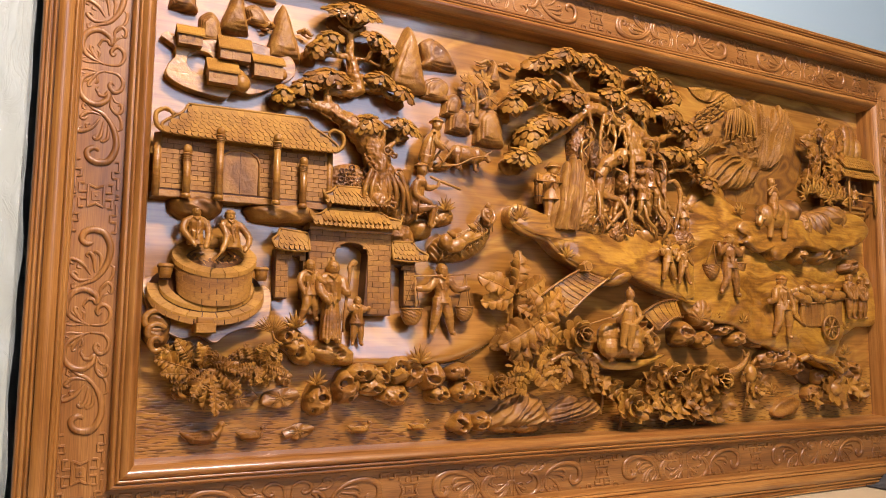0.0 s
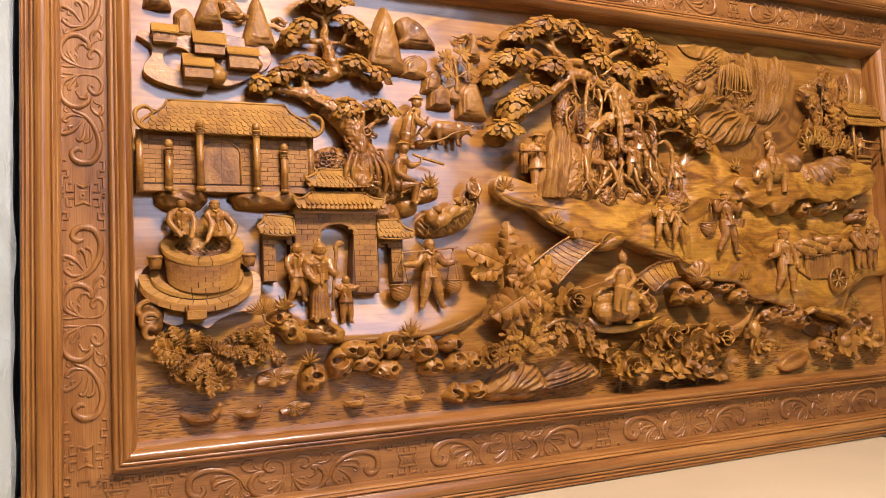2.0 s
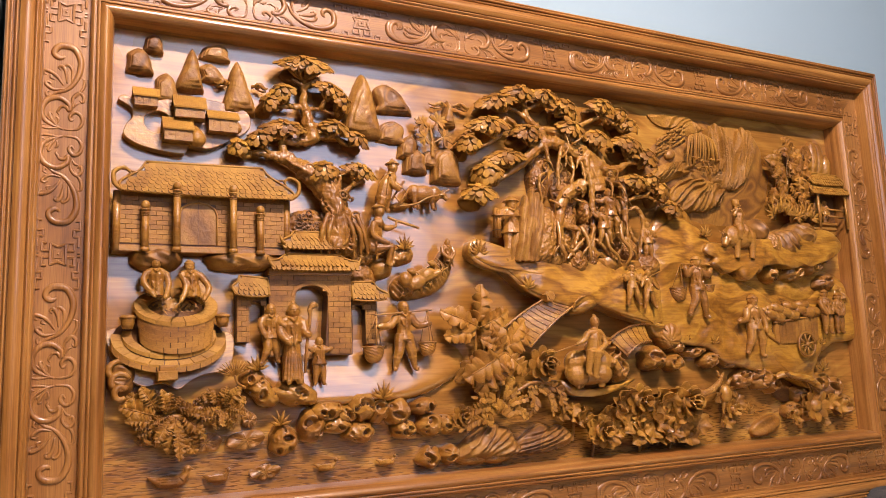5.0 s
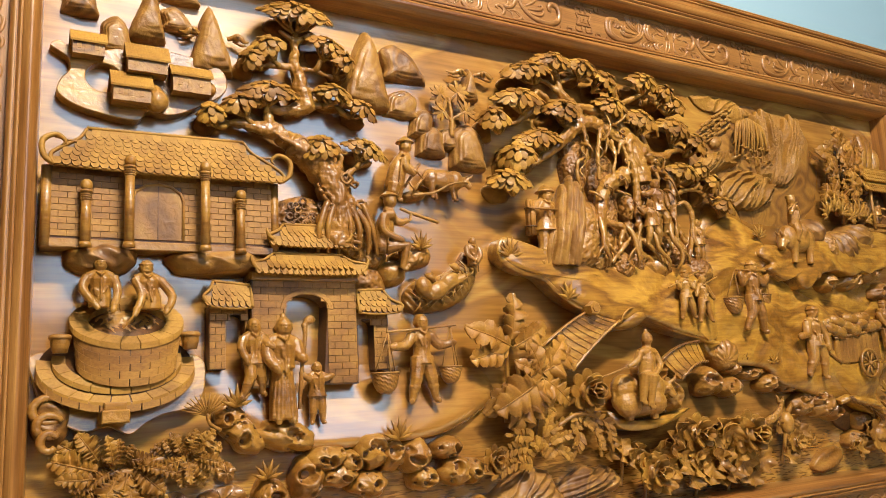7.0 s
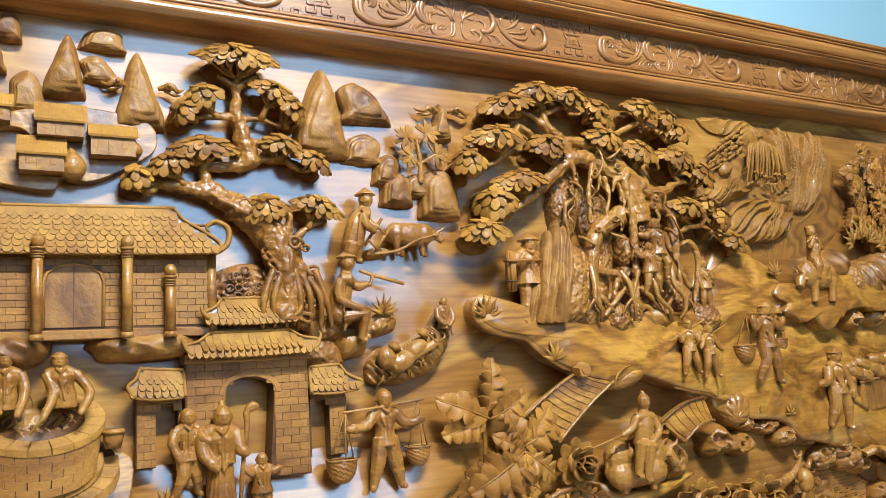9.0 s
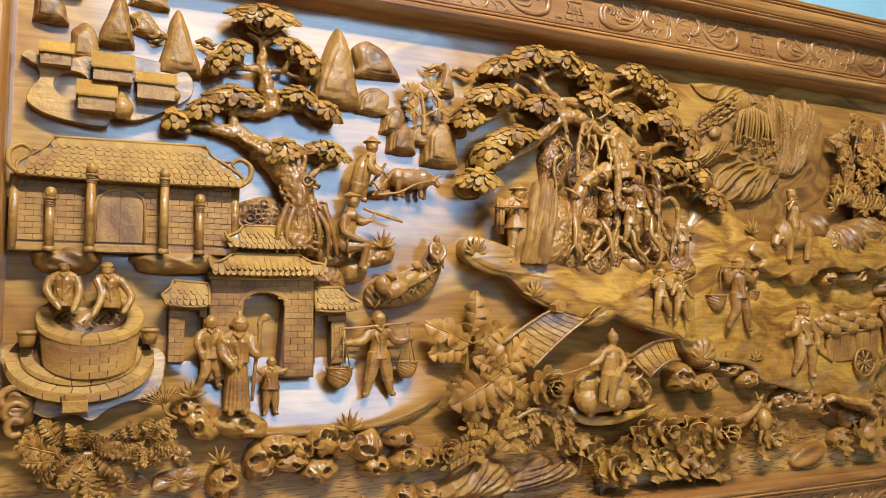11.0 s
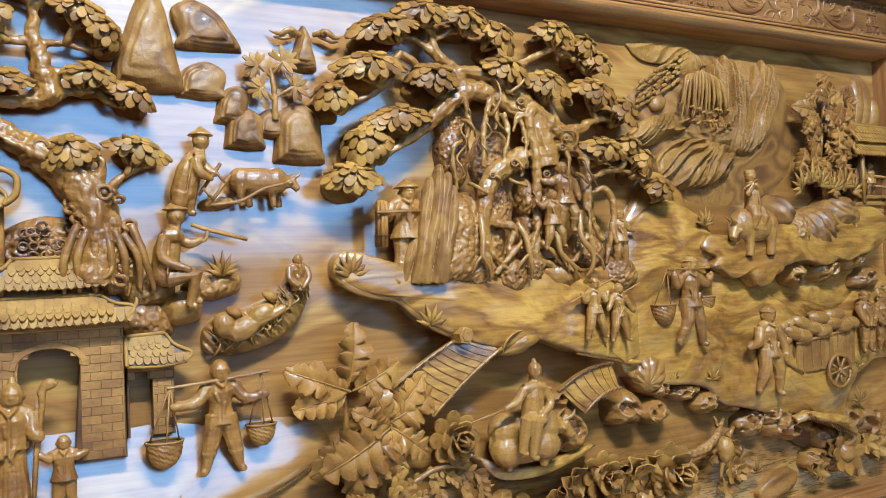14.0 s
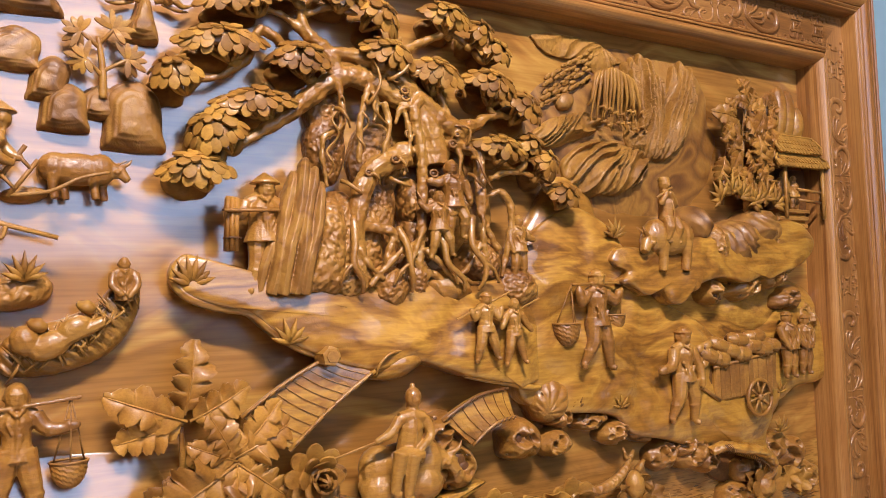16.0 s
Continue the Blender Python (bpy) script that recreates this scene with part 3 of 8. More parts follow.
def cottage(x0, x1, z0, eave, z1, deep, label):
    """A tiny house that stands out of the board: front wall, gable ends, an overhanging pitched roof."""
    t = thing("carved_cottage", label, "carved house", W((x0 + x1) / 2, z0, 16), "hamlet cottages")
    back, mid = 10, (10 + deep) / 2 + 3
    wall = Shape()
    for x in (x0, x1):
        wall.v += [W(x, z0, back), W(x, z0, deep), W(x, eave, deep), W(x, z1 - 3, mid), W(x, eave, back)]
    wall.f = [(0, 4, 3, 2, 1), (5, 6, 7, 8, 9), (0, 1, 6, 5), (1, 2, 7, 6), (2, 3, 8, 7), (3, 4, 9, 8)]
    part("wall", wall, HILL, t, smooth=False)
    o = 3.5
    slope = (z1 - 3 - eave) / (deep - mid)
    low = (eave - o * slope, deep + o)
    r = Shape()
    for x in (x0 - o, x1 + o):
        r.v += [W(x, low[0], low[1]), W(x, low[0] + 2.8, low[1] + 0.8), W(x, z1, mid), W(x, z1 - 3, mid - 1), W(x, eave + 2, back), W(x, eave - 1, back)]
    r.f = [(0, 1, 2, 3), (3, 2, 4, 5), (9, 8, 7, 6), (11, 10, 8, 9), (1, 7, 8, 2), (2, 8, 10, 4), (0, 6, 7, 1), (0, 3, 9, 6), (3, 5, 11, 9)]
    roof = part("roof", r, TILE, t, "plain sloping roof", smooth=False)
    count = int((x1 - x0) / 3.6)
    for k in range(1, count):
        x = x0 - o + (x1 - x0 + 2 * o) * k / count
        part("roof_rib", Shape().tube([(x, low[0] + 2.6, low[1] + 0.6), (x, z1 - 0.2, mid)], [0.42, 0.42], 4), TILE, roof)
    c = x0 + (x1 - x0) * 0.45
    part("door", Shape().block(c - 3.5, c + 3.5, z0, z0 + (eave - z0) * 0.8, deep - 1, deep + 0.5, 0.3), HILL, t, smooth=False)
    for u in (0.2, 0.75):
        c = x0 + (x1 - x0) * u
        part("window", Shape().block(c - 3, c + 3, z0 + (eave - z0) * 0.35, z0 + (eave - z0) * 0.75, deep - 1, deep + 0.5, 0.3), PIECE, t, smooth=False)
    return t


for x0, x1, z0, eave, z1, deep, lab in ((216, 257, 1657, 1678, 1695, 38, "tiny carved cottage at the end of the terrace"), (349, 403, 1619, 1646, 1664, 44, "tiny carved cottage beside a haystack"), (287, 341, 1640, 1662, 1687, 46, "tiny carved cottage behind the others"), (268, 318, 1592, 1616, 1641, 50, "tiny carved cottage in front of the pond")):
    cottage(x0, x1, z0, eave, z1, deep, lab)
for x, z, r in ((328, 1602, 17), (402, 1630, 11)):
    s = Shape().ball((x, z, 34), (r, r * 0.98, r * 0.9), 22)
    s.tube(spline([(x, z + r * 0.6, 34), (x - 1, z + r * 1.1, 32), (x - 2, z + r * 1.55, 29)], 4, False), [r * 0.72, r * 0.4, r * 0.12], 12)
    fused(solo("carved_haystack", s, CARVED, "smooth round carved haystack beside a cottage", "carved haystack", "haystacks"), 1.2, 3)


def tile_mesh(w, h, t=2.6):
    """One fish-scale roof tile, its top at the origin, hanging down along -z."""
    out = [(-w / 2, 0), (-w / 2, -h * 0.45)] + [(-w / 2 * math.cos(a), -h * 0.45 - h * 0.55 * math.sin(a)) for a in (0.5, 1.05, 1.57, 2.09, 2.64)] + [(w / 2, -h * 0.45), (w / 2, 0)]
    s, n = Shape(), len(out)
    for x, z in out:
        s.v.append((x / 1000, -(0.5 + 0.9 * (-z / h)) * t / 1000, z / 1000))
    for x, z in out:
        s.v.append((x / 1000, (t * 0.6) / 1000, z / 1000))
    s.f = [tuple(range(n))] + [((k + 1) % n, k, n + k, n + (k + 1) % n) for k in range(n)]
    return s.mesh("tile", TILE, False)


def tiled_roof(parent, left, right, rows, tile_w, name="roof", label="golden roof of fish-scale tiles"):
    """A curved hanging roof: left and right edges as lines of (x, z, d) from eave to ridge; tiles laid row on row."""
    n = len(left)
    s, cols = Shape(), 8
    for back in (0, 5):
        for a, b in zip(left, right):
            for k in range(cols + 1):
                u = k / cols
                sag = -2.5 * math.sin(math.pi * u) * (1 - left.index(a) / (n - 1))
                s.v.append(W(a[0] + (b[0] - a[0]) * u, a[1] + (b[1] - a[1]) * u + sag, a[2] + (b[2] - a[2]) * u - back))
    m, o = cols + 1, n * (cols + 1)
    for j in range(n - 1):
        for k in range(cols):
            q = (j * m + k, j * m + k + 1, (j + 1) * m + k + 1, (j + 1) * m + k)
            s.f += [q, tuple(o + i for i in q[::-1])]
    rim = [k for k in range(m)] + [j * m + cols for j in range(1, n)] + [(n - 1) * m + k for k in range(cols - 1, -1, -1)] + [j * m for j in range(n - 2, 0, -1)]
    s.f += [(rim[i], o + rim[i], o + rim[(i + 1) % len(rim)], rim[(i + 1) % len(rim)]) for i in range(len(rim))]
    roof = part(name, s, JOINT_SHADE, parent, label, smooth=False)

    def at(v, u):
        f = v * (n - 1)
        j = min(int(f), n - 2)
        g = f - j
        a = [left[j][i] + (left[j + 1][i] - left[j][i]) * g for i in range(3)]
        b = [right[j][i] + (right[j + 1][i] - right[j][i]) * g for i in range(3)]
        p = [a[i] + (b[i] - a[i]) * u for i in range(3)]
        p[1] += -2.5 * math.sin(math.pi * u) * (1 - v)
        return p
    height = sum(math.dist(left[i], left[i + 1]) for i in range(n - 1))
    me = tile_mesh(tile_w * 0.98, height / rows * 1.42)
    for r in range(rows):
        v = min(0.995, (r + 1.45) / rows)
        lo, hi = at(max(0, v - 1.25 / rows), 0.5), at(min(1, v), 0.5)
        tilt = math.atan2(lo[2] - hi[2], hi[1] - lo[1])
        a, b = at(v, 0), at(v, 1)
        count = max(2, round((b[0] - a[0]) / tile_w))
        for k in range(count + (r % 2)):
            u = (k + (0.5 if r % 2 == 0 else 0.0)) / count
            if 0.012 < u < 0.988:
                p = at(v, u)
                ob = new("tile", me)
                ob.parent = roof
                ob.matrix_local = Matrix.Translation(W(p[0], p[1], p[2] + 0.6)) @ Matrix.Rotation(-tilt, 4, "X") @ Matrix.Rotation(random.uniform(-0.03, 0.03), 4, "Y")
    # eave, ridge and hips
    part("eave", Shape().tube([(p[0], p[1] - 0.5, p[2] + 0.5) for p in (at(0, k / 10) for k in range(11))], [1.9] * 11, 7), TILE, parent)
    ridge = [at(1, k / 8) for k in range(9)]
    part("ridge", Shape().tube([(p[0], p[1] + 1, p[2] + 1) for p in ridge], [2.6] * 9, 7), TILE, parent)
    for side in (left, right):
        part("hip", Shape().tube(spline([(p[0], p[1], p[2] + 1.5) for p in side], 4, False), [2.8, 2.2], 7), TILE, parent)
    eave = [at(0, k / 10) for k in range(11)]
    part("eave", Shape().tube([(p[0], p[1] - 0.5, p[2]) for p in eave], [1.8] * 11, 6), TILE, parent)
    return roof


def brick_course(parent, x0, x1, z0, z1, d, rows, length, stagger=0.5, hole=None):
    """Courses of bricks, each its own block a little proud of the joints; hole: the gap (from, to) in x at a height."""
    h = (z1 - z0) / rows
    cache = {}
    for r in range(rows):
        gap = hole(z0 + (r + 0.5) * h) if hole else None
        x = x0 - (length * stagger if r % 2 else 0)
        while x < x1 - 1:
            a, b = max(x, x0) + 0.2, min(x + length, x1) - 0.2
            x += length
            for lo, hi in (((a, min(b, gap[0])), (max(a, gap[1]), b)) if gap else ((a, b),)):
                if hi - lo < 2.0:
                    continue
                key = round(hi - lo, 1)
                if key not in cache:
                    cache[key] = Shape().block(-key / 2, key / 2, 0, h - 0.4, 0, 1.6, 0.4).mesh("brick", PIECE, False)
                ob = new("brick", cache[key])
                ob.parent = parent
                ob.matrix_local = Matrix.Translation(Vector(W((lo + hi) / 2, z0 + r * h + 0.2, d + random.uniform(-0.25, 0.25))) - Vector(W(0, 0, 0)))


# the long tiled hall
hall = thing("carved_hall", "long carved brick hall with a sweeping tiled roof", "carved house", W(340, 1385, 10))
hall_wall = part("wall", Shape().block(192, 498, 1386, 1494, -2, 38, 1.0), JOINT_SHADE, hall, "brick wall", smooth=False)
part("plinth", Shape().block(185, 502, 1382, 1394, -2, 41, 1.2), CARVED, hall, smooth=False)
door_hole = lambda z: (295, 367) if z < 1460 else ((300, 362) if z < 1476 else None)
brick_course(hall_wall, 194, 496, 1397, 1492, 38, 11, 21, hole=door_hole)
arch = [(297, 1397), (365, 1397), (365, 1455)] + [(331 + 34 * math.cos(a), 1455 + 22 * math.sin(a)) for a in (0.5, 1.05, 1.57, 2.09, 2.64)] + [(297, 1455)]
door = part("door", Shape().plate(arch, 30, 40, 0.6), HILL, hall, "arched double door", smooth=False)
part("door_frame", Shape().tube([(x, z, 40.5) for x, z in arch[1:]] + [(297, 1397, 40.5)], [2.2] * len(arch), 6), PIECE, door)
part("door_gap", Shape().block(330.4, 331.8, 1398, 1474, 39.8, 40.6, 0.2), JOINT_SHADE, door, smooth=False)
for x, top, out in ((237, 1470, 52), (290, 1506, 62), (391, 1507, 62), (444, 1472, 52)):
    p = part("pillar", Shape().tube([(x, 1383, out), (x, top - 12, out)], [6.6, 6.2], 12), CARVED, hall, "round pillar with a ball top")
    part("pillar_cap", Shape().ball((x, top - 5, out + 1), (8, 8.5, 8), 12).tube([(x, top - 15, out), (x, top - 12, out)], [8, 8], 12), CARVED, p)
    for k in range(3):
        part("pillar_ring", Shape().tube([(x, top - 19 - k * 3.2, out), (x, top - 17.4 - k * 3.2, out)], [7.4, 7.4], 12), PIECE, p)
    part("pillar_foot", Shape().tube([(x, 1381, out), (x, 1388, out)], [8.5, 7.5], 12), CARVED, p)
for x in (190, 499):
    part("corner_post", Shape().tube([(x, 1383, 36), (x, 1492, 36)], [7, 7], 10), CARVED, hall)
tiled_roof(hall, [(196, 1489, 58), (193, 1505, 52), (212, 1521, 46), (228, 1533, 42), (237, 1548, 38)], [(506, 1491, 58), (508, 1505, 52), (485, 1523, 46), (464, 1536, 42), (452, 1552, 38)], 8, 11.6)
for sg, x, z in ((-1, 196, 1490), (1, 506, 1492)):
    horn = spline([(x, z, 56), (x + sg * 12, z + 12, 55), (x + sg * 13, z + 32, 54), (x - sg * 3, z + 42, 52), (x - sg * 14, z + 34, 50), (x - sg * 10, z + 28, 50)], 5, False)
    part("roof_horn", Shape().tube(horn, [3.4, 4.2, 4, 3.2, 2.6, 1.4], 9, 1.3), TILE, hall, "curled roof end")
    part("roof_horn_bar", Shape().tube(spline([(x - sg * 1, z + 40, 50), (x - sg * 18, z + 37, 48), (x - sg * 32, z + 37, 44)], 4, False), [2.2, 2], 7), CARVED, hall)

# ---- well and its two water drawers ----
WX = 296
well = thing("carved_well", "round carved brick well with a wide stone kerb", "carved well", W(296, 1180, 20))


def on_ring(cx, cz, r, a, squash, d0, deep):
    """A point of a ring that is seen from a little above: across, up, out."""
    return (cx + r * math.cos(a), cz + r * squash * math.sin(a), d0 - r * deep * math.sin(a))


def ring_band(cx, z0, z1, r0, r1, squash, d0, deep, n=48):
    s = Shape()
    for k in range(n):
        a = 2 * math.pi * k / n
        s.v += [W(*on_ring(cx, z0, r0, a, squash, d0, deep)), W(*on_ring(cx, z1, r1, a, squash, d0, deep))]
    s.f = [(2 * k, 2 * ((k + 1) % n), 2 * ((k + 1) % n) + 1, 2 * k + 1) for k in range(n)]
    s.f += [tuple(range(0, 2 * n, 2))[::-1], tuple(range(1, 2 * n, 2))]
    return s


def ring_stones(name, parent, cx, z0, z1, r0, r1, thick, squash, d0, deep, rows, count, a0=math.pi, a1=2 * math.pi, top=False):
    """Stones bent round a ring: standing courses, or flat ones on top of a wall."""
    for r in range(rows):
        for k in range(-1, count + 1):
            b0 = a0 + (a1 - a0) * (k + (0.5 if r % 2 else 0.0)) / count
            b1 = min(b0 + (a1 - a0) / count - 0.012, a1)
            b0 = max(b0 + 0.012, a0)
            if b1 - b0 < 0.05:
                continue
            s = Shape()
            za, zb = z0 + (z1 - z0) * r / rows + 0.3, z0 + (z1 - z0) * (r + 1) / rows - 0.3
            ra, rb = r0 + (r1 - r0) * r / rows, r0 + (r1 - r0) * (r + 1) / rows
            for q in range(5):
                a = b0 + (b1 - b0) * q / 4
                ring = ((r0, z0), (r0, z1), (r1, z1), (r1, z0)) if top else ((ra - 2, za), (ra + thick, za), (rb + thick, zb), (rb - 2, zb))
                s.v += [W(*on_ring(cx, z, rr, a, squash, d0, deep)) for rr, z in ring]
            for q in range(4):
                s.f += [(q * 4 + i, q * 4 + 4 + i, q * 4 + 4 + (i + 1) % 4, q * 4 + (i + 1) % 4) for i in range(4)]
            s.f += [(3, 2, 1, 0), (16, 17, 18, 19)]
            part(name, s, TILE if top else PIECE, parent, smooth=False)


wall_core = part("wall", ring_band(WX, 1226, 1278, 62, 68, 0.46, 26, 0.36), JOINT_SHADE, well, "curved brick wall")
ring_stones("brick", wall_core, WX, 1226, 1278, 62, 68, 1.6, 0.46, 26, 0.36, 5, 8)
kerb = part("kerb", ring_band(WX - 10, 1216, 1226, 99, 98, 0.52, 18, 0.3), JOINT_SHADE, well, "stepped stone kerb")
ring_stones("kerb_stone", kerb, WX - 10, 1216, 1227, 99, 98, 1.6, 0.52, 18, 0.3, 1, 12)
ring_stones("kerb_stone", kerb, WX - 10, 1225, 1229, 82, 100, 0, 0.52, 18, 0.3, 1, 13, math.pi * 0.95, math.pi * 2.05, True)
ring_stones("kerb_stone", kerb, WX - 10, 1229, 1236, 66, 82, 0, 0.50, 20, 0.3, 1, 11, math.pi * 0.95, math.pi * 2.05, True)
ring_stones("rim_stone", well, WX, 1279, 1287, 50, 73, 0, 0.46, 26, 0.36, 1, 18, 0.0, 2 * math.pi, True)
water = oval(WX, 1282, 52, 23, 30)
part("water", Shape().dome(water, 18, 24, 2, 3.0, 0.09, 3, rings=18, extra=lambda px, pz, f: (1282 - pz) * 0.6 + 2.2 * math.sin(px * 0.6 + 2.4 * math.sin(pz * 0.35))), CARVED, well, "brown rippled water")
part("step", Shape().block(262, 296, 1151, 1168, 10, 58, 1.5), CARVED, well, smooth=False)
part("step", Shape().block(265, 293, 1166, 1178, 10, 54, 1.5), CARVED, well, smooth=False)
for x, z in ((213, 1258), (378, 1260)):
    b = thing("carved_bucket", "small staved carved bucket with rope handles", "carved bucket", W(x, z - 14, 26), "well buckets")
    part("tub", Shape().tube([(x, z - 14, 28), (x, z - 4, 28), (x, z + 8, 28), (x, z + 10, 28)], [9, 11.5, 13, 12], 14), CARVED, b)
    part("hoop", Shape().tube([(x, z + 4, 28), (x, z + 8.5, 28)], [14, 14], 14), PIECE, b)
    # a dark disc at the rim stands in for the shade inside
    part("mouth_shade", Shape().ball((x, z + 10, 28), (10, 1.6, 9), 12), JOINT_SHADE, b, "dark disc painting the shaded inside of the bucket")

s = Shape().plate(spline([(186, 1246), (183, 1212), (200, 1170), (240, 1142), (275, 1146), (300, 1134), (322, 1148), (345, 1158), (388, 1168), (402, 1200), (392, 1238), (290, 1250)], 5), -2, 6, 1.5, (1235, 0.22))
solo("carved_terrace", s, EARTH, "flat scalloped ground slab under the well", "carved terrace", smooth=False)
for n, (cx, cz, rx, rz, d, lab) in enumerate(((262, 1372, 46, 23, 48, "rough domed carved rock behind the well"), (422, 1372, 74, 20, 48, "low striped carved rock ledge"), (205, 1160, 24, 34, 32, "swirled carved rock at the frame"))):
    s = Shape().dome(oval(cx, cz, rx, rz, 30, 0.05, 0.16, n + 40, 2.5), 5, d, 2.2, 2.4, 0.06, n + 60, rings=24, extra=lambda px, pz, f: 5.0 * (1 - abs(math.sin((px * 0.75 + pz * 1.1) * 0.1 + 1.5 * noise.noise(Vector((px * 0.02, pz * 0.03, 4)))))))
    solo("carved_rock", s, HILL, lab, "carved rock")

# ---- carved figures: plain one-piece shapes ----


def figure(label, x, z, h, d, arms=None, legs=None, hat="", robe=False, bend=0.0, bust=False, extra=None, head=None, wide=1.36, group="carved villagers"):
    """A plain standing shape: x, z of the feet, its height and depth, limbs as offsets in parts of its height."""
    s = Shape()

    def P(u, v, w=0.0):
        return (x + u * h, z + v * h, d + w * h)
    hx, hz = head or (bend, 0.90)
    hip, chest = (0.0, 0.50), (bend * 0.75, 0.72)
    sh = 0.105 * wide
    s.ball(P(hx, hz - 0.005, 0.02), (0.084 * h, 0.102 * h, 0.086 * h), 12)
    s.tube([P(hx, hz - 0.05), P(chest[0], chest[1] + 0.08)], [0.05 * h, 0.066 * h], 8)
    s.tube([P(*hip), P(hip[0] + (chest[0] - hip[0]) * 0.5, 0.6), P(chest[0], chest[1]), P(chest[0], chest[1] + 0.09)], [0.098 * h * wide, 0.09 * h * wide, 0.108 * h * wide, 0.06 * h * wide], 12, 0.88)
    if not robe and not bust:
        s.tube([P(hip[0] + (chest[0] - hip[0]) * 0.4, 0.58), P(*hip), P(0, 0.425)], [0.088 * h * wide, 0.105 * h * wide, 0.124 * h * wide], 14, 0.9)
    s.tube([P(hx, hz + 0.015, 0.085), P(hx, hz - 0.02, 0.1)], [0.012 * h, 0.02 * h], 6)
    s.tube([P(chest[0] - sh * 1.05, chest[1] + 0.03), P(chest[0] - sh * 0.5, chest[1] + 0.062), P(chest[0] + sh * 0.5, chest[1] + 0.062), P(chest[0] + sh * 1.05, chest[1] + 0.03)], [0.055 * h, 0.062 * h, 0.062 * h, 0.055 * h], 9)
    # face, collar, front seam and folds of the cloth
    s.tube([P(hx - 0.05, hz + 0.022, 0.088), P(hx, hz + 0.018, 0.1), P(hx + 0.05, hz + 0.022, 0.088)], [0.011 * h, 0.014 * h, 0.011 * h], 6)
    s.tube([P(hx - 0.028, hz - 0.05, 0.088), P(hx + 0.028, hz - 0.05, 0.088)], [0.011 * h, 0.011 * h], 6)
    for q in (-1, 1):
        s.ball(P(hx + q * 0.083, hz - 0.01, 0.0), (0.016 * h, 0.028 * h, 0.02 * h), 8)
        s.tube([P(chest[0] + q * 0.05, chest[1] + 0.09, 0.06), P(chest[0], chest[1] + 0.04, 0.125 * wide * 0.72 + 0.02)], [0.016 * h, 0.014 * h], 6)
    front = 0.096 * wide
    s.tube([P(chest[0], chest[1] + 0.04, front), P(chest[0] * 0.7, 0.6, front - 0.014), P(0, 0.45, front)], [0.012 * h, 0.012 * h, 0.012 * h], 6)
    fold = random.Random(int(x * 3 + z))
    for k in range(5):
        u, v = fold.uniform(-0.09, 0.09), fold.uniform(0.5, 0.72)
        s.tube([P(chest[0] * 0.6 + u, v, front * math.sqrt(max(0.1, 1 - (u / 0.15) ** 2)) - 0.008), P(chest[0] * 0.6 + u * 0.6 + fold.uniform(-0.02, 0.02), v - 0.09, front * 0.95 - 0.012)], [0.016 * h, 0.010 * h], 6)
    if bust:
        s.tube([P(0, 0.52), P(0, 0.36)], [0.098 * h * wide, 0.1 * h * wide], 12, 0.88)
    arms = arms or (((-0.17, 0.60, 0.0), (-0.15, 0.44, 0.05)), ((0.17, 0.60, 0.0), (0.15, 0.44, 0.05)))
    for side, (el, ha) in zip((-1, 1), arms):
        s.tube(spline([P(chest[0] + side * sh * 1.05, chest[1] + 0.035), P(*el), P(*ha)], 4, False), [0.066 * h, 0.058 * h, 0.038 * h], 9)
        s.ball(P(*ha), 0.036 * h, 8)
        cuff = [el[k] + (ha[k] - el[k]) * 0.72 for k in range(3)]
        s.ball(P(*cuff), 0.052 * h, 8)
        s.ball(P(*el), 0.062 * h, 8)
    if robe:
        for k in range(7):
            u = -0.1 + 0.033 * k
            s.tube([P(u * 0.6, 0.5, 0.09 * math.cos(u * 9)), P(u, 0.25, 0.1 * math.cos(u * 8)), P(u * 1.15, 0.03, 0.11 * math.cos(u * 8))], [0.012 * h, 0.018 * h, 0.02 * h], 6)
        s.tube([P(0, 0.55), P(0.0, 0.3), P(0.01, 0.02)], [0.10 * h, 0.125 * h, 0.14 * h], 14, 0.75)
        s.tube([P(-0.05, 0.02, 0.05), P(-0.07, 0.0, 0.11)], [0.04 * h, 0.03 * h], 8)
        s.tube([P(0.06, 0.02, 0.05), P(0.1, 0.0, 0.11)], [0.04 * h, 0.03 * h], 8)
    elif not bust:
        legs = legs or (((-0.075, 0.26, 0.02), (-0.09, 0.02, 0.0)), ((0.075, 0.26, 0.02), (0.09, 0.02, 0.0)))
        for side, (kn, fo) in zip((-1, 1), legs):
            s.tube([P(side * 0.05, 0.5), P(*kn), P(*fo)], [0.092 * h, 0.076 * h, 0.04 * h], 9)
            hem = [kn[k] + (fo[k] - kn[k]) * 0.35 for k in range(3)]
            s.ball(P(*hem), (0.074 * h, 0.045 * h, 0.07 * h), 9)
            for k in range(2):
                v = 0.2 + 0.3 * k
                at = [kn[j] * v + (side * 0.05, 0.5, 0.0)[j] * (1 - v) for j in range(3)]
                s.tube([P(at[0] - 0.04, at[1] + 0.015, at[2] + 0.066), P(at[0] + 0.045, at[1] - 0.03, at[2] + 0.06)], [0.014 * h, 0.010 * h], 6)
            s.tube([P(*fo), P(fo[0] + side * 0.03, fo[1] - 0.015, fo[2] + 0.06)], [0.04 * h, 0.03 * h], 7)
        s.tube([P(0, 0.47), P(0, 0.53)], [0.1 * h * wide, 0.098 * h * wide], 12, 0.72)
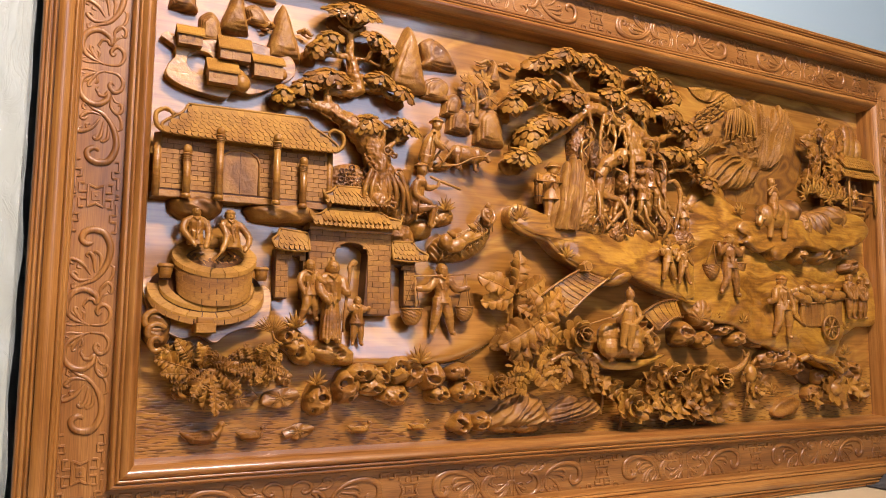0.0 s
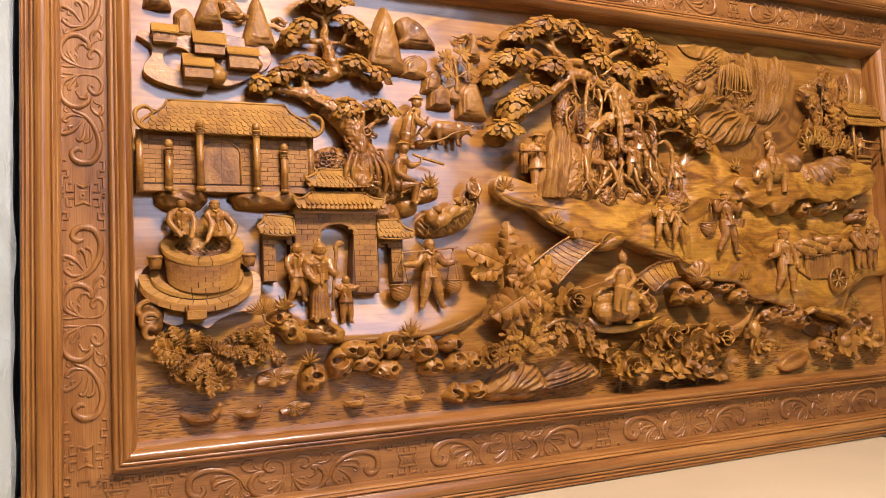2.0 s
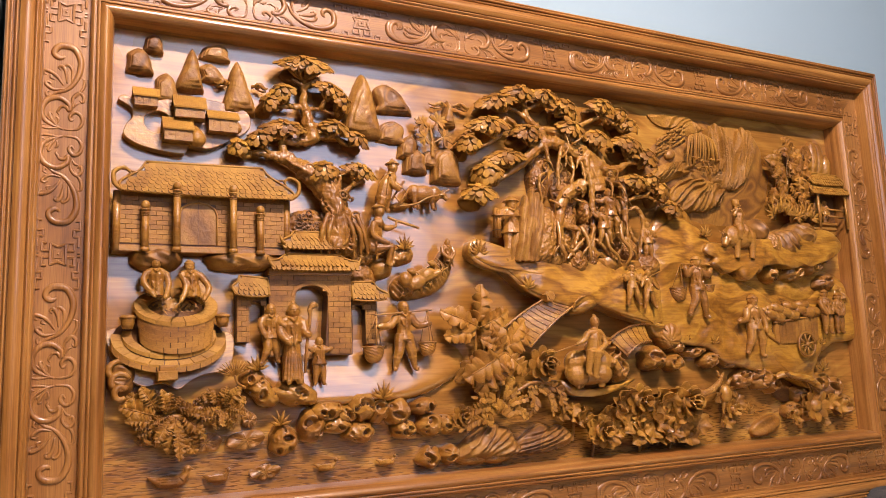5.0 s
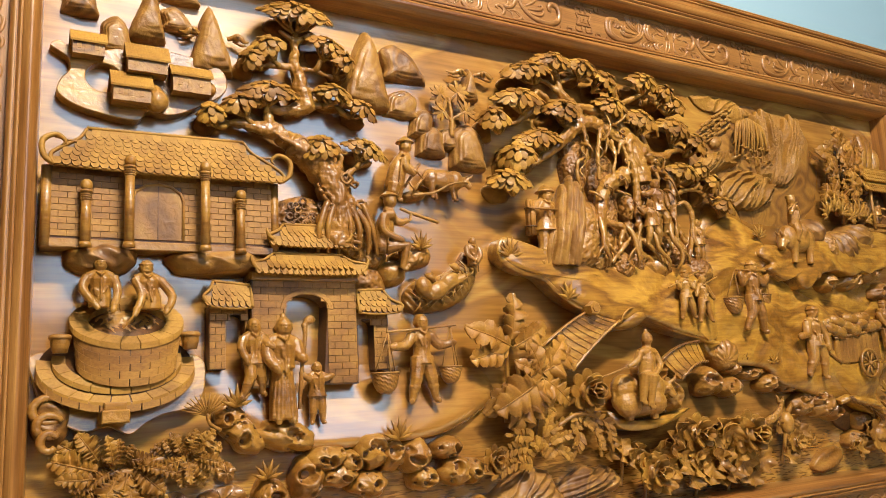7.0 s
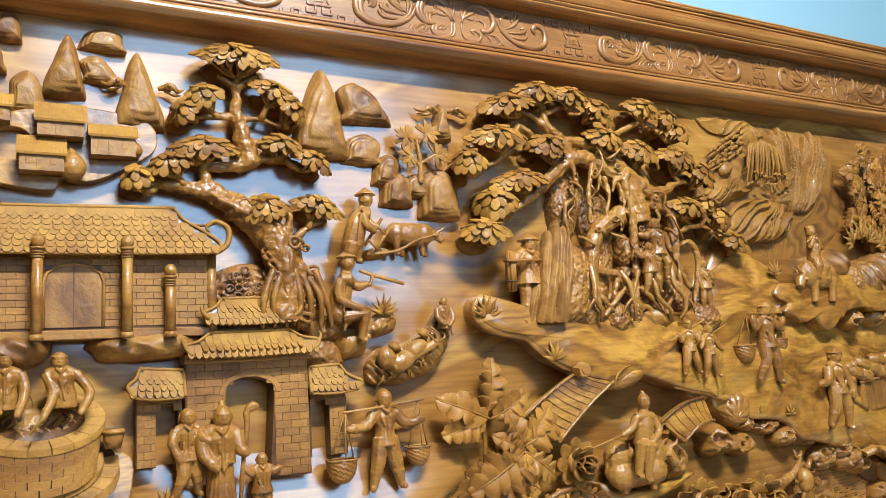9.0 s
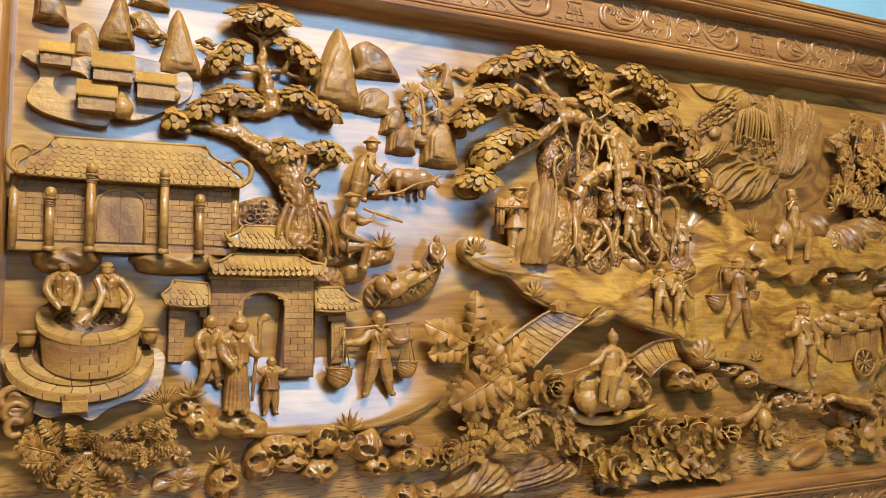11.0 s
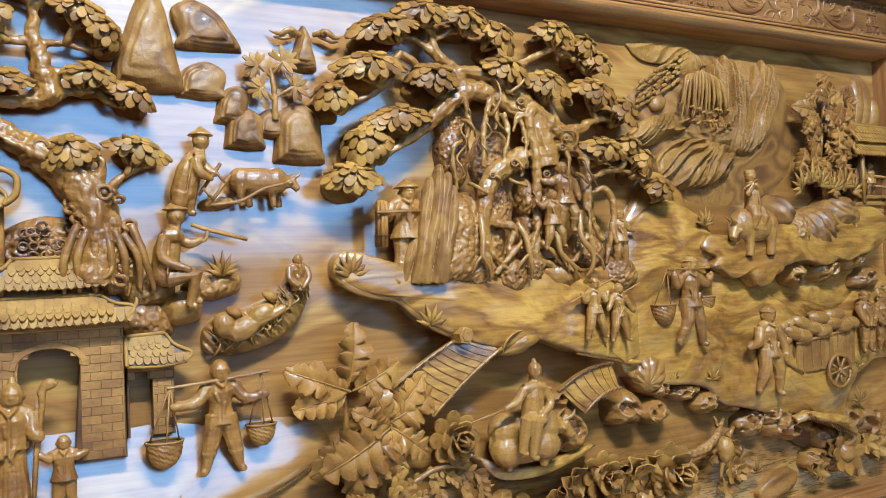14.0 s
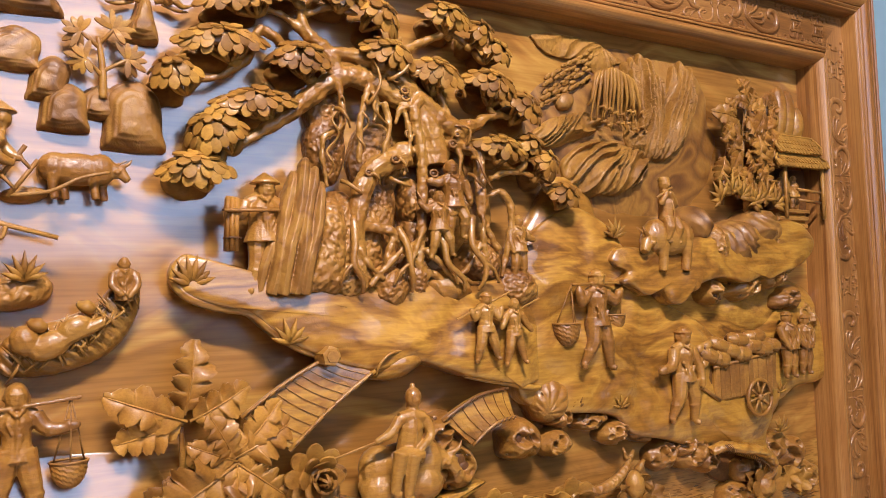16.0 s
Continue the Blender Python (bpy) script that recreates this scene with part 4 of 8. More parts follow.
    if hat == "cone":
        s.tube([P(hx, hz + 0.045, 0.0), P(hx, hz + 0.06, 0.0), P(hx, hz + 0.145, -0.01)], [0.135 * h, 0.125 * h, 0.012 * h], 14)
    elif hat == "cap":
        s.ball(P(hx, hz + 0.05, 0.02), (0.075 * h, 0.05 * h, 0.078 * h), 12)
        s.tube([P(hx, hz + 0.035, 0.02), P(hx, hz + 0.05, 0.02)], [0.1 * h, 0.09 * h], 12)
    elif hat == "bun":
        s.ball(P(hx, hz + 0.03, 0.0), (0.072 * h, 0.07 * h, 0.07 * h), 10)
        s.ball(P(hx, hz + 0.11, -0.01), (0.03 * h, 0.035 * h, 0.03 * h), 8)
    elif hat == "scarf":
        s.ball(P(hx, hz + 0.01, -0.01), (0.085 * h, 0.095 * h, 0.075 * h), 12)
        s.tube([P(hx + 0.05, hz - 0.03, 0.0), P(hx + 0.11, hz - 0.12, -0.02)], [0.04 * h, 0.015 * h], 8)
        s.ball(P(hx, hz - 0.01, 0.05), (0.05 * h, 0.065 * h, 0.04 * h), 10)
    for a, b, r in extra or ():
        s.tube([P(*a), P(*b)], [r * h, r * h], 7)
    ob = solo("carved_figure", s, CARVED, label, "carved figure", group)
    return fused(ob, max(0.9, h * 0.0085), 2)


def basket(x, z, r, d, rope_top):
    """A woven carrying basket hung on ropes from a pole."""
    b = thing("carved_basket", "woven round carved basket hung from a shoulder pole", "carved basket", W(x, z - r, d), "carrying baskets")
    bowl = Shape()
    ring, rows = 32, 10
    for j in range(rows + 1):
        th = j / rows
        rr = r * math.sqrt(1 - 0.86 * (1 - th) ** 2.2)
        for k in range(ring):
            a = 2 * math.pi * k / ring
            w = 1 + 0.025 * (1 if (j + k // 2) % 2 else -1)
            bowl.v.append(W(x + rr * w * math.cos(a), z - r + th * r * 1.45, d + rr * w * math.sin(a) * 0.85))
    bowl.f = [(j * ring + k, j * ring + (k + 1) % ring, (j + 1) * ring + (k + 1) % ring, (j + 1) * ring + k) for j in range(rows) for k in range(ring)]
    bowl.f.append(tuple(range(ring))[::-1])
    body = part("bowl", bowl, CARVED, b, "woven bowl", smooth=False)
    lip = [(x + r * 1.03 * math.cos(a), z + r * 0.45, d + r * 0.87 * math.sin(a)) for a in np.linspace(0, 2 * math.pi, 17)]
    part("rim", Shape().tube(lip, [1.5] * 17, 6), PIECE, b)
    # no contents: a dark disc gives the bowl its inner shade
    part("inside_shade", Shape().ball((x, z + r * 0.3, d), (r * 0.9, r * 0.18, r * 0.75), 12), JOINT_SHADE, b, "dark disc painting the shaded inside of the basket")
    for dx, dd in ((-r * 0.8, 0), (r * 0.8, 0), (0, r * 0.8)):
        part("rope", Shape().tube([(x + dx, z + r * 0.45, d + dd), (rope_top[0], rope_top[1], rope_top[2])], [1.0, 1.0], 6), PIECE, b)
    return b


# at the well
figure("plain carved figure with folded arms behind the well rim", 258, 1264, 106, 40, arms=(((-0.2, 0.58, 0.06), (-0.04, 0.34, 0.2)), ((0.2, 0.55, 0.06), (0.13, 0.3, 0.22))), bust=True, wide=1.35, head=(0.0, 0.92))
figure("plain carved figure leaning over the well with a rope", 322, 1262, 106, 40, arms=(((-0.12, 0.52, 0.1), (-0.22, 0.27, 0.22)), ((0.26, 0.52, 0.06), (0.16, 0.3, 0.2))), bust=True, bend=-0.06, wide=1.35, hat="cap", extra=(((-0.22, 0.27, 0.24), (-0.35, 0.1, 0.2), 0.018),))

# at the gate: elder with staff, companion, child
figure("plain carved figure walking in trousers beside the elder", 467, 1173, 116, 34, wide=1.15, arms=(((-0.17, 0.62, 0.05), (-0.1, 0.44, 0.1)), ((0.15, 0.66, 0.1), (0.24, 0.62, 0.12))), legs=(((-0.06, 0.27, 0.06), (-0.16, 0.02, 0.05)), ((0.09, 0.27, 0.0), (0.12, 0.06, -0.05))), hat="scarf")
figure("plain carved elder figure in a long robe", 507, 1138, 152, 38, robe=True, hat="bun", arms=(((-0.15, 0.6, 0.06), (-0.06, 0.48, 0.12)), ((0.16, 0.62, 0.06), (0.2, 0.58, 0.1))), head=(0.02, 0.9))
s = Shape().tube(spline([(530, 1155, 46), (534, 1210, 47), (540, 1255, 47), (541, 1278, 46), (549, 1286, 46), (556, 1283, 46)], 4, False), [2.6, 3.0, 3.2, 4.4, 6.5, 3.0], 8).ball((547, 1284, 46), (9, 6, 6), 9, 0.3).ball((540, 1276, 46), (5, 6, 5), 8)
solo("carved_staff", s, CARVED, "tall knobbed carved walking staff", "carved staff")
figure("small plain carved child figure reaching for the staff", 562, 1132, 92, 34, arms=(((-0.17, 0.72, 0.08), (-0.3, 0.8, 0.1)), ((0.15, 0.72, 0.05), (0.26, 0.76, 0.05))))

# carrier with two baskets
figure("plain carved carrier figure with a shoulder pole", 745, 1154, 142, 30, arms=(((-0.22, 0.64, 0.04), (-0.42, 0.62, 0.08)), ((0.22, 0.64, 0.03), (0.40, 0.66, 0.06))), legs=(((-0.1, 0.26, 0.03), (-0.15, 0.02, 0.0)), ((0.1, 0.26, 0.03), (0.16, 0.02, 0.0))), hat="scarf", wide=1.1, extra=(((-0.47, 0.79, 0.06), (-0.1, 0.815, 0.07), 0.016), ((-0.1, 0.815, 0.07), (0.44, 0.865, 0.06), 0.016)))
basket(674, 1192, 22, 38, (682, 1268, 38))
basket(795, 1200, 19, 34, (797, 1278, 36))

# ploughman, buffalo, resting farmer, sleepers


def seated(label, d, size, hat, chest, neck, hip, arms, legs, brim=0.135):
    """A plain seated shape from its joints: each (x, z) or (x, z, further out), size being its standing height."""
    s, h = Shape(), size

    def J(p):
        return (p[0], p[1], d + (p[2] if len(p) > 2 else 0))
    s.ball(J((hat[0], hat[1] - 0.005 * h, 3)), (0.092 * h, 0.108 * h, 0.092 * h), 12)
    if brim > 0.1:
        s.tube([J((hat[0], hat[1] + 0.05 * h, 1)), J((hat[0], hat[1] + 0.065 * h, 1)), J((hat[0], hat[1] + 0.15 * h, 1))], [brim * h, brim * 0.93 * h, 0.012 * h], 14)
    elif brim:
        s.tube([J((hat[0], hat[1] + 0.045 * h, 2)), J((hat[0], hat[1] + 0.1 * h, 2))], [brim * h, brim * 0.85 * h], 12)
    else:
        s.ball(J((hat[0], hat[1] + 0.11 * h, 2)), 0.035 * h, 8)
    s.tube([J((hat[0], hat[1] - 0.04 * h)), J(neck)], [0.058 * h, 0.075 * h], 8)
    s.tube([J((hat[0] + 1, hat[1] - 0.06 * h, 6)), J((hat[0] + 3, hat[1] - 0.17 * h, 8))], [0.035 * h, 0.012 * h], 7)
    s.tube(spline([J(neck), J(chest), J(hip)], 4, False), [0.07 * h, 0.13 * h, 0.14 * h], 12, 0.8)
    s.ball(J(hip), (0.14 * h, 0.11 * h, 0.12 * h), 12)
    l, r = J(arms[0][0]), J(arms[1][0])
    s.tube([l, ((l[0] + r[0]) / 2, (l[1] + r[1]) / 2 + 0.02 * h, max(l[2], r[2])), r], [0.066 * h, 0.08 * h, 0.066 * h], 9)
    s.ball(J((hat[0] + 1, hat[1] - 0.03 * h, 0.092 * h + 2)), (0.014 * h, 0.026 * h, 0.018 * h), 8).ball(J((hat[0] + 1, hat[1] + 0.028 * h, 0.07 * h + 3)), (0.05 * h, 0.012 * h, 0.02 * h), 8)
    s.tube([J((chest[0] + 1, chest[1] + 0.1 * h, 0.13 * h)), J((hip[0] + 1, hip[1], 0.145 * h))], [0.012 * h, 0.012 * h], 6)
    for a in arms:
        s.tube(spline([J(p) for p in a], 4, False), [0.062 * h, 0.055 * h, 0.036 * h], 8)
        s.ball(J(a[-1]), 0.038 * h, 8)
    for a in legs:
        s.tube([J(p) for p in a], [0.1 * h, 0.085 * h, 0.05 * h], 9)
        s.tube([J(a[-1]), J((a[-1][0] + 8, a[-1][1] - 2, (a[-1][2] if len(a[-1]) > 2 else 0) + 4))], [0.045 * h, 0.034 * h], 7)
    return fused(solo("carved_figure", s, CARVED, label, "carved figure", "carved villagers"), 1.2, 2)


def buffalo(x, z, length, height, d, facing, name_label, head_low=0.0, lying=False):
    """A plain carved draught buffalo; facing +1 looks to the right."""
    s, L, H = Shape(), length, height

    def P(u, v, w=0.0):
        return (x + facing * (u - 0.5) * L, z + v * H, d + w * H)
    s.ball(P(0.42, 0.66), (0.36 * L, 0.36 * H, 0.3 * H), 16)
    s.ball(P(0.2, 0.68), (0.19 * L, 0.34 * H, 0.28 * H), 12)
    s.ball(P(0.66, 0.68, 0.02), (0.17 * L, 0.35 * H, 0.28 * H), 12)
    s.tube([P(0.72, 0.74, 0.03), P(0.86, 0.66 - head_low, 0.08)], [0.2 * H, 0.15 * H], 10)
    s.tube([P(0.86, 0.70 - head_low, 0.1), P(0.95, 0.48 - head_low, 0.16)], [0.14 * H, 0.085 * H], 10)
    for w, sg in ((0.2, 1), (0.0, -1)):
        s.tube(spline([P(0.86, 0.78 - head_low, w * 0.7), P(0.9 + 0.05 * sg, 0.86 - head_low, w), P(0.98 + 0.01 * sg, 0.98 - head_low, w)], 4, False), [0.05 * H, 0.045 * H, 0.012 * H], 7)
        s.ball(P(0.83, 0.66 - head_low, w + 0.05), (0.035 * L, 0.05 * H, 0.04 * H), 8)
    if lying:
        s.ball(P(0.4, 0.42), (0.4 * L, 0.36 * H, 0.32 * H), 16).ball(P(0.2, 0.35, 0.1), (0.2 * L, 0.3 * H, 0.26 * H), 12).ball(P(0.62, 0.36, 0.12), (0.18 * L, 0.28 * H, 0.24 * H), 12)
    for u, w in ((0.18, 0.12), (0.3, -0.08), (0.6, 0.12), (0.7, -0.08)):
        s.tube([P(u, 0.55, w), P(u - 0.01, 0.28, w), P(u + 0.01, 0.0, w)], [0.15 * H, 0.1 * H, 0.09 * H], 9)
    s.tube(spline([P(0.07, 0.8), P(0.02, 0.6), P(0.04, 0.32)], 4, False), [0.035 * H, 0.02 * H], 6)
    ob = solo("carved_buffalo", s, CARVED, name_label, "carved buffalo", "carved buffaloes")
    return fused(ob, max(1.2, H * 0.016), 6)


buffalo(812, 1494, 100, 52, 24, 1, "plain carved buffalo pulling a plough", 0.05)
plough = thing("carved_plough", "slender carved wooden plough harnessed behind a buffalo", "carved plough", W(745, 1495, 24))
for a, b in (((752, 1549, 40), (724, 1508, 36)), ((764, 1534, 40), (736, 1494, 36))):
    part("handle", Shape().tube([a, b], [2.6, 2.4], 7), PIECE, plough)
for u in (0.25, 0.8):
    part("crossbar", Shape().tube([(752 - 28 * u, 1549 - 41 * u, 40), (764 - 28 * u, 1534 - 40 * u, 40)], [2, 2], 6), PIECE, plough)
part("beam", Shape().tube(spline([(738, 1495, 36), (775, 1500, 44), (806, 1516, 46), (836, 1524, 44)], 4, False), [2.4, 1.8], 6), PIECE, plough)
part("share", Shape().dome(oval(752, 1500, 24, 9, 20, 0.1, 0.1, 3), 8, 26, 2, 1.5, 0.15), PEBBLE, plough, "pitted earth clod at the share")

seated("plain carved farmer figure seated on a rock in a pointed hat", 34, 125, (695, 1482), (684, 1440, 3), (692, 1462), (680, 1406),
       (((680, 1456, 12), (676, 1428, 16), (706, 1413, 20)), ((700, 1452, 0), (712, 1446, 2), (724, 1450, 2))), (((684, 1402, 6), (716, 1404, 16), (708, 1368, 14)), ((684, 1404, -4), (712, 1408, 4), (716, 1374, 6))))
seated("plain carved ploughman figure in a long coat and pointed hat", 32, 122, (729, 1579), (714, 1540, 2), (723, 1560), (706, 1508),
       (((720, 1554, 12), (724, 1536, 16), (738, 1529, 12)), ((728, 1552, -2), (738, 1540, 2), (746, 1536, 6))), (((704, 1510, 6), (700, 1496, 6), (698, 1486, 4)), ((708, 1510, -2), (712, 1496, 0), (712, 1486, 0))))
figure_hoe = thing("carved_hoe", "carved hoe held over the seated farmer's arm", "carved tool", W(757, 1456, 12))
part("shaft", Shape().tube([(714, 1470, 36), (732, 1464, 36), (784, 1450, 38)], [2.4, 3.0, 2.6], 7), PIECE, figure_hoe)
part("crook", Shape().tube(spline([(734, 1463, 36), (730, 1450, 36), (716, 1447, 36)], 4, False), [2.6, 2.2], 7), PIECE, figure_hoe)
for n, (cx, cz, rx, rz, d, lab) in enumerate(((662, 1392, 34, 26, 30, "rough speckled carved boulder"), (744, 1392, 40, 20, 28, "flat pebbled carved rock"), (704, 1364, 26, 24, 34, "rounded carved rock under the farmer"))):
    s = Shape().dome(oval(cx, cz, rx, rz, 60, 0.2, 0.15, n + 80, 2.3), 4, d, 2.1, 2.0, 0.05, n + 90, rings=22, extra=pebbled(8, 3.5, n) if n < 2 else None)
    solo("carved_rock", s, PEBBLE if n < 2 else CARVED, lab, "carved rock")


def grass(x, z, r, d, blades, label="small tuft of pointed carved leaves", spread=1.25, lean=0.0):
    """A fan of pointed leaves."""
    t = thing("carved_grass", label, "carved plant", W(x, z, d), "grass tufts")
    for k in range(blades):
        a = (k / max(1, blades - 1) - 0.5) * 2 * spread + lean
        l = r * (1 - 0.25 * abs(a) / spread)
        tip = (x + math.sin(a) * l, z + math.cos(a) * l, d + 3 + 2 * (k % 2))
        mid = (x + math.sin(a) * l * 0.5, z + math.cos(a) * l * 0.5, d + 5)
        part("blade", Shape().tube([(x, z, d), mid, tip], [r * 0.08, r * 0.12, r * 0.015], 5, 0.5), LEAFY, t)
    return t


grass(752, 1405, 32, 30, 7)
# sleeping pair on a straw heap
s = Shape().dome(spline([(728, 1330), (736, 1302), (790, 1302), (840, 1322), (868, 1360), (872, 1402), (850, 1408), (828, 1380), (790, 1362), (748, 1352)], 9), 6, 30, 2.2, 2.0, 0.08, 5, rings=26, centre=(808, 1338), extra=lambda px, pz, f: 3.2 * math.sin((px * 0.75 + pz + 6 * math.sin(px * 0.06)) * 0.42))
solo("carved_straw", s, CARVED, "curved carved straw heap with combed lines", "carved straw")
heap = thing("carved_straw", "loose combed straw strands over the sleepers", "carved straw", W(800, 1340, 20))
rnd = random.Random(5)
for k in range(70):
    u = rnd.random()
    bx, bz = 742 + 122 * u, 1312 + 62 * u ** 1.6 + rnd.uniform(-4, 30)
    a = radians(rnd.choice((52, 60, 122, 130)) + rnd.uniform(-12, 12))
    l = rnd.uniform(20, 34)
    dd = 27 + 6 * math.sin(math.pi * u)
    part("straw", Shape().tube([(bx - l / 2 * math.cos(a), bz - l / 2 * math.sin(a), dd - 5), (bx + 2, bz, dd + 4), (bx + l / 2 * math.cos(a), bz + l / 2 * math.sin(a), dd - 4)], [1.0, 1.9, 0.8], 5), CARVED, heap)
for x, z in ((812, 1376), (764, 1358)):
    solo("carved_hat", Shape().tube([(x, z - 2, 34), (x + 1, z, 36), (x + 2, z + 6, 36)], [11, 10, 2], 14), LEAFY, "round carved straw hat lying over a sleeper", "carved hat", "straw hats")
figure("plain carved figure half buried in the straw heap", 852, 1352, 78, 32, bust=True, arms=(((-0.17, 0.58, 0.08), (-0.05, 0.45, 0.14)), ((0.17, 0.58, 0.08), (0.05, 0.42, 0.14))))
s = Shape()
s.ball((752, 1340, 34), (15, 17, 14), 12, 0.3).ball((800, 1352, 36), (20, 12, 12), 12, 0.5).ball((776, 1334, 34), (24, 15, 14), 12, 0.4).tube([(760, 1325, 36), (830, 1358, 38)], [9, 7], 9)
fused(solo("carved_figure", s, CARVED, "plain carved lying figure with a straw hat on the heap", "carved figure", "carved villagers"), 1.4, 3)

# ---- gate ----
gate = thing("carved_gate", "carved brick village gate with two tiled roofs", "carved gate", W(550, 1188, 10))
body = [(464, 1188), (517, 1188), (515, 1305)] + [(549 + 34 * math.cos(a), 1303 + 21 * math.sin(a)) for a in np.linspace(math.pi * 0.93, math.pi * 0.07, 9)] + [(582, 1305), (574, 1188), (632, 1188), (630, 1356), (464, 1356)]
gate_wall = part("wall", Shape().plate(body, -2, 33, 0.8), JOINT_SHADE, gate, "brick wall with a tall arch", smooth=False)
brick_course(gate_wall, 466, 630, 1190, 1345, 33, 15, 23, hole=lambda z: (516, 582) if z < 1306 else ((549 - 33 * math.sqrt(max(0.05, 1 - ((z - 1303) / 22) ** 2)), 549 + 33 * math.sqrt(max(0.05, 1 - ((z - 1303) / 22) ** 2))) if z < 1324 else None))
arch = [(549 + 35 * math.cos(a), 1302 + 23 * math.sin(a)) for a in np.linspace(0.0, math.pi, 19)]
outside = [(549 + 42 * math.cos(a), 1302 + 31 * math.sin(a)) for a in np.linspace(math.pi, 0.0, 19)]
part("arch_rim", Shape().plate((outside + arch)[::-1], 0, 35.6, 0.8), PIECE, gate, "plain arch lintel", smooth=False)
part("cornice", Shape().block(462, 632, 1345, 1357, -2, 40, 1.5), CARVED, gate, smooth=False)
part("attic", Shape().block(496, 605, 1384, 1400, -2, 30, 1.0), CARVED, gate, smooth=False)
for x0, x1 in ((502, 532), (538, 556), (562, 598)):
    part("panel", Shape().block(x0, x1, 1387, 1396, 30, 32.5, 0.8), PIECE, gate, smooth=False)
tiled_roof(gate, [(470, 1355, 56), (462, 1368, 52), (480, 1374, 46), (494, 1384, 40)], [(632, 1356, 56), (642, 1370, 52), (620, 1376, 46), (606, 1385, 40)], 4, 9.4)
tiled_roof(gate, [(495, 1398, 50), (486, 1410, 46), (503, 1420, 42), (512, 1430, 36)], [(608, 1399, 50), (615, 1411, 46), (600, 1421, 42), (590, 1431, 36)], 4, 9.2)
for x, z, sg in ((463, 1366, -1), (641, 1368, 1), (487, 1408, -1), (614, 1409, 1)):
    part("roof_horn", Shape().tube(spline([(x - sg * 6, z - 4, 52), (x, z, 53), (x + sg * 4, z + 8, 52), (x + sg * 3, z + 13, 50)], 4, False), [3, 2.8, 1], 7), TILE, gate)
for sg, x0, x1, ax0, ax1 in ((-1, 405, 463, 429, 457), (1, 634, 690, 637, 664)):
    z0, z1 = (1216, 1306) if sg < 0 else (1208, 1298)
    mid = (ax0 + ax1) / 2
    rad = (ax1 - ax0) / 2
    line = [(x0, z0), (ax0, z0), (ax0, z1 - 22)] + [(mid + rad * math.cos(a), z1 - 22 + 11 * math.sin(a)) for a in np.linspace(math.pi * 0.9, math.pi * 0.1, 6)] + [(ax1, z1 - 22), (ax1, z0), (x1, z0), (x1, z1), (x0, z1)]
    side = part("side_wall", Shape().plate(line, -2, 22, 0.8), JOINT_SHADE, gate, "low side wall with a small arch", smooth=False)
    brick_course(side, x0 + 1, x1 - 1, z0 + 1, z1, 22, 9, 17, hole=lambda z: (ax0, ax1) if z < z1 - 16 else ((ax0 + 6, ax1 - 6) if z < z1 - 10 else None))
    if sg < 0:
        tiled_roof(gate, [(402, 1306, 40), (394, 1320, 36), (404, 1330, 32), (409, 1342, 28)], [(463, 1304, 40), (463, 1318, 36), (463, 1328, 32), (463, 1337, 28)], 4, 9.2, "side_roof")
    else:
        tiled_roof(gate, [(633, 1297, 40), (633, 1310, 36), (633, 1322, 32), (633, 1332, 28)], [(700, 1298, 40), (710, 1309, 36), (690, 1320, 32), (680, 1334, 28)], 4, 9.2, "side_roof")
s = Shape().dome(spline([(634, 1335), (690, 1330), (684, 1365), (650, 1376), (630, 1372)], 5), 8, 26, 2, 3.5, 0.12, 8)
solo("carved_rock", s, PEBBLE, "pitted glossy carved rock beside the gate roof", "carved rock")
s = Shape().dome(spline([(400, 1224), (440, 1226), (520, 1230), (640, 1232), (720, 1216), (800, 1212), (880, 1200), (896, 1150), (800, 1100), (700, 1088), (600, 1086), (520, 1092), (460, 1120), (405, 1170)][::-1], 6), -3, 5, 3.0, 1.6, 0.012, 31, centre=(640, 1142), rings=16, extra=lambda px, pz, f: (1205 - pz) * 0.25 * (1 - f ** 10))
solo("carved_ground", s, BOARD, "smooth glossy carved path in front of the gate", "carved ground")

# ---- trees: melted trunks, twig nets, caps of overlapping leaves ----


def sharp_rim(s, rim, thick):
    """Closes a sheet with a cut edge of its own, so that the edge stays crisp."""
    k, n = len(s.v), len(rim)
    s.v += [s.v[i] for i in rim] + [(s.v[i][0], s.v[i][1] + thick, s.v[i][2]) for i in rim]
    s.f += [(k + (i + 1) % n, k + i, k + n + i, k + n + (i + 1) % n) for i in range(n)]


def leaf_mesh(length, width, name="leaf", material=None):
    """One thick round-tipped leaf from the origin along +z, domed towards -y, with a cut midrib."""
    s = Shape()
    rows = ((0.0, 0.40), (0.2, 0.76), (0.42, 0.98), (0.64, 1.0), (0.83, 0.78), (0.95, 0.42))
    cols = (-1, -0.55, 0, 0.55, 1)
    for v, w in rows:
        bulge = 0.07 * length * math.sin(math.pi * min(1, 0.08 + v * 0.9))
        for u in cols:
            y = bulge - 0.06 * width * u * u - (0.055 * width if u == 0 else 0.0)
            s.v.append((u * w * width / 2000, -y / 1000, (v + 0.05 * (1 - u * u) * (v > 0.5)) * length / 1000))
    m = 5
    for i in range(len(rows) - 1):
        s.f += [(i * m + k, i * m + k + 1, (i + 1) * m + k + 1, (i + 1) * m + k) for k in range(4)]
    last = (len(rows) - 1) * m
    rim = list(range(m)) + [i * m + 4 for i in range(1, len(rows))] + [last + k for k in (3, 2, 1, 0)] + [i * m for i in range(len(rows) - 2, 0, -1)]
    sharp_rim(s, rim, 0.0024)
    return s.mesh(name, material or LEAFY, True)


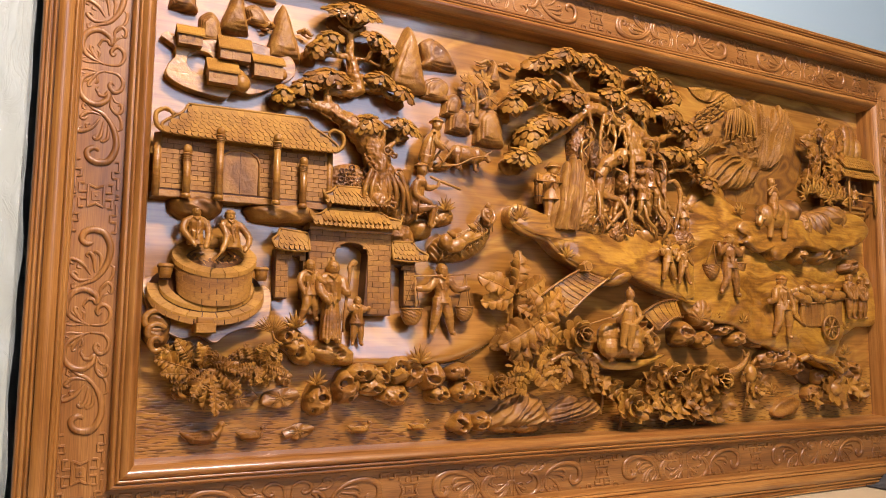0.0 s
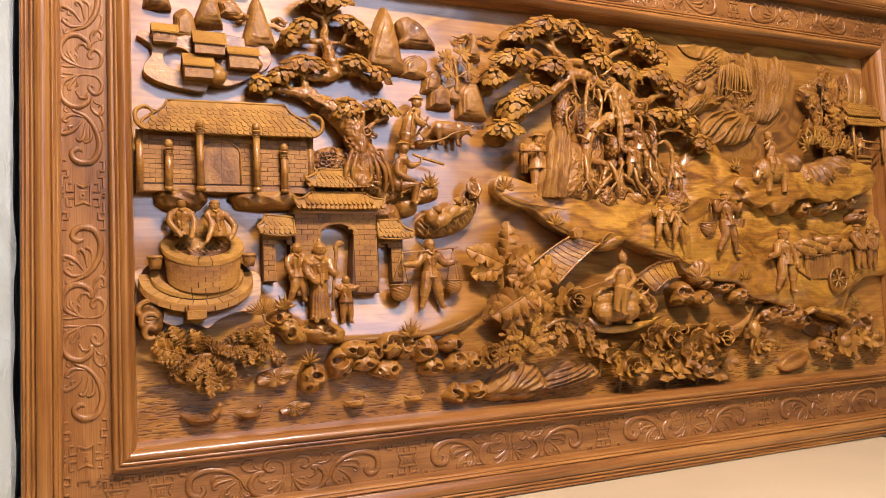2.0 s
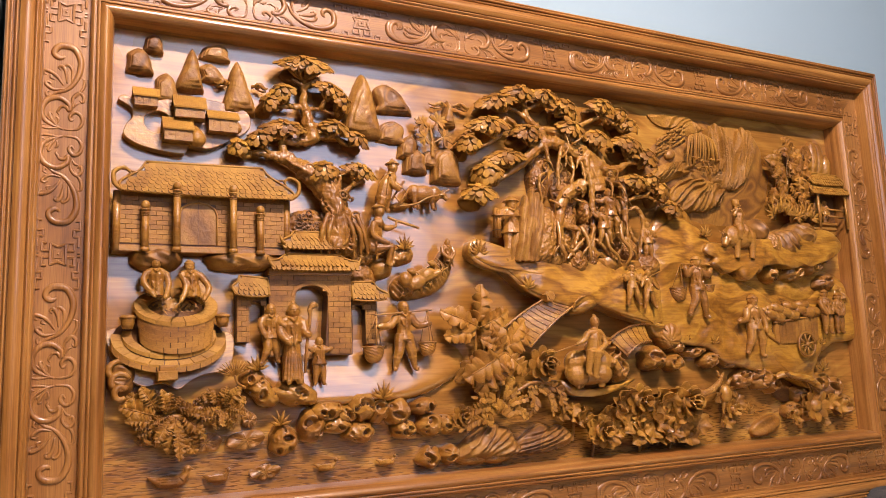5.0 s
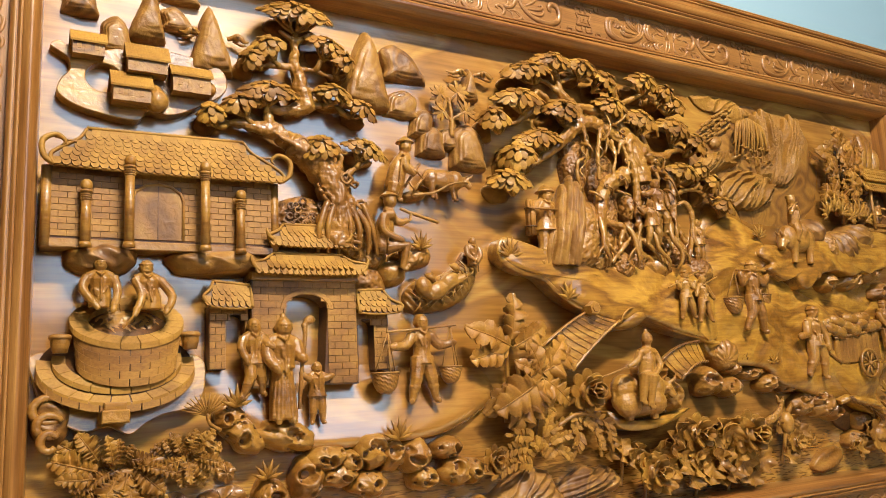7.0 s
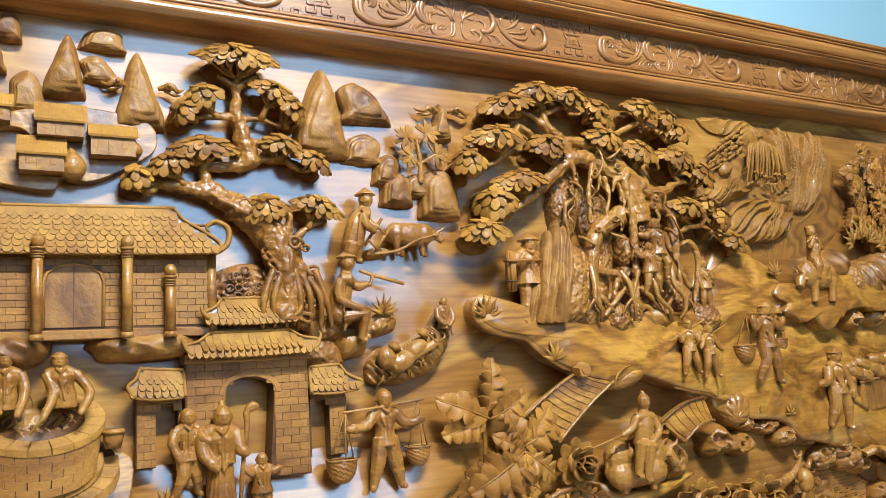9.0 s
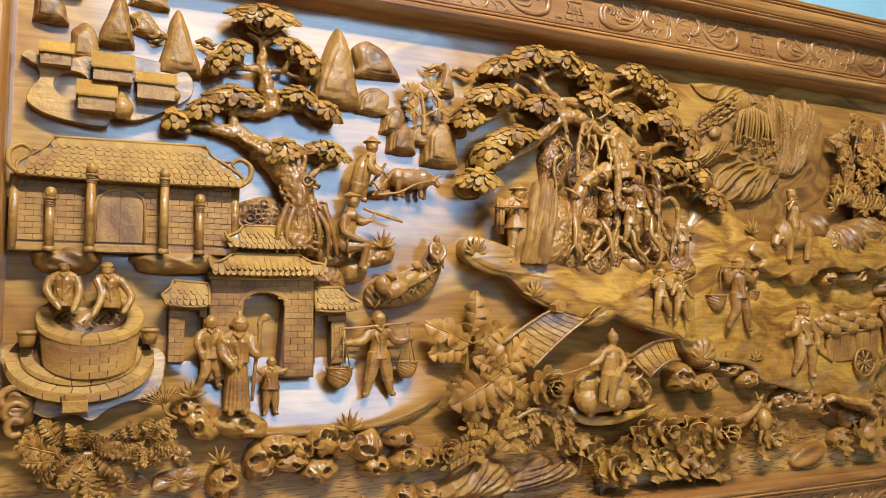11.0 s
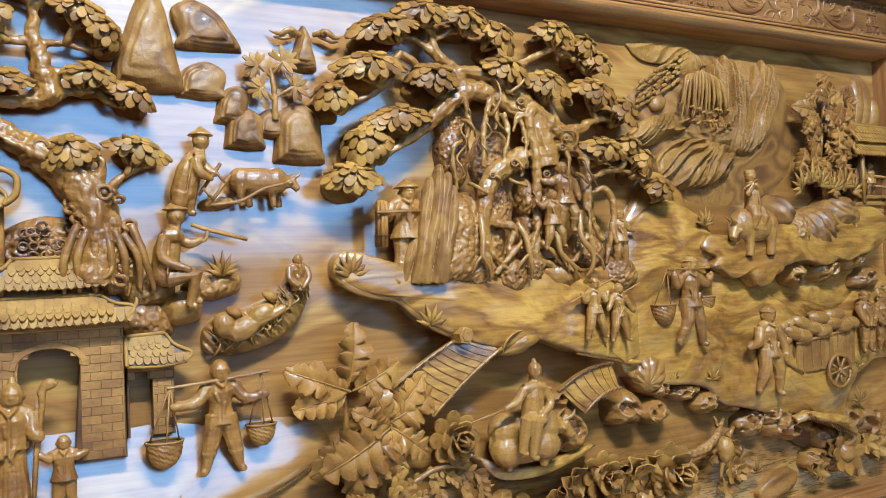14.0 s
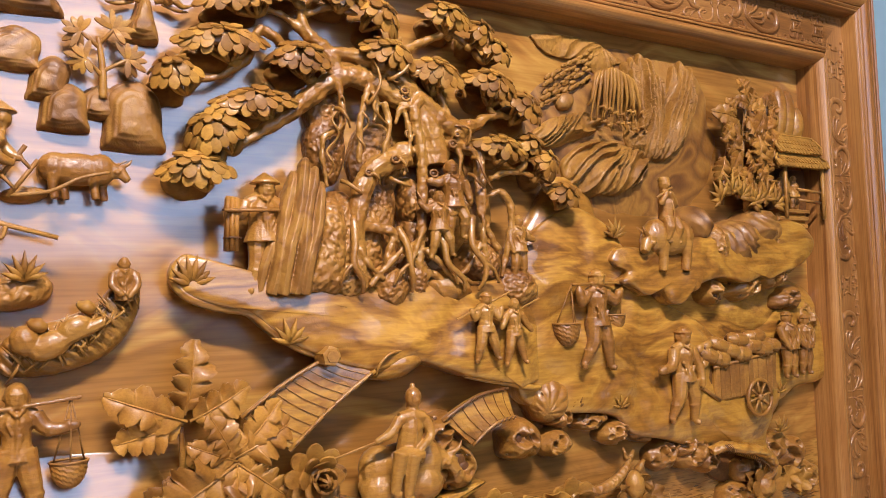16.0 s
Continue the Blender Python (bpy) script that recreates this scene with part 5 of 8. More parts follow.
LEAF_BIG, LEAF_SMALL = leaf_mesh(18, 13.5), leaf_mesh(15, 11)


def cap(tree, x, z, w, h, d, tilt=0.0, mesh=None, anchor=None, twig=2.2):
    """An umbrella of foliage leaning out of the board: rings of leaves laid from the rim to the crown, on a net of forked twigs."""
    mesh = mesh or LEAF_BIG
    length, wide = (18, 13.5) if mesh is LEAF_BIG else (15, 11)
    axis = Vector((-math.sin(tilt) * 0.83, math.cos(tilt) * 0.83, 0.56))
    ex = Vector((math.cos(tilt), math.sin(tilt), 0))
    e2 = ex.cross(axis)
    if e2.z < 0:
        e2 = -e2
    a, b, c = max(10, w / 2 - length * 0.62), max(12, h * 0.74 - length * 0.2), max(6, h * 0.26)
    C = Vector((x, z + h * 0.02, d - 4))

    def at(q, ph):
        return C + (ex * (a * math.cos(ph)) + e2 * (b * math.sin(ph) * (0.55 if math.sin(ph) > 0 else 1.0))) * q + axis * (c * (1 - q * q))

    def world(v):
        return Vector((v.x, -v.z, v.y))
    dome, seg = Shape(), 20
    for back in (2, 5):
        for q in (1.0, 0.75, 0.45, 0.1):
            for k in range(seg):
                p = at(q, 2 * math.pi * k / seg) - axis * back
                dome.v.append(W(p.x, p.y, p.z))
    for o in (0, 4 * seg):
        for i in range(3):
            for k in range(seg):
                f = (o + i * seg + k, o + i * seg + (k + 1) % seg, o + (i + 1) * seg + (k + 1) % seg, o + (i + 1) * seg + k)
                dome.f.append(f if o else f[::-1])
        dome.f.append(tuple(o + 3 * seg + k for k in range(seg)))
    dome.f += [(k, (k + 1) % seg, 4 * seg + (k + 1) % seg, 4 * seg + k) for k in range(seg)]
    base = part("foliage_cap", dome, CARVED, tree, "umbrella of golden overlapping leaves")
    rings = max(2, round(a / (length * 0.62)))
    for r in range(rings + 1):
        q = 1 - r / rings
        ring = math.pi * (a + b) * max(q, 0.12)
        count = max(5, round(ring / (wide * 0.86))) if r < rings else 5
        for k in range(count):
            ph = 2 * math.pi * (k + 0.5 * (r % 2) + random.uniform(-0.12, 0.12)) / count
            q_ = max(0.03, q + random.uniform(-0.04, 0.04))
            p = at(q_, ph)
            out = (at(q_ + 0.06, ph) - p).normalized()
            side = (at(q_, ph + 0.06) - p).normalized()
            up = out.cross(side)
            if up.dot(axis) < 0:
                up = -up
            p = p + up * (0.8 + r * 1.1 + random.uniform(0, 0.7))
            zz, yy = world(out), world(-up)
            xx = yy.cross(zz).normalized()
            m = Matrix((xx, yy, zz)).transposed().to_4x4()
            size = random.uniform(0.88, 1.14) * (0.8 if r == rings else 1.0)
            ob = new("leaf", mesh)
            ob.parent = base
            ob.matrix_local = Matrix.Translation(W(p.x, p.y, p.z)) @ m @ Matrix.Rotation(radians(random.uniform(-9, 8)), 4, "X") @ Matrix.Rotation(radians(random.uniform(-12, 12)), 4, "Z") @ Matrix.Diagonal((size, 1, size, 1))
    core = Shape().dome(oval(x, z - h * 0.3, w * 0.36, h * 0.5, 30, tilt * 0.5, 0.2, int(x)), 2, 16, 2.0, 3.0, 0.08, int(z), rings=9)
    part("undercut_core", core, FOLIAGE, tree, "dark undercut wood behind the leaves")
    if anchor:
        A = Vector(anchor)
        hub = C - axis * (h * 0.6 + 7) + ex * max(-0.4 * a, min(0.4 * a, (A - C).dot(ex) * 0.5))
        bow = (A + hub) / 2 + Vector((random.uniform(-4, 4), -4, 4))
        part("twig", Shape().tube(spline([tuple(A), tuple(bow), tuple(hub)], 5, False), [twig * 2.1, twig * 1.5], 7), LEAFY, tree)
        arms = max(4, int(w / 15))
        for k in range(arms):
            ph = math.pi * (k + 0.5) / arms + random.uniform(-0.12, 0.12)
            tip = at(0.86, ph) - axis * 4
            fork = hub.lerp(tip, 0.55) - axis * random.uniform(2, 6) + Vector((random.uniform(-2, 2), random.uniform(-2, 2), 0))
            part("twig", Shape().tube(spline([tuple(hub), tuple(hub.lerp(fork, 0.5) + Vector((random.uniform(-3, 3), -2, 2))), tuple(fork)], 3, False), [twig * 1.25, twig * 0.95], 6), LEAFY, tree)
            for sg in (-1, 1):
                end = at(random.uniform(0.6, 0.95), ph + sg * random.uniform(0.16, 0.34)) - axis * 3
                part("twig", Shape().tube(spline([tuple(fork), tuple(fork.lerp(end, 0.5) - axis * 1.5 + ex * (sg * 2)), tuple(end)], 3, False), [twig * 0.95, twig * 0.7], 6), LEAFY, tree)
    return base


def limb_shape(limbs):
    s = Shape()
    for pts, radii in limbs:
        line = spline([(*p, 24) if len(p) == 2 else p for p in pts], 6, False)
        line = [(x + 1.5 * noise.noise(Vector((x * 0.06, z * 0.06, 1))), z + 1.5 * noise.noise(Vector((x * 0.06, z * 0.06, 5))), d) for x, z, d in line]
        r = np.interp(np.linspace(0, 1, len(line)), np.linspace(0, 1, len(radii)), radii)
        s.tube(line, [q * (1 + 0.14 * noise.noise(Vector((i * 0.5, q, len(pts))))) for i, q in enumerate(r)], 9)
    return s


# the twisted old tree behind the gate
old_tree = thing("carved_tree", "twisted old carved tree with flat leafy umbrellas", "carved tree", W(590, 1400, 10))
s = limb_shape((([(600, 1400, 22), (606, 1450, 24), (598, 1500, 24), (568, 1540, 26), (530, 1562, 26)], [34, 30, 27, 24, 19]),
                ([(545, 1556, 26), (505, 1578, 26), (470, 1586, 26), (430, 1586, 24), (402, 1580, 24)], [17, 13, 9, 5, 3]),
                ([(535, 1566, 26), (500, 1590, 26), (492, 1612, 26)], [15, 9, 5]),
                ([(480, 1620, 26), (520, 1618, 26), (555, 1630, 26), (548, 1660, 26), (540, 1700, 26), (541, 1748, 26)], [5, 7, 16, 13, 9, 5]),
                ([(560, 1625, 26), (585, 1640, 26), (560, 1660, 26)], [6, 5, 5]),
                ([(545, 1630, 26), (580, 1632, 28), (610, 1634, 28), (655, 1622, 28)], [7, 5, 4, 2.5]),
                ([(543, 1690, 26), (512, 1690, 26), (482, 1684, 26), (462, 1678, 26)], [6, 5, 4, 2]),
                ([(545, 1690, 26), (575, 1692, 26), (610, 1684, 26), (628, 1690, 26)], [6, 4, 3.5, 2]),
                ([(542, 1735, 26), (515, 1750, 26)], [5, 3]), ([(542, 1735, 26), (572, 1758, 26)], [5, 3]),
                ([(600, 1510, 30), (612, 1545, 32), (598, 1552, 32)], [10, 6, 4]),
                ([(606, 1500, 30), (640, 1535, 30), (668, 1545, 30)], [8, 5, 3]),
                ([(590, 1470, 38), (570, 1430, 36), (600, 1405, 36), (640, 1390, 32)], [6, 7, 7, 9])))
s.ball((545, 1562, 42), (11, 11, 6)).ball((585, 1490, 44), (13, 12, 7)).ball((618, 1470, 40), (15, 19, 9))
for k in range(6):
    off = (k - 2.5) * 9
    s.tube(spline([(600 + off * 1.3, 1400, 40 - abs(off) * 0.3), (604 + off * math.cos(k), 1455, 50 - abs(off) * 0.3), (596 - off * 0.9, 1505, 50 - abs(off) * 0.3), (560 + off * 0.4, 1545 - off * 0.5, 46), (525 - off, 1562 + off * 0.5, 38)], 6, False), [7, 6, 6, 5, 4], 7)
fused(part("trunk", s, CARVED, old_tree, "gnarled knotted trunk"), 1.6, 1, 8)
for x, z, r, d in ((545, 1562, 7, 46), (612, 1508, 8, 52)):
    part("knot", Shape().tube([(x + r * math.cos(a), z + r * math.sin(a), d) for a in np.linspace(0, 6.2, 15)], [2.2] * 15, 6), PIECE, old_tree, "ringed knot")
    # dark ball in the ring, painting the shade of a knot hole
    part("knot_eye_shade", Shape().ball((x, z, d - 1), (r * 0.5, r * 0.5, 2.5)), JOINT_SHADE, old_tree)
for k in range(30):
    a, q = random.uniform(0, 2 * math.pi), random.uniform(0, 1) ** 0.5
    x, z = 556 + 42 * q * math.cos(a), 1448 + 26 * q * math.sin(a)
    part("fungus", Shape().tube([(x + 5 * math.cos(b), z + 5 * math.sin(b), 34 + 3 * (k % 2)) for b in np.linspace(0, 6.2, 9)], [1.8] * 9, 5), JOINT_SHADE if k % 3 else CARVED, old_tree)
rnd = random.Random(41)
for k in range(26):
    x, z, r = rnd.uniform(572, 640), rnd.uniform(1398, 1516), rnd.uniform(4, 8.5)
    d, e, a0 = 42 + 6 * rnd.random(), rnd.uniform(0.6, 1.1), rnd.uniform(0, 6)
    part("root_loop", Shape().tube([(x + r * math.cos(a), z + r * e * math.sin(a), d + 3 * math.sin(2 * a)) for a in np.linspace(a0, a0 + rnd.uniform(5.4, 6.25), 15)], [2.0, 3.0, 2.8, 1.8], 7), CARVED, old_tree)
    if k % 2 == 0:
        # the gap in the loop is shaded by a dark ball
        part("root_hole_shade", Shape().ball((x, z, d - 3), (r * 0.6, r * e * 0.6, 3), 10), JOINT_SHADE, old_tree)
for k in range(7):
    x = 572 + 14 * k
    part("root", Shape().tube(spline([(x * 0.7 + 182, 1470 - 6 * (k % 3), 46), (x + rnd.uniform(-8, 8), 1430, 50), (x * 1.2 - 120, 1388, 40)], 5, False), [5.5, 5, 3], 7), CARVED, old_tree)
part("root_rock", Shape().dome(oval(552, 1440, 62, 42, 110, 0, 0.12, 4), 8, 34, amp=2.5, freq=0.07, rings=36, extra=pebbled(8, 4.5, 9)), PEBBLE, old_tree, "pebbly root mass")
part("root_rock", Shape().dome(oval(622, 1432, 40, 46, 100, 0, 0.12, 6), 8, 47, amp=2.5, freq=0.07, rings=34, extra=pebbled(9, 4.5, 12)), PEBBLE, old_tree, "pebbly root mass")
for x, z, w, h, tilt, an in ((538, 1776, 118, 40, 0.0, (541, 1745, 26)), (488, 1714, 62, 34, 0.5, (512, 1690, 26)), (462, 1690, 46, 30, 0.8, (482, 1684, 26)), (592, 1730, 72, 30, -0.35, (575, 1692, 26)), (620, 1708, 52, 34, -0.9, (610, 1684, 26)), (492, 1640, 92, 32, 0.05, (492, 1612, 26)), (444, 1615, 62, 28, 0.35, (470, 1586, 26)), (403, 1594, 46, 30, 0.3, (430, 1586, 24)), (602, 1652, 66, 26, -0.2, (585, 1634, 26)), (648, 1632, 62, 28, -0.45, (610, 1634, 28)), (574, 1558, 66, 44, 0.3, (598, 1552, 32)), (652, 1564, 76, 30, -0.25, (640, 1535, 30))):
    cap(old_tree, x, z, w, h, 48, tilt, LEAF_SMALL, an, 2.6)

# small palm on the boulder
palm = thing("carved_palm", "small carved palm with fans of pointed leaves", "carved tree", W(831, 1620, 16))
part("trunk", Shape().tube(spline([(832, 1614, 18), (831, 1650, 22), (826, 1684, 24)], 5, False), [5, 4, 2.6], 8), CARVED, palm)
FAN_LEAF = leaf_mesh(21, 7, "fan_leaf")
for bx, bz, way in ((807, 1686, -75), (843, 1694, 40), (812, 1656, -95), (858, 1660, 75)):
    part("branch", Shape().tube(spline([(830, bz - 16, 22), ((830 + bx) / 2, bz - 8, 26), (bx, bz, 28)], 4, False), [2.6, 2.0], 7), CARVED, palm)
    for k in range(8):
        ob = new("fan_leaf", FAN_LEAF)
        ob.parent = palm
        ob.matrix_parent_inverse = Matrix.Translation(-palm.location)
        ob.matrix_basis = Matrix.Translation(W(bx, bz, 28 + 1.5 * (k % 2))) @ Matrix.Rotation(radians(way + (k - 3.5) * 31), 4, "Y") @ Matrix.Rotation(radians(random.uniform(-20, 14)), 4, "X") @ Matrix.Diagonal((1, 1, random.uniform(0.85, 1.15), 1))

# ---- the great banyan ----
banyan = thing("carved_banyan", "huge carved banyan with hanging roots and leafy umbrellas", "carved tree", W(1200, 1390, 20))
s = limb_shape((([(1139, 1405, 44), (1134, 1460, 46), (1142, 1510, 46), (1168, 1548, 42), (1215, 1570, 40)], [13, 13, 14, 16, 17]),
                ([(1260, 1560, 30), (1255, 1600, 32), (1232, 1636, 34), (1190, 1658, 34), (1140, 1672, 34), (1105, 1660, 34), (1070, 1630, 36), (1030, 1598, 38), (985, 1568, 38)], [30, 24, 17, 15, 15, 14, 12, 9, 4]),
                ([(1120, 1672, 34), (1098, 1705, 34), (1072, 1728, 34), (1070, 1762, 34)], [14, 11, 8, 5]),
                ([(1085, 1712, 34), (1050, 1738, 34), (1000, 1750, 36)], [8, 5, 3]), ([(1072, 1745, 34), (1110, 1762, 36), (1150, 1758, 36)], [6, 4.5, 3]),
                ([(1098, 1700, 34), (1140, 1700, 36), (1185, 1690, 36), (1235, 1655, 36), (1285, 1618, 38), (1330, 1622, 38), (1350, 1634, 38)], [10, 10, 12, 14, 15, 10, 6]),
                ([(1060, 1690, 34), (1015, 1716, 36), (998, 1680, 36), (960, 1650, 36), (918, 1640, 36)], [7, 7, 6, 4.5, 2.5]),
                ([(1170, 1690, 36), (1200, 1720, 36), (1215, 1735, 38)], [7, 5, 3]),
                ([(1180, 1700, 34), (1240, 1730, 36), (1290, 1752, 38), (1330, 1735, 38)], [7, 6, 5, 4]),
                ([(1285, 1618, 38), (1278, 1650, 38), (1262, 1680, 38)], [9, 6, 4]),
                ([(1330, 1622, 38), (1365, 1640, 38), (1410, 1640, 38)], [9, 6, 3.5]),
                ([(1290, 1590, 36), (1330, 1582, 38), (1372, 1575, 38)], [9, 7, 4]),
                ([(1255, 1640, 40), (1240, 1650, 46), (1226, 1632, 48), (1236, 1560, 48), (1232, 1480, 48), (1226, 1405, 46)], [9, 8, 8, 8, 7, 8]),
                ([(1230, 1640, 46), (1205, 1632, 48), (1198, 1610, 46)], [6, 5, 3]),
                ([(1270, 1590, 44), (1322, 1580, 46), (1330, 1495, 46), (1362, 1440, 44)], [6, 6, 5.5, 5]),
                ([(1332, 1510, 44), (1362, 1525, 46), (1384, 1505, 46), (1382, 1460, 46), (1366, 1400, 44)], [4, 5, 6, 5, 4]),
                ([(1134, 1450, 46), (1112, 1415, 46), (1075, 1384, 44)], [8, 6, 5]), ([(1140, 1472, 48), (1190, 1462, 50), (1206, 1435, 50), (1242, 1400, 46)], [8, 7, 6, 5]),
                ([(1190, 1462, 50), (1178, 1430, 50), (1180, 1395, 48)], [5, 5, 4]), ([(1206, 1440, 50), (1228, 1452, 50), (1226, 1470, 50)], [4.5, 4, 4]),
                ([(1116, 1660, 44), (1117, 1602, 46), (1090, 1580, 46), (1096, 1520, 44)], [5, 4, 3.5, 3]), ([(1160, 1660, 44), (1144, 1611, 48), (1140, 1553, 48)], [5, 4.5, 4]),
                ([(1164, 1610, 46), (1170, 1640, 46), (1158, 1664, 44)], [3.5, 4, 4]), ([(1226, 1420, 48), (1270, 1395, 48), (1310, 1380, 46)], [6, 5, 4]), ([(1330, 1450, 46), (1300, 1410, 48), (1260, 1385, 46)], [4.5, 4, 3.5]), ([(1272, 1430, 48), (1290, 1400, 48), (1330, 1390, 46)], [4, 4, 3]),
                ([(1232, 1470, 56), (1214, 1432, 58), (1196, 1400, 54)], [5, 4, 3]), ([(1234, 1440, 56), (1262, 1412, 58), (1286, 1388, 54)], [5, 4.5, 3]), ([(1200, 1442, 58), (1176, 1420, 58), (1150, 1392, 54)], [4, 4, 3]), ([(1134, 1440, 56), (1150, 1416, 58), (1170, 1400, 54)], [4.5, 4, 3]), ([(1330, 1600, 46), (1336, 1540, 50), (1332, 1460, 50), (1345, 1402, 46)], [5, 4, 4, 5]), ([(1292, 1600, 42), (1300, 1570, 46), (1296, 1540, 46)], [5, 4, 2.5]), ([(1180, 1640, 46), (1186, 1600, 50), (1176, 1570, 50), (1190, 1545, 48)], [5, 4, 3.5, 2]), ([(1208, 1640, 46), (1216, 1590, 52), (1204, 1540, 52)], [4, 3.4, 2.4]),
                ([(1352, 1545, 40), (1405, 1558, 40), (1468, 1542, 40)], [5, 4.5, 2.5]), ([(1440, 1550, 38), (1462, 1530, 38), (1490, 1515, 36)], [3, 3, 2])))
for x, z, r in ((1175, 1690, 13), (1300, 1606, 14), (1150, 1530, 12), (1255, 1500, 15), (1210, 1575, 16)):
    s.ball((x, z, 44), (r, r * 0.9, r * 0.6), 10)
fused(part("trunk", s, CARVED, banyan, "gnarled trunk with hanging roots"), 1.7, 1, 6)
for x, z, r, d in ((1282, 1588, 6, 56), (1262, 1668, 5, 44), (1190, 1560, 6, 58), (1150, 1540, 5, 58), (1228, 1690, 5, 46), (1252, 1545, 6, 52), (1200, 1672, 5, 48)):
    part("knot", Shape().tube([(x + r * math.cos(a), z + r * 0.8 * math.sin(a), d) for a in np.linspace(0, 6.2, 13)], [2.0] * 13, 6), PIECE, banyan, "ringed knot")
    # shade of the knot hole, as a ball of dark wood
    part("knot_eye_shade", Shape().ball((x, z, d - 1.5), (r * 0.6, r * 0.5, 2.5)), JOINT_SHADE, banyan)
# twining vines on the hanging roots
for (x0, z0), (x1, z1) in (((1116, 1640), (1095, 1530)), ((1158, 1650), (1140, 1560)), ((1236, 1560), (1228, 1420))):
    pts = [(x0 + (x1 - x0) * u + 6 * math.sin(u * 16), z0 + (z1 - z0) * u, 48 + 5 * math.cos(u * 16)) for u in np.linspace(0, 1, 30)]
    part("vine", Shape().tube(pts, [1.7] * 30, 6), CARVED, banyan)
for x, z, w, h, tilt, an in ((905, 1648, 62, 44, 0.35, (935, 1644, 36)), (962, 1694, 112, 38, 0.12, (985, 1672, 36)), (984, 1752, 112, 36, 0.25, (1020, 1748, 36)), (1060, 1686, 82, 42, 0.1, (1085, 1660, 36)), (1000, 1622, 104, 34, 0.15, (1045, 1610, 38)), (952, 1582, 74, 58, 0.5, (985, 1572, 38)), (930, 1535, 84, 42, 0.1, (965, 1560, 38)),
                            (1048, 1782, 92, 32, 0.05, (1070, 1756, 34)), (1118, 1780, 84, 32, -0.12, (1120, 1762, 36)), (1178, 1758, 72, 46, -0.6, (1160, 1756, 36)), (1190, 1708, 84, 42, -0.2, (1205, 1690, 36)), (1263, 1690, 92, 44, -0.12, (1264, 1670, 38)), (1284, 1774, 84, 38, -0.15, (1290, 1748, 38)), (1340, 1758, 52, 36, -0.6, (1322, 1738, 38)), (1366, 1736, 60, 34, -0.3, (1335, 1732, 38)), (1358, 1684, 96, 46, -0.18, (1366, 1642, 38)), (1416, 1656, 72, 50, -0.55, (1400, 1640, 38)), (1372, 1592, 92, 34, -0.12, (1362, 1576, 38)), (1452, 1572, 58, 46, -0.7, (1440, 1552, 40)), (1486, 1528, 62, 38, -0.2, (1478, 1520, 36)), (1425, 1600, 46, 28, -0.4, (1405, 1560, 40))):
    cap(banyan, x, z, w, h, 56, tilt, LEAF_BIG, an, 2.9)

# tangled small roots, stubs and knot holes
rnd = random.Random(77)
for k in range(24):
    x, z = rnd.uniform(1092, 1345), rnd.uniform(1400, 1690)
    if (1240 < x < 1312 and 1425 < z < 1575) or z < 1462:
        continue
    a = rnd.uniform(-0.9, 0.9) + (math.pi if z > 1560 else 0) * rnd.choice((0, 1))
    l = rnd.uniform(22, 58)
    d = rnd.uniform(50, 60)
    mid = (x + math.sin(a) * l * 0.5 + rnd.uniform(-9, 9), z - math.cos(a) * l * 0.5, d + 6)
    part("root", Shape().tube(spline([(x, z, d - 14), (x + rnd.uniform(-4, 4), z - 5, d), mid, (x + math.sin(a + 0.5) * l, z - math.cos(a + 0.5) * l, d - 6)], 4, False), [3.6, 3.0, 2.2, 1.2], 6), CARVED, banyan)
for k in range(6):
    x, z, r, d = rnd.uniform(1100, 1330), rnd.uniform(1530, 1700), rnd.uniform(3.5, 7), rnd.uniform(48, 56)
    part("knot", Shape().tube([(x + r * math.cos(a), z + r * 0.75 * math.sin(a), d) for a in np.linspace(0, 6.2, 11)], [1.8] * 11, 5), CARVED, banyan, "ringed knot")
    # dark wood in place of the shade inside the knot
    part("knot_eye_shade", Shape().ball((x, z, d - 1.5), (r * 0.7, r * 0.5, 2.5), 8), JOINT_SHADE, banyan)

# net of smooth roots over the stones
for k in range(4):
    x = 1126 + 62 * k + rnd.uniform(-6, 6)
    foot = x + rnd.uniform(-34, 34)
    pts = [(x, 1474 + rnd.uniform(-12, 14), 52), (x + rnd.uniform(-10, 10), 1446, 64), ((x + foot) / 2 + rnd.uniform(-12, 12), 1420, 68), (foot, 1398, 68), (foot + rnd.uniform(-8, 8), 1382, 60)]
    root = part("root", Shape().tube(spline(pts, 5, False), [6.0, 5.2, 4.6, 3.8, 2.6], 8), CARVED, banyan)
    side = rnd.choice((-1, 1)) * rnd.uniform(16, 30)
    part("rootlet", Shape().tube(spline([pts[2], (pts[2][0] + side * 0.6, 1410, 69), (pts[2][0] + side, 1392, 64)], 4, False), [3.0, 2.6, 1.8], 7), CARVED, root)

# rocks under the banyan
drape = Shape()
for k, (x0, x1, top, d, r) in enumerate(((1006, 1042, 1512, 36, 9), (1020, 1050, 1534, 46, 10), (1032, 1064, 1550, 52, 11), (1046, 1076, 1540, 56, 10), (1058, 1084, 1520, 56, 11))):
    way = 2 if k % 2 else -2
    drape.tube(spline([(x0, 1384, d - 4), (x0 + (x1 - x0) * 0.25 + way, 1384 + (top - 1384) * 0.3, d + 3), (x0 + (x1 - x0) * 0.62 - way, 1384 + (top - 1384) * 0.62, d), (x1 - 2, top - 14, d - 4), (x1 + 2, top, d - 12)], 6, False), [r * 0.85, r * 0.92, r * 0.85, r * 0.78, r * 0.45], 9, 2.0)
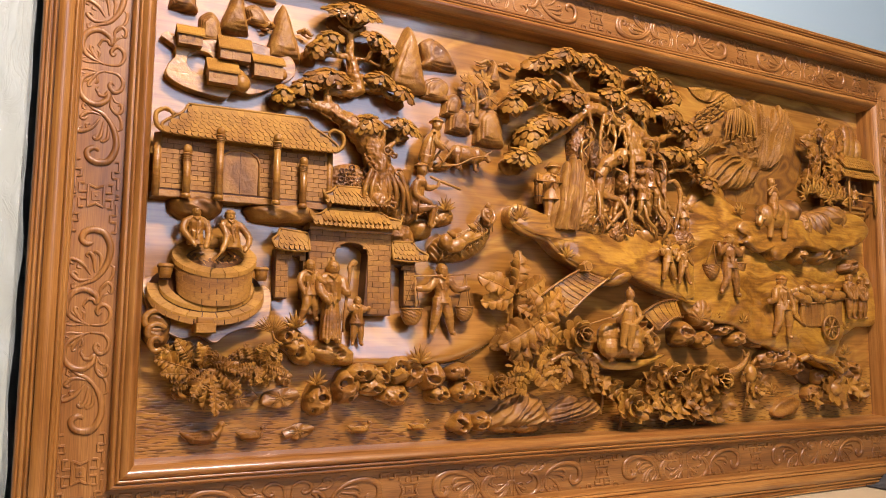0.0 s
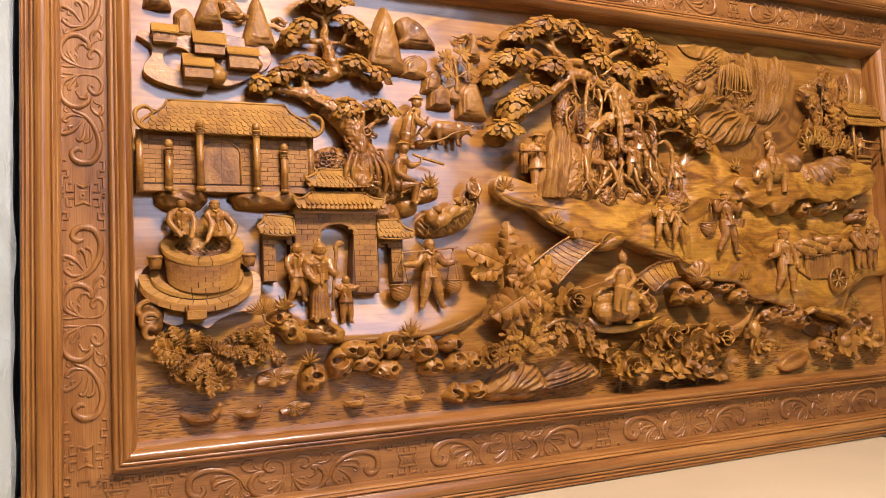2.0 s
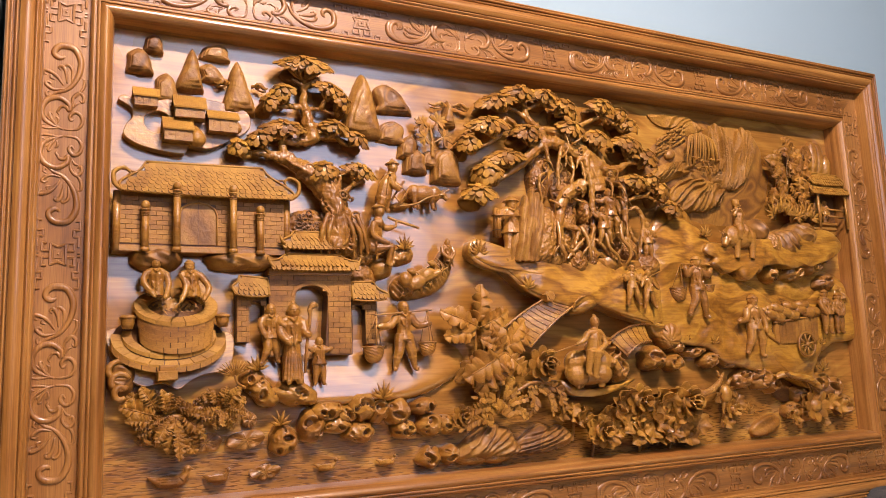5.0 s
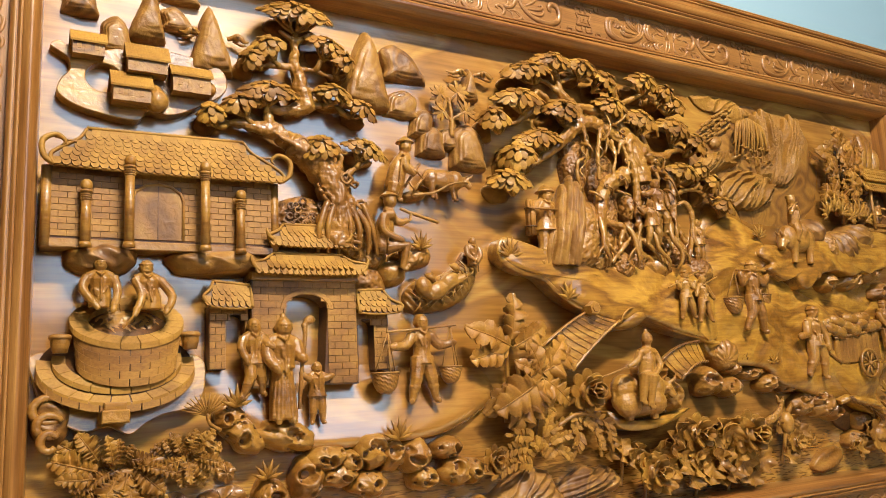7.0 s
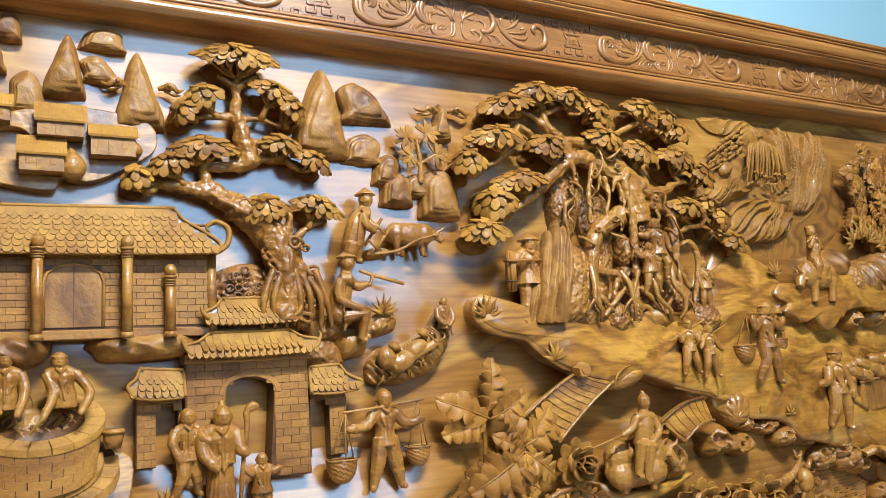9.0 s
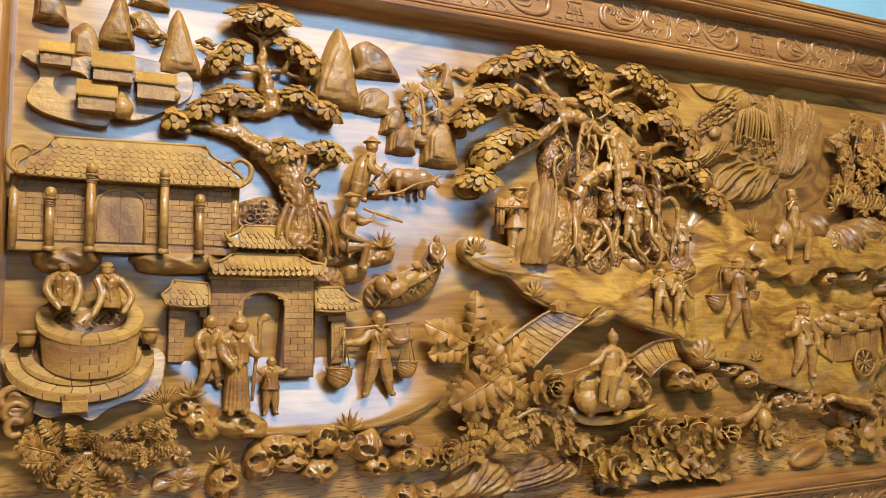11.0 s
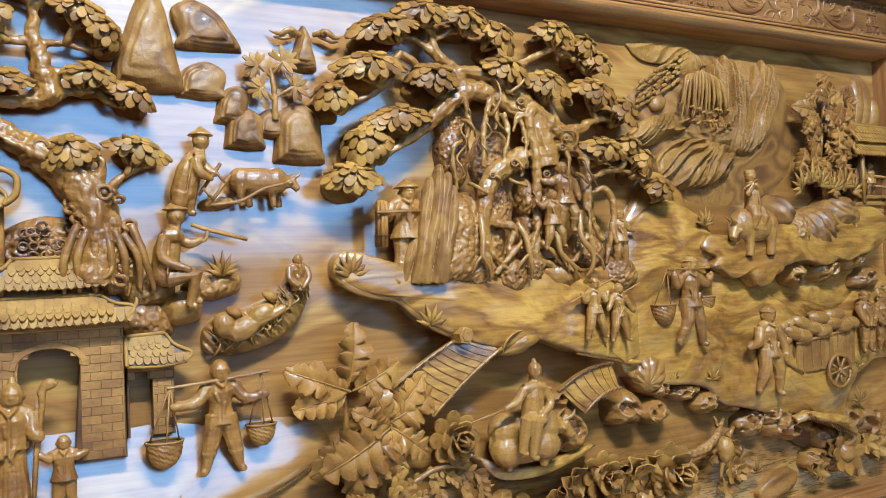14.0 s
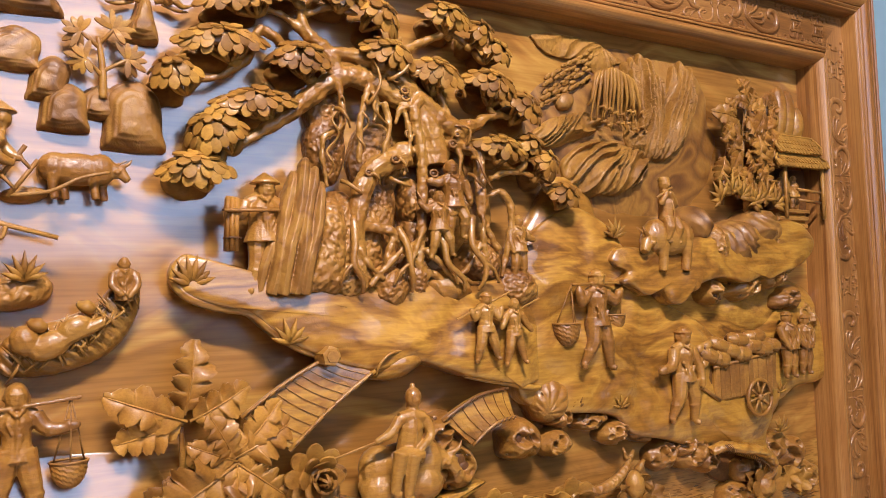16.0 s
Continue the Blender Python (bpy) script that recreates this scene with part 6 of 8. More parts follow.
fused(solo("carved_cliff", drape, HILL, "draped ribbed carved rock face below the banyan", "carved rock"), 1.2, 1, 2)
s = Shape().dome(spline([(1056, 1384), (1072, 1430), (1084, 1490), (1098, 1508), (1116, 1498), (1120, 1450), (1112, 1386), (1084, 1380)][::-1], 9), 30, 66, 3.0, 2.0, 0.03, 77, (1092, 1436), rings=40, extra=pebbled(11, 3.2, 7))
solo("carved_slab", s, PEBBLE, "upright carved rock slab with a pecked face", "carved rock")
stone_n = 0
for x, z, rx, rz, d, cover in ((1120, 1452, 28, 70, 56, 1), (1126, 1404, 46, 38, 58, 1), (1186, 1388, 32, 34, 62, 1), (1228, 1402, 24, 40, 54, 1), (1278, 1386, 46, 28, 58, 2), (1338, 1424, 38, 34, 52, 1), (1396, 1384, 42, 32, 60, 1),
                               (1160, 1450, 30, 50, 40, 1), (1245, 1460, 32, 44, 38, 1), (1228, 1508, 18, 34, 44, 1), (1106, 1575, 27, 48, 34, 1), (1110, 1620, 28, 36, 26, 1), (1180, 1560, 40, 54, 24, 1), (1290, 1540, 38, 54, 26, 1), (1180, 1502, 28, 62, 30, 1), (1290, 1480, 34, 50, 32, 0), (1340, 1500, 30, 46, 24, 0)):
    stone_n += 1
    flutes = lambda px, pz, f: 4.0 * (1 - abs(math.sin((px + 0.7 * pz) * 0.13 + noise.noise(Vector((px * 0.03, pz * 0.03, stone_n)))))) * min(1.0, (1 - f) * 5)
    s = Shape().dome(oval(x, z, rx, rz, 90 if cover else 40, 0, 0.1, stone_n), 14, d, 2.2, 1.2, 0.05, stone_n + 200, rings=32 if cover else 14, extra=(None, pebbled(4.6 + 0.6 * (stone_n % 3), 2.2, stone_n), flutes)[cover])
    solo("carved_stone", s, PEBBLE if cover == 1 else CARVED, ("smooth carved stone among the roots", "pebbly textured carved stone among the roots", "fluted carved stone among the roots")[cover], "carved stone", "stones under the banyan")

figure("plain carved woodcutter figure in a pointed hat", 1014, 1386, 146, 34, hat="cone", arms=(((-0.2, 0.66, 0.04), (-0.3, 0.7, 0.05)), ((0.22, 0.6, 0.03), (0.1, 0.48, 0.1))), legs=(((-0.06, 0.27, 0.02), (-0.12, 0.02, 0.04)), ((0.07, 0.27, 0.0), (0.05, 0.03, 0.0))), head=(0.02, 0.88))
fw = thing("carved_firewood", "tied bundle of carved firewood sticks on a carrying pole", "carved firewood", W(972, 1436, 30))
for k in range(7):
    a = k * 0.9
    x = 972 + 6.5 * math.cos(a) * (k > 0)
    part("stick", Shape().tube([(x - 1, 1436, 46 + 6 * math.sin(a) * (k > 0)), (x + 1, 1502 - (k % 3) * 2, 46 + 6 * math.sin(a) * (k > 0))], [3.3, 3.1], 7), FROND, fw)
for z in (1452, 1486):
    part("binding", Shape().tube([(972 + 10.5 * math.cos(a), z, 46 + 10 * math.sin(a)) for a in np.linspace(0, 2 * math.pi, 15)], [1.3] * 15, 5), JOINT_SHADE, fw)
part("pole", Shape().tube([(960, 1484, 58), (1035, 1487, 50)], [2.0, 2.0], 6), PIECE, fw)
figure("plain carved child figure standing on the roots", 1278, 1448, 116, 58, arms=(((-0.2, 0.72, 0.0), (-0.32, 0.74, -0.02)), ((0.2, 0.66, 0.0), (0.24, 0.5, 0.02))), legs=(((-0.06, 0.27, 0.02), (-0.06, 0.06, 0.0)), ((0.12, 0.3, 0.08), (0.12, 0.08, 0.0))), head=(-0.03, 0.91))
figure("plain carved child figure climbing over the roots", 1252, 1424, 96, 62, arms=(((-0.2, 0.72, 0.02), (-0.3, 0.8, 0.0)), ((0.2, 0.66, 0.03), (0.32, 0.72, 0.0))), legs=(((-0.09, 0.28, 0.04), (-0.14, 0.05, 0.0)), ((0.14, 0.3, 0.06), (0.2, 0.08, 0.0))))
figure("small plain carved figure standing by a hanging root", 1396, 1396, 96, 46, arms=(((-0.16, 0.6, 0.02), (-0.12, 0.42, 0.06)), ((0.18, 0.66, 0.02), (0.3, 0.62, 0.02))))

# ---- middle and right: plateau, bridges, hills ----


def ground(name, label, points, edge, top, centre, material=None, amp=2.5, freq=0.02, seed=0, power=2.6, rings=14, extra=None, steps=6):
    s = Shape().dome(spline(points, steps), edge, top, power, amp, freq, seed, centre, extra, rings)
    return solo(name, s, material or EARTH, label, "carved ground")


plateau = ground("carved_plateau", "broad smooth carved plateau with an overhanging lip", [(905, 1408), (916, 1430), (950, 1424), (985, 1392), (1080, 1388), (1200, 1392), (1330, 1396), (1430, 1400), (1500, 1375), (1490, 1270), (1400, 1240), (1374, 1246), (1300, 1262), (1270, 1273), (1210, 1290), (1160, 1280), (1120, 1288), (1085, 1303), (1050, 1318), (1022, 1338), (990, 1364), (950, 1372), (915, 1388)][::-1], 34, 50, (1250, 1335), seed=1, power=4.0, amp=5.0, freq=0.014, rings=20, extra=lambda px, pz, f: (1390 - pz) * 0.10 - max(0.0, px - 1385) * 0.4)
ground("carved_slope", "sweeping carved hillside with swirling grain", [(1395, 1410), (1440, 1470), (1520, 1510), (1600, 1470), (1640, 1390), (1720, 1350), (1800, 1310), (1900, 1230), (1990, 1185), (1965, 1140), (1952, 1100), (1945, 1070), (1905, 1068), (1862, 1092), (1818, 1104), (1780, 1108), (1737, 1114), (1690, 1128), (1655, 1136), (1615, 1146), (1585, 1176), (1540, 1186), (1497, 1190), (1440, 1200), (1400, 1230), (1385, 1320)][::-1], 24, 44, (1640, 1255), seed=2, power=3.0, amp=9.0, freq=0.013, rings=44, extra=lambda px, pz, f: 3.5 * math.sin(pz * 0.05 + 3 * noise.noise(Vector((px * 0.006, pz * 0.01, 3)))) + 2.2 * abs(math.sin(pz * 0.07 + px * 0.03 + 3.2 * noise.noise(Vector((px * 0.009, pz * 0.009, 8))))) + max(0, (1250 - pz) * 0.04), steps=9)
ground("carved_knoll", "round carved hill face with ringed grain", [(1400, 1420), (1440, 1395), (1520, 1370), (1600, 1400), (1590, 1470), (1560, 1540), (1500, 1560), (1450, 1500)], 3, 26, (1510, 1455), seed=3, amp=2.5)
ground("carved_cliff_ledge", "ragged carved ledge under the buffalo rider", [(1570, 1428), (1590, 1446), (1630, 1440), (1700, 1444), (1760, 1462), (1830, 1470), (1950, 1490), (2040, 1500), (2092, 1470), (2086, 1440), (2036, 1412), (1984, 1400), (1949, 1389), (1925, 1394), (1880, 1384), (1823, 1394), (1763, 1384), (1747, 1372), (1728, 1382), (1720, 1356), (1702, 1350), (1685, 1356), (1672, 1376), (1636, 1367), (1610, 1382), (1584, 1389), (1598, 1405), (1577, 1416)][::-1], 46, 60, (1780, 1432), seed=4, power=4.0, amp=7.0, freq=0.02, rings=18, extra=lambda px, pz, f: (1470 - pz) * 0.12)
ground("carved_cart_ledge", "carved ledge carrying the loaded cart", [(1800, 1190), (1860, 1240), (1950, 1300), (2040, 1340), (2100, 1350), (2146, 1312), (2168, 1240), (2160, 1205), (2130, 1188), (2060, 1184), (2000, 1160), (1900, 1165)][::-1], 14, 30, (2000, 1240), seed=5, power=3.0)
ground("carved_slope", "smooth carved hillside behind the cart", [(1690, 1360), (1780, 1390), (1900, 1400), (2060, 1390), (2150, 1350), (2160, 1250), (2000, 1240), (1850, 1250), (1720, 1310)][::-1], 3, 18, (1920, 1320), seed=6, amp=9.0, freq=0.014, rings=20, extra=lambda px, pz, f: 2.5 * math.sin((pz + px * 0.3) * 0.09))
ground("carved_slope", "hazy carved upper hillside", [(1430, 1640), (1500, 1740), (1600, 1800), (1750, 1790), (1850, 1780), (1900, 1700), (1880, 1560), (1760, 1500), (1600, 1500), (1480, 1560)][::-1], -2.5, 13, (1660, 1650), material=HILL, seed=7, amp=3.0, freq=0.02, rings=20, power=1.3)

# rolled lips along the edges of the plateau and the ledge
lip = spline([(1096, 1299, 44), (1060, 1313, 43), (1026, 1336, 41), (994, 1362, 38), (952, 1371, 37), (918, 1386, 36), (906, 1406, 35), (918, 1428, 33), (948, 1422, 33)], 6, False)
part("lip", Shape().tube([(x + 1.5 * noise.noise(Vector((x * 0.04, z * 0.04, 3))), z, d) for x, z, d in lip], [3.5, 5.5, 6.5, 6.0, 6.5, 6.5, 6.0, 5.0, 2.5], 10, 0.8), EARTH, plateau, "thick rolled lip")
lip = spline([(1294, 1263, 48), (1330, 1256, 48), (1366, 1249, 48), (1400, 1240, 46), (1432, 1236, 42)], 6, False)
part("lip", Shape().tube(lip, [2.5, 4.5, 5.0, 4.5, 2.5], 10, 0.8), EARTH, plateau, "thick rolled lip")

# rock fields along the lower edge of the slope, with eroded holes


def holed_rock(x, z, rx, rz, d, seed, turn=0.0, holes=4, label="eroded carved rock with deep round holes"):
    """A bulging rock worn through by rounded holes with rolled rims."""
    t = thing("carved_rock", label, "carved rock", W(x, z, 4), "eroded rocks")
    rnd = random.Random(seed)
    pits = []
    for k in range(holes):
        a, q = seed * 1.3 + k * 2.4 + rnd.uniform(-0.5, 0.5), (0.28, 0.62, 0.7, 0.56, 0.74, 0.66)[k % 6] * rnd.uniform(0.85, 1.1)
        pits.append((x + rx * q * math.cos(a), z + rz * q * math.sin(a), min(rx, rz) * (0.46, 0.16, 0.27, 0.13, 0.22, 0.1)[k % 6] * rnd.uniform(0.85, 1.15), rnd.uniform(0.5, 0.95), rnd.uniform(0, 3)))

    def worn(px, pz, f):
        low = 0.0
        for hx, hz, r, el, tn in pits:
            ux, uz = (px - hx) * math.cos(tn) + (pz - hz) * math.sin(tn), (pz - hz) * math.cos(tn) - (px - hx) * math.sin(tn)
            t_ = math.hypot(ux, uz / el) / r
            low += -min(16, r * 1.5) * max(0.0, 1 - t_ ** 3) if t_ < 1 else 2.6 * max(0.0, 1 - abs(t_ - 1.2) * 3)
        return max(low, -d + 6)
    s = Shape().dome(oval(x, z, rx, rz, 48, turn, 0.24, seed), 8, d, 2.1, 4.4, 0.055, seed, rings=20, extra=worn)
    part("body", s, CARVED, t)
    for hx, hz, r, el, tn in pits:
        q = min(0.95, math.hypot((hx - x) / rx, (hz - z) / rz))
        floor_d = max(5.0, 8 + (d - 8) * (1 - q ** 1.9) ** (1 / 1.9) - min(16, r * 1.5))
        # a dark ball on the pit floor deepens its shade by colour
        part("hole", Shape().ball((hx, hz, floor_d), (r * 0.62, r * 0.62 * el, 2.0), 10, tn), JOINT_SHADE, t, "dark ball painting the shade in a hole")
    return t


for n, (x, z, rx, rz, d) in enumerate(((1404, 1158, 37, 31, 52), (1468, 1146, 32, 22, 46), (1545, 1172, 36, 15, 36), (1612, 1158, 40, 14, 38), (1660, 1140, 34, 15, 36), (1700, 1100, 36, 26, 34), (1770, 1095, 44, 28, 44), (1800, 1080, 26, 22, 46), (1900, 1050, 34, 26, 42), (1870, 1010, 30, 24, 40), (1935, 1000, 34, 24, 36), (1985, 1078, 50, 26, 30), (1818, 1368, 28, 27, 64), (1760, 1384, 19, 18, 64), (1905, 1378, 52, 28, 58), (2040, 1352, 44, 26, 46), (2098, 1306, 36, 42, 34), (1990, 1396, 40, 24, 56), (1480, 1186, 26, 20, 44), (1590, 1150, 30, 20, 42), (1745, 1112, 30, 22, 44), (2040, 1060, 46, 30, 30), (2080, 1010, 40, 30, 26))):
    holed_rock(x, z, rx, rz, d, n + 300, 0.1, 7 + n % 3)
for x, z, r, d, b in ((1590, 1190, 26, 40, 5), (1700, 1140, 26, 40, 6), (1450, 1210, 34, 38, 6), (1500, 1200, 22, 38, 5), (1040, 1322, 34, 50, 6), (1290, 1276, 26, 50, 5), (1362, 1250, 24, 50, 4), (925, 1396, 38, 40, 8), (1848, 1392, 24, 50, 7), (1586, 1462, 34, 46, 7), (2010, 1400, 30, 46, 6), (1985, 1110, 34, 36, 6), (2060, 980, 34, 20, 6), (1990, 1180, 26, 36, 5)):
    grass(x, z, r, d, b)
s = Shape().dome(oval(1456, 1214, 36, 34, 90, 0.2, 0.08, 11), 20, 48, 2.2, 1.0, 0.05, 11, rings=26, extra=lambda px, pz, f: 3.4 * abs(math.sin(7 * math.atan2(pz - 1196, px - 1440))) * min(1.0, f * 2) - 2.0 * (f > 0.86))
solo("carved_fern", s, CARVED, "low rounded carved fern fan by the small bridge", "carved plant")


# the two bridges


def bridge(label, a0, a1, b0, b1, d0, d1, steps, rise, rail_r):
    """An arched footbridge: a is its upper edge, b its lower edge, each from near end to far end."""
    t = thing("carved_bridge", label, "carved bridge", W(*a0, d0))
    deck = Shape()
    n = 14
    def at(p, q, u):
        near = 9 if p is b0 else 0
        return (p[0] + (q[0] - p[0]) * u, p[1] + (q[1] - p[1]) * u + rise * math.sin(math.pi * u), d0 + near + (d1 - d0) * u + rise * 0.3 * math.sin(math.pi * u))
    for k in range(n + 1):
        u = k / n
        A, B = at(a0, a1, u), at(b0, b1, u)
        deck.v += [W(*A), W(*B), W(B[0], B[1], B[2] - 9), W(A[0], A[1], A[2] - 9)]
    deck.f = [(k * 4 + i, k * 4 + (i + 1) % 4, k * 4 + 4 + (i + 1) % 4, k * 4 + 4 + i) for k in range(n) for i in range(4)] + [(0, 3, 2, 1), (n * 4, n * 4 + 1, n * 4 + 2, n * 4 + 3)]
    part("deck", deck, EARTH, t, "arched plank deck", smooth=False)
    for k in range(steps):
        u = (k + 0.5) / steps
        A, B = at(a0, a1, u), at(b0, b1, u)
        m = ((A[0] + B[0]) / 2 - 2, (A[1] + B[1]) / 2 - 2, (A[2] + B[2]) / 2)
        part("tread", Shape().tube(spline([(A[0], A[1], A[2] + 1.2), (m[0], m[1], m[2] + 1.2), (B[0], B[1], B[2] + 1.2)], 4, False), [0.6] * 3, 6), CARVED, t)
    for p, q in ((a0, a1), (b0, b1)):
        line = [at(p, q, u) for u in np.linspace(-0.02, 1.02, 12)]
        rail = part("rail", Shape().tube([(x, z, d + 3) for x, z, d in line], [rail_r] * 12, 8), CARVED, t)
        for k in range(9):
            x, z, d = at(p, q, (k + 0.5) / 9)
            part("rail_notch", Shape().tube([(x - 3, z - 3, d + 6), (x + 3, z + 3, d + 6)], [0.8, 0.8], 5), JOINT_SHADE, rail)
    return t


bridge("long carved footbridge with curved treads", (1090, 1302), (984, 1238), (1150, 1280), (1040, 1194), 46, 38, 10, 5, 2.7)
bridge("short carved arched bridge with plank lines", (1366, 1240), (1262, 1206), (1374, 1200), (1302, 1168), 44, 42, 6, 10, 2.4)
post = thing("carved_post", "stubby square carved bridge post", "carved post", W(1092, 1298, 50))
part("post", Shape().tube([(1086, 1304, 40), (1090, 1304, 64), (1090, 1304, 66)], [13.5, 13.5, 11], 6), CARVED, post, smooth=False)
part("post_top", Shape().tube([(1090, 1304, 65), (1090, 1304, 67.5)], [8.5, 8], 6), PIECE, post, smooth=False)
s = Shape().dome(oval(1196, 1288, 44, 20, 30, 0.3, 0.12, 2), 34, 60, 2, 1.5, 0.05)
solo("carved_rock", s, EARTH, "smooth shell-shaped carved bank stone", "carved rock")
s = Shape().tube(spline([(1196, 1306, 58), (1172, 1302, 63), (1157, 1290, 63), (1153, 1274, 58)], 4, False), [0.8, 1.8, 2.0, 0.8], 8)
solo("carved_scroll", s, CARVED, "curled carved scroll beside the bridge end", "carved scroll")

# pair with carrying poles, carrier, buffalo riders
figure("plain carved figure with a tool over the shoulder", 1318, 1282, 98, 70, wide=1.15, hat="cap", arms=(((-0.2, 0.64, 0.04), (-0.28, 0.74, 0.06)), ((0.2, 0.64, 0.04), (0.24, 0.76, 0.06))), legs=(((-0.1, 0.27, 0.03), (-0.16, 0.03, 0.0)), ((0.12, 0.27, 0.03), (0.2, 0.05, 0.0))), extra=(((-0.52, 0.62, 0.06), (0.4, 0.98, 0.04), 0.018),))
figure("plain carved figure walking with a pole behind", 1366, 1276, 94, 70, wide=1.12, arms=(((-0.2, 0.66, 0.04), (-0.26, 0.56, 0.06)), ((0.22, 0.62, 0.0), (0.32, 0.5, 0.02))), legs=(((-0.1, 0.27, 0.03), (-0.15, 0.02, 0.0)), ((0.12, 0.27, 0.0), (0.2, 0.03, 0.0))), extra=(((-0.12, 0.75, 0.05), (0.48, 0.98, 0.02), 0.018),))
figure("plain carved carrier figure in a cap on the hillside", 1540, 1258, 152, 50, wide=1.15, hat="cap", arms=(((-0.22, 0.68, 0.03), (-0.26, 0.8, 0.04)), ((0.22, 0.68, 0.03), (0.32, 0.78, 0.02))), legs=(((-0.08, 0.26, 0.03), (-0.2, 0.04, 0.0)), ((0.1, 0.26, 0.03), (0.16, 0.0, 0.0))), extra=(((-0.36, 0.85, 0.05), (0.4, 0.86, 0.02), 0.016),))
basket(1481, 1318, 23, 46, (1492, 1386, 48))
basket(1588, 1330, 18, 38, (1600, 1388, 46))
buffalo(1205, 1098, 150, 84, 44, 1, "plain carved buffalo lying by the bridge with a rider", 0.02, True)
seated("plain carved rider figure seated sideways on a buffalo", 74, 124, (1196, 1246), (1192, 1208, 4), (1196, 1228), (1189, 1178),
       (((1175, 1220, 4), (1160, 1205, 10), (1142, 1196, 8)), ((1211, 1219, 4), (1217, 1196, 10), (1198, 1182, 18))), (((1182, 1175, 10), (1167, 1178, 20), (1160, 1130, 16)), ((1196, 1173, 12), (1184, 1175, 22), (1178, 1122, 16))), 0.0)
solo("carved_rein", Shape().tube([(1146, 1197, 84), (1062, 1170, 60)], [1.6, 1.4], 6), PIECE, "thin carved guiding rod in the rider's hand", "carved rod")
for n, (x, z, rx, rz, d) in enumerate(((1258, 1188, 40, 26, 48), (1286, 1138, 32, 36, 58), (1244, 1126, 34, 22, 50))):
    holed_rock(x, z, rx, rz, d, n + 400, 0.2, 7)
s = Shape().plate(spline([(1120, 1118), (1180, 1098), (1240, 1096), (1330, 1112), (1290, 1092), (1220, 1078), (1150, 1084)][::-1], 5), -2, 40, 2.0, (1098, 0.1))
solo("carved_ledge", s, EARTH, "thin ragged carved ledge under the buffalo", "carved ground")
buffalo(1684, 1406, 128, 84, 58, -1, "plain carved buffalo with a flute player riding", 0.12)
seated("plain carved rider figure playing a flute", 66, 112, (1680, 1549), (1684, 1518, 2), (1682, 1534), (1686, 1492),
       (((1672, 1530, 6), (1662, 1516, 12), (1672, 1533, 16)), ((1694, 1530, 4), (1698, 1514, 8), (1682, 1532, 14))), (((1680, 1490, 8), (1676, 1476, 16), (1672, 1456, 12)), ((1694, 1490, 6), (1698, 1474, 14), (1694, 1454, 10))), 0.095)
flute = solo("carved_flute", Shape().tube([(1646, 1524, 84), (1686, 1542, 80)], [1.8, 1.8], 7), PIECE, "thin carved flute held by a buffalo rider", "carved flute")
for n, (x, z, rx, rz, d, lab) in enumerate(((1786, 1486, 32, 36, 68, "smooth egg-shaped carved boulder"), (1822, 1450, 36, 44, 70, "pebbled carved boulder on the ledge"), (1886, 1452, 62, 48, 68, "fluted carved boulder on the ledge"), (1960, 1482, 54, 42, 64, "fluted carved boulder on the ledge"))):
    s = Shape().dome(oval(x, z, rx, rz, 64, 0.15, 0.12, n + 500), 10, d, 2.0, 1.5, 0.05, n + 510, rings=24, extra=pebbled(7, 4.0, 2) if n == 1 else combed(0.5, 22.0, 8.0, n) if n > 1 else combed(0.9, 26.0, 3.0, 8))
    solo("carved_boulder", s, PEBBLE if n == 1 else HILL, lab, "carved boulder", "ledge boulders")

# ox cart with sacks
cart = thing("carved_cart", "loaded two-wheeled carved cart with a shaft", "carved cart", W(1880, 1165, 30))
part("bed", Shape().plate([(1798, 1178), (1962, 1190), (1968, 1258), (1800, 1240)], 28, 50, 1.5), CARVED, cart, "planked side", smooth=False)
for k in range(13):
    x = 1802 + k * 12.4
    part("slat", Shape().block(x, x + 11.4, 1183 + k * 0.6, 1240 + k * 1.2, 50, 51.6 + 0.6 * (k % 2), 0.7), PIECE, cart, smooth=False)
part("side_rail", Shape().tube([(1796, 1240, 52), (1970, 1259, 52)], [3.2, 3.2], 7), PIECE, cart)
# a solid dark plate takes the place of the shaded opening
part("front", Shape().plate([(1750, 1212), (1797, 1178), (1800, 1242), (1752, 1262)], 20, 46, 1.0), JOINT_SHADE, cart, "dark plate painting the shade of the open front", smooth=False)
part("shaft", Shape().tube([(1738, 1220, 60), (1806, 1184, 54)], [3.2, 3.2], 8), PIECE, cart)
HUBX, HUBZ = 1903, 1181
wheel = part("wheel", Shape().tube([(HUBX + 31 * math.cos(a), HUBZ + 31 * math.sin(a), 60) for a in np.linspace(0, 2 * math.pi, 33)], [3.6] * 33, 8), CARVED, cart, "eight-spoked wheel")
part("hub", Shape().ball((HUBX, HUBZ, 61), (7, 7, 6)), PIECE, wheel)
for k in range(8):
    a = k * math.pi / 4 + 0.2
    part("spoke", Shape().tube([(HUBX + 5 * math.cos(a), HUBZ + 5 * math.sin(a), 60), (HUBX + 29 * math.cos(a), HUBZ + 29 * math.sin(a), 60)], [2.6, 2.2], 6), PIECE, wheel)
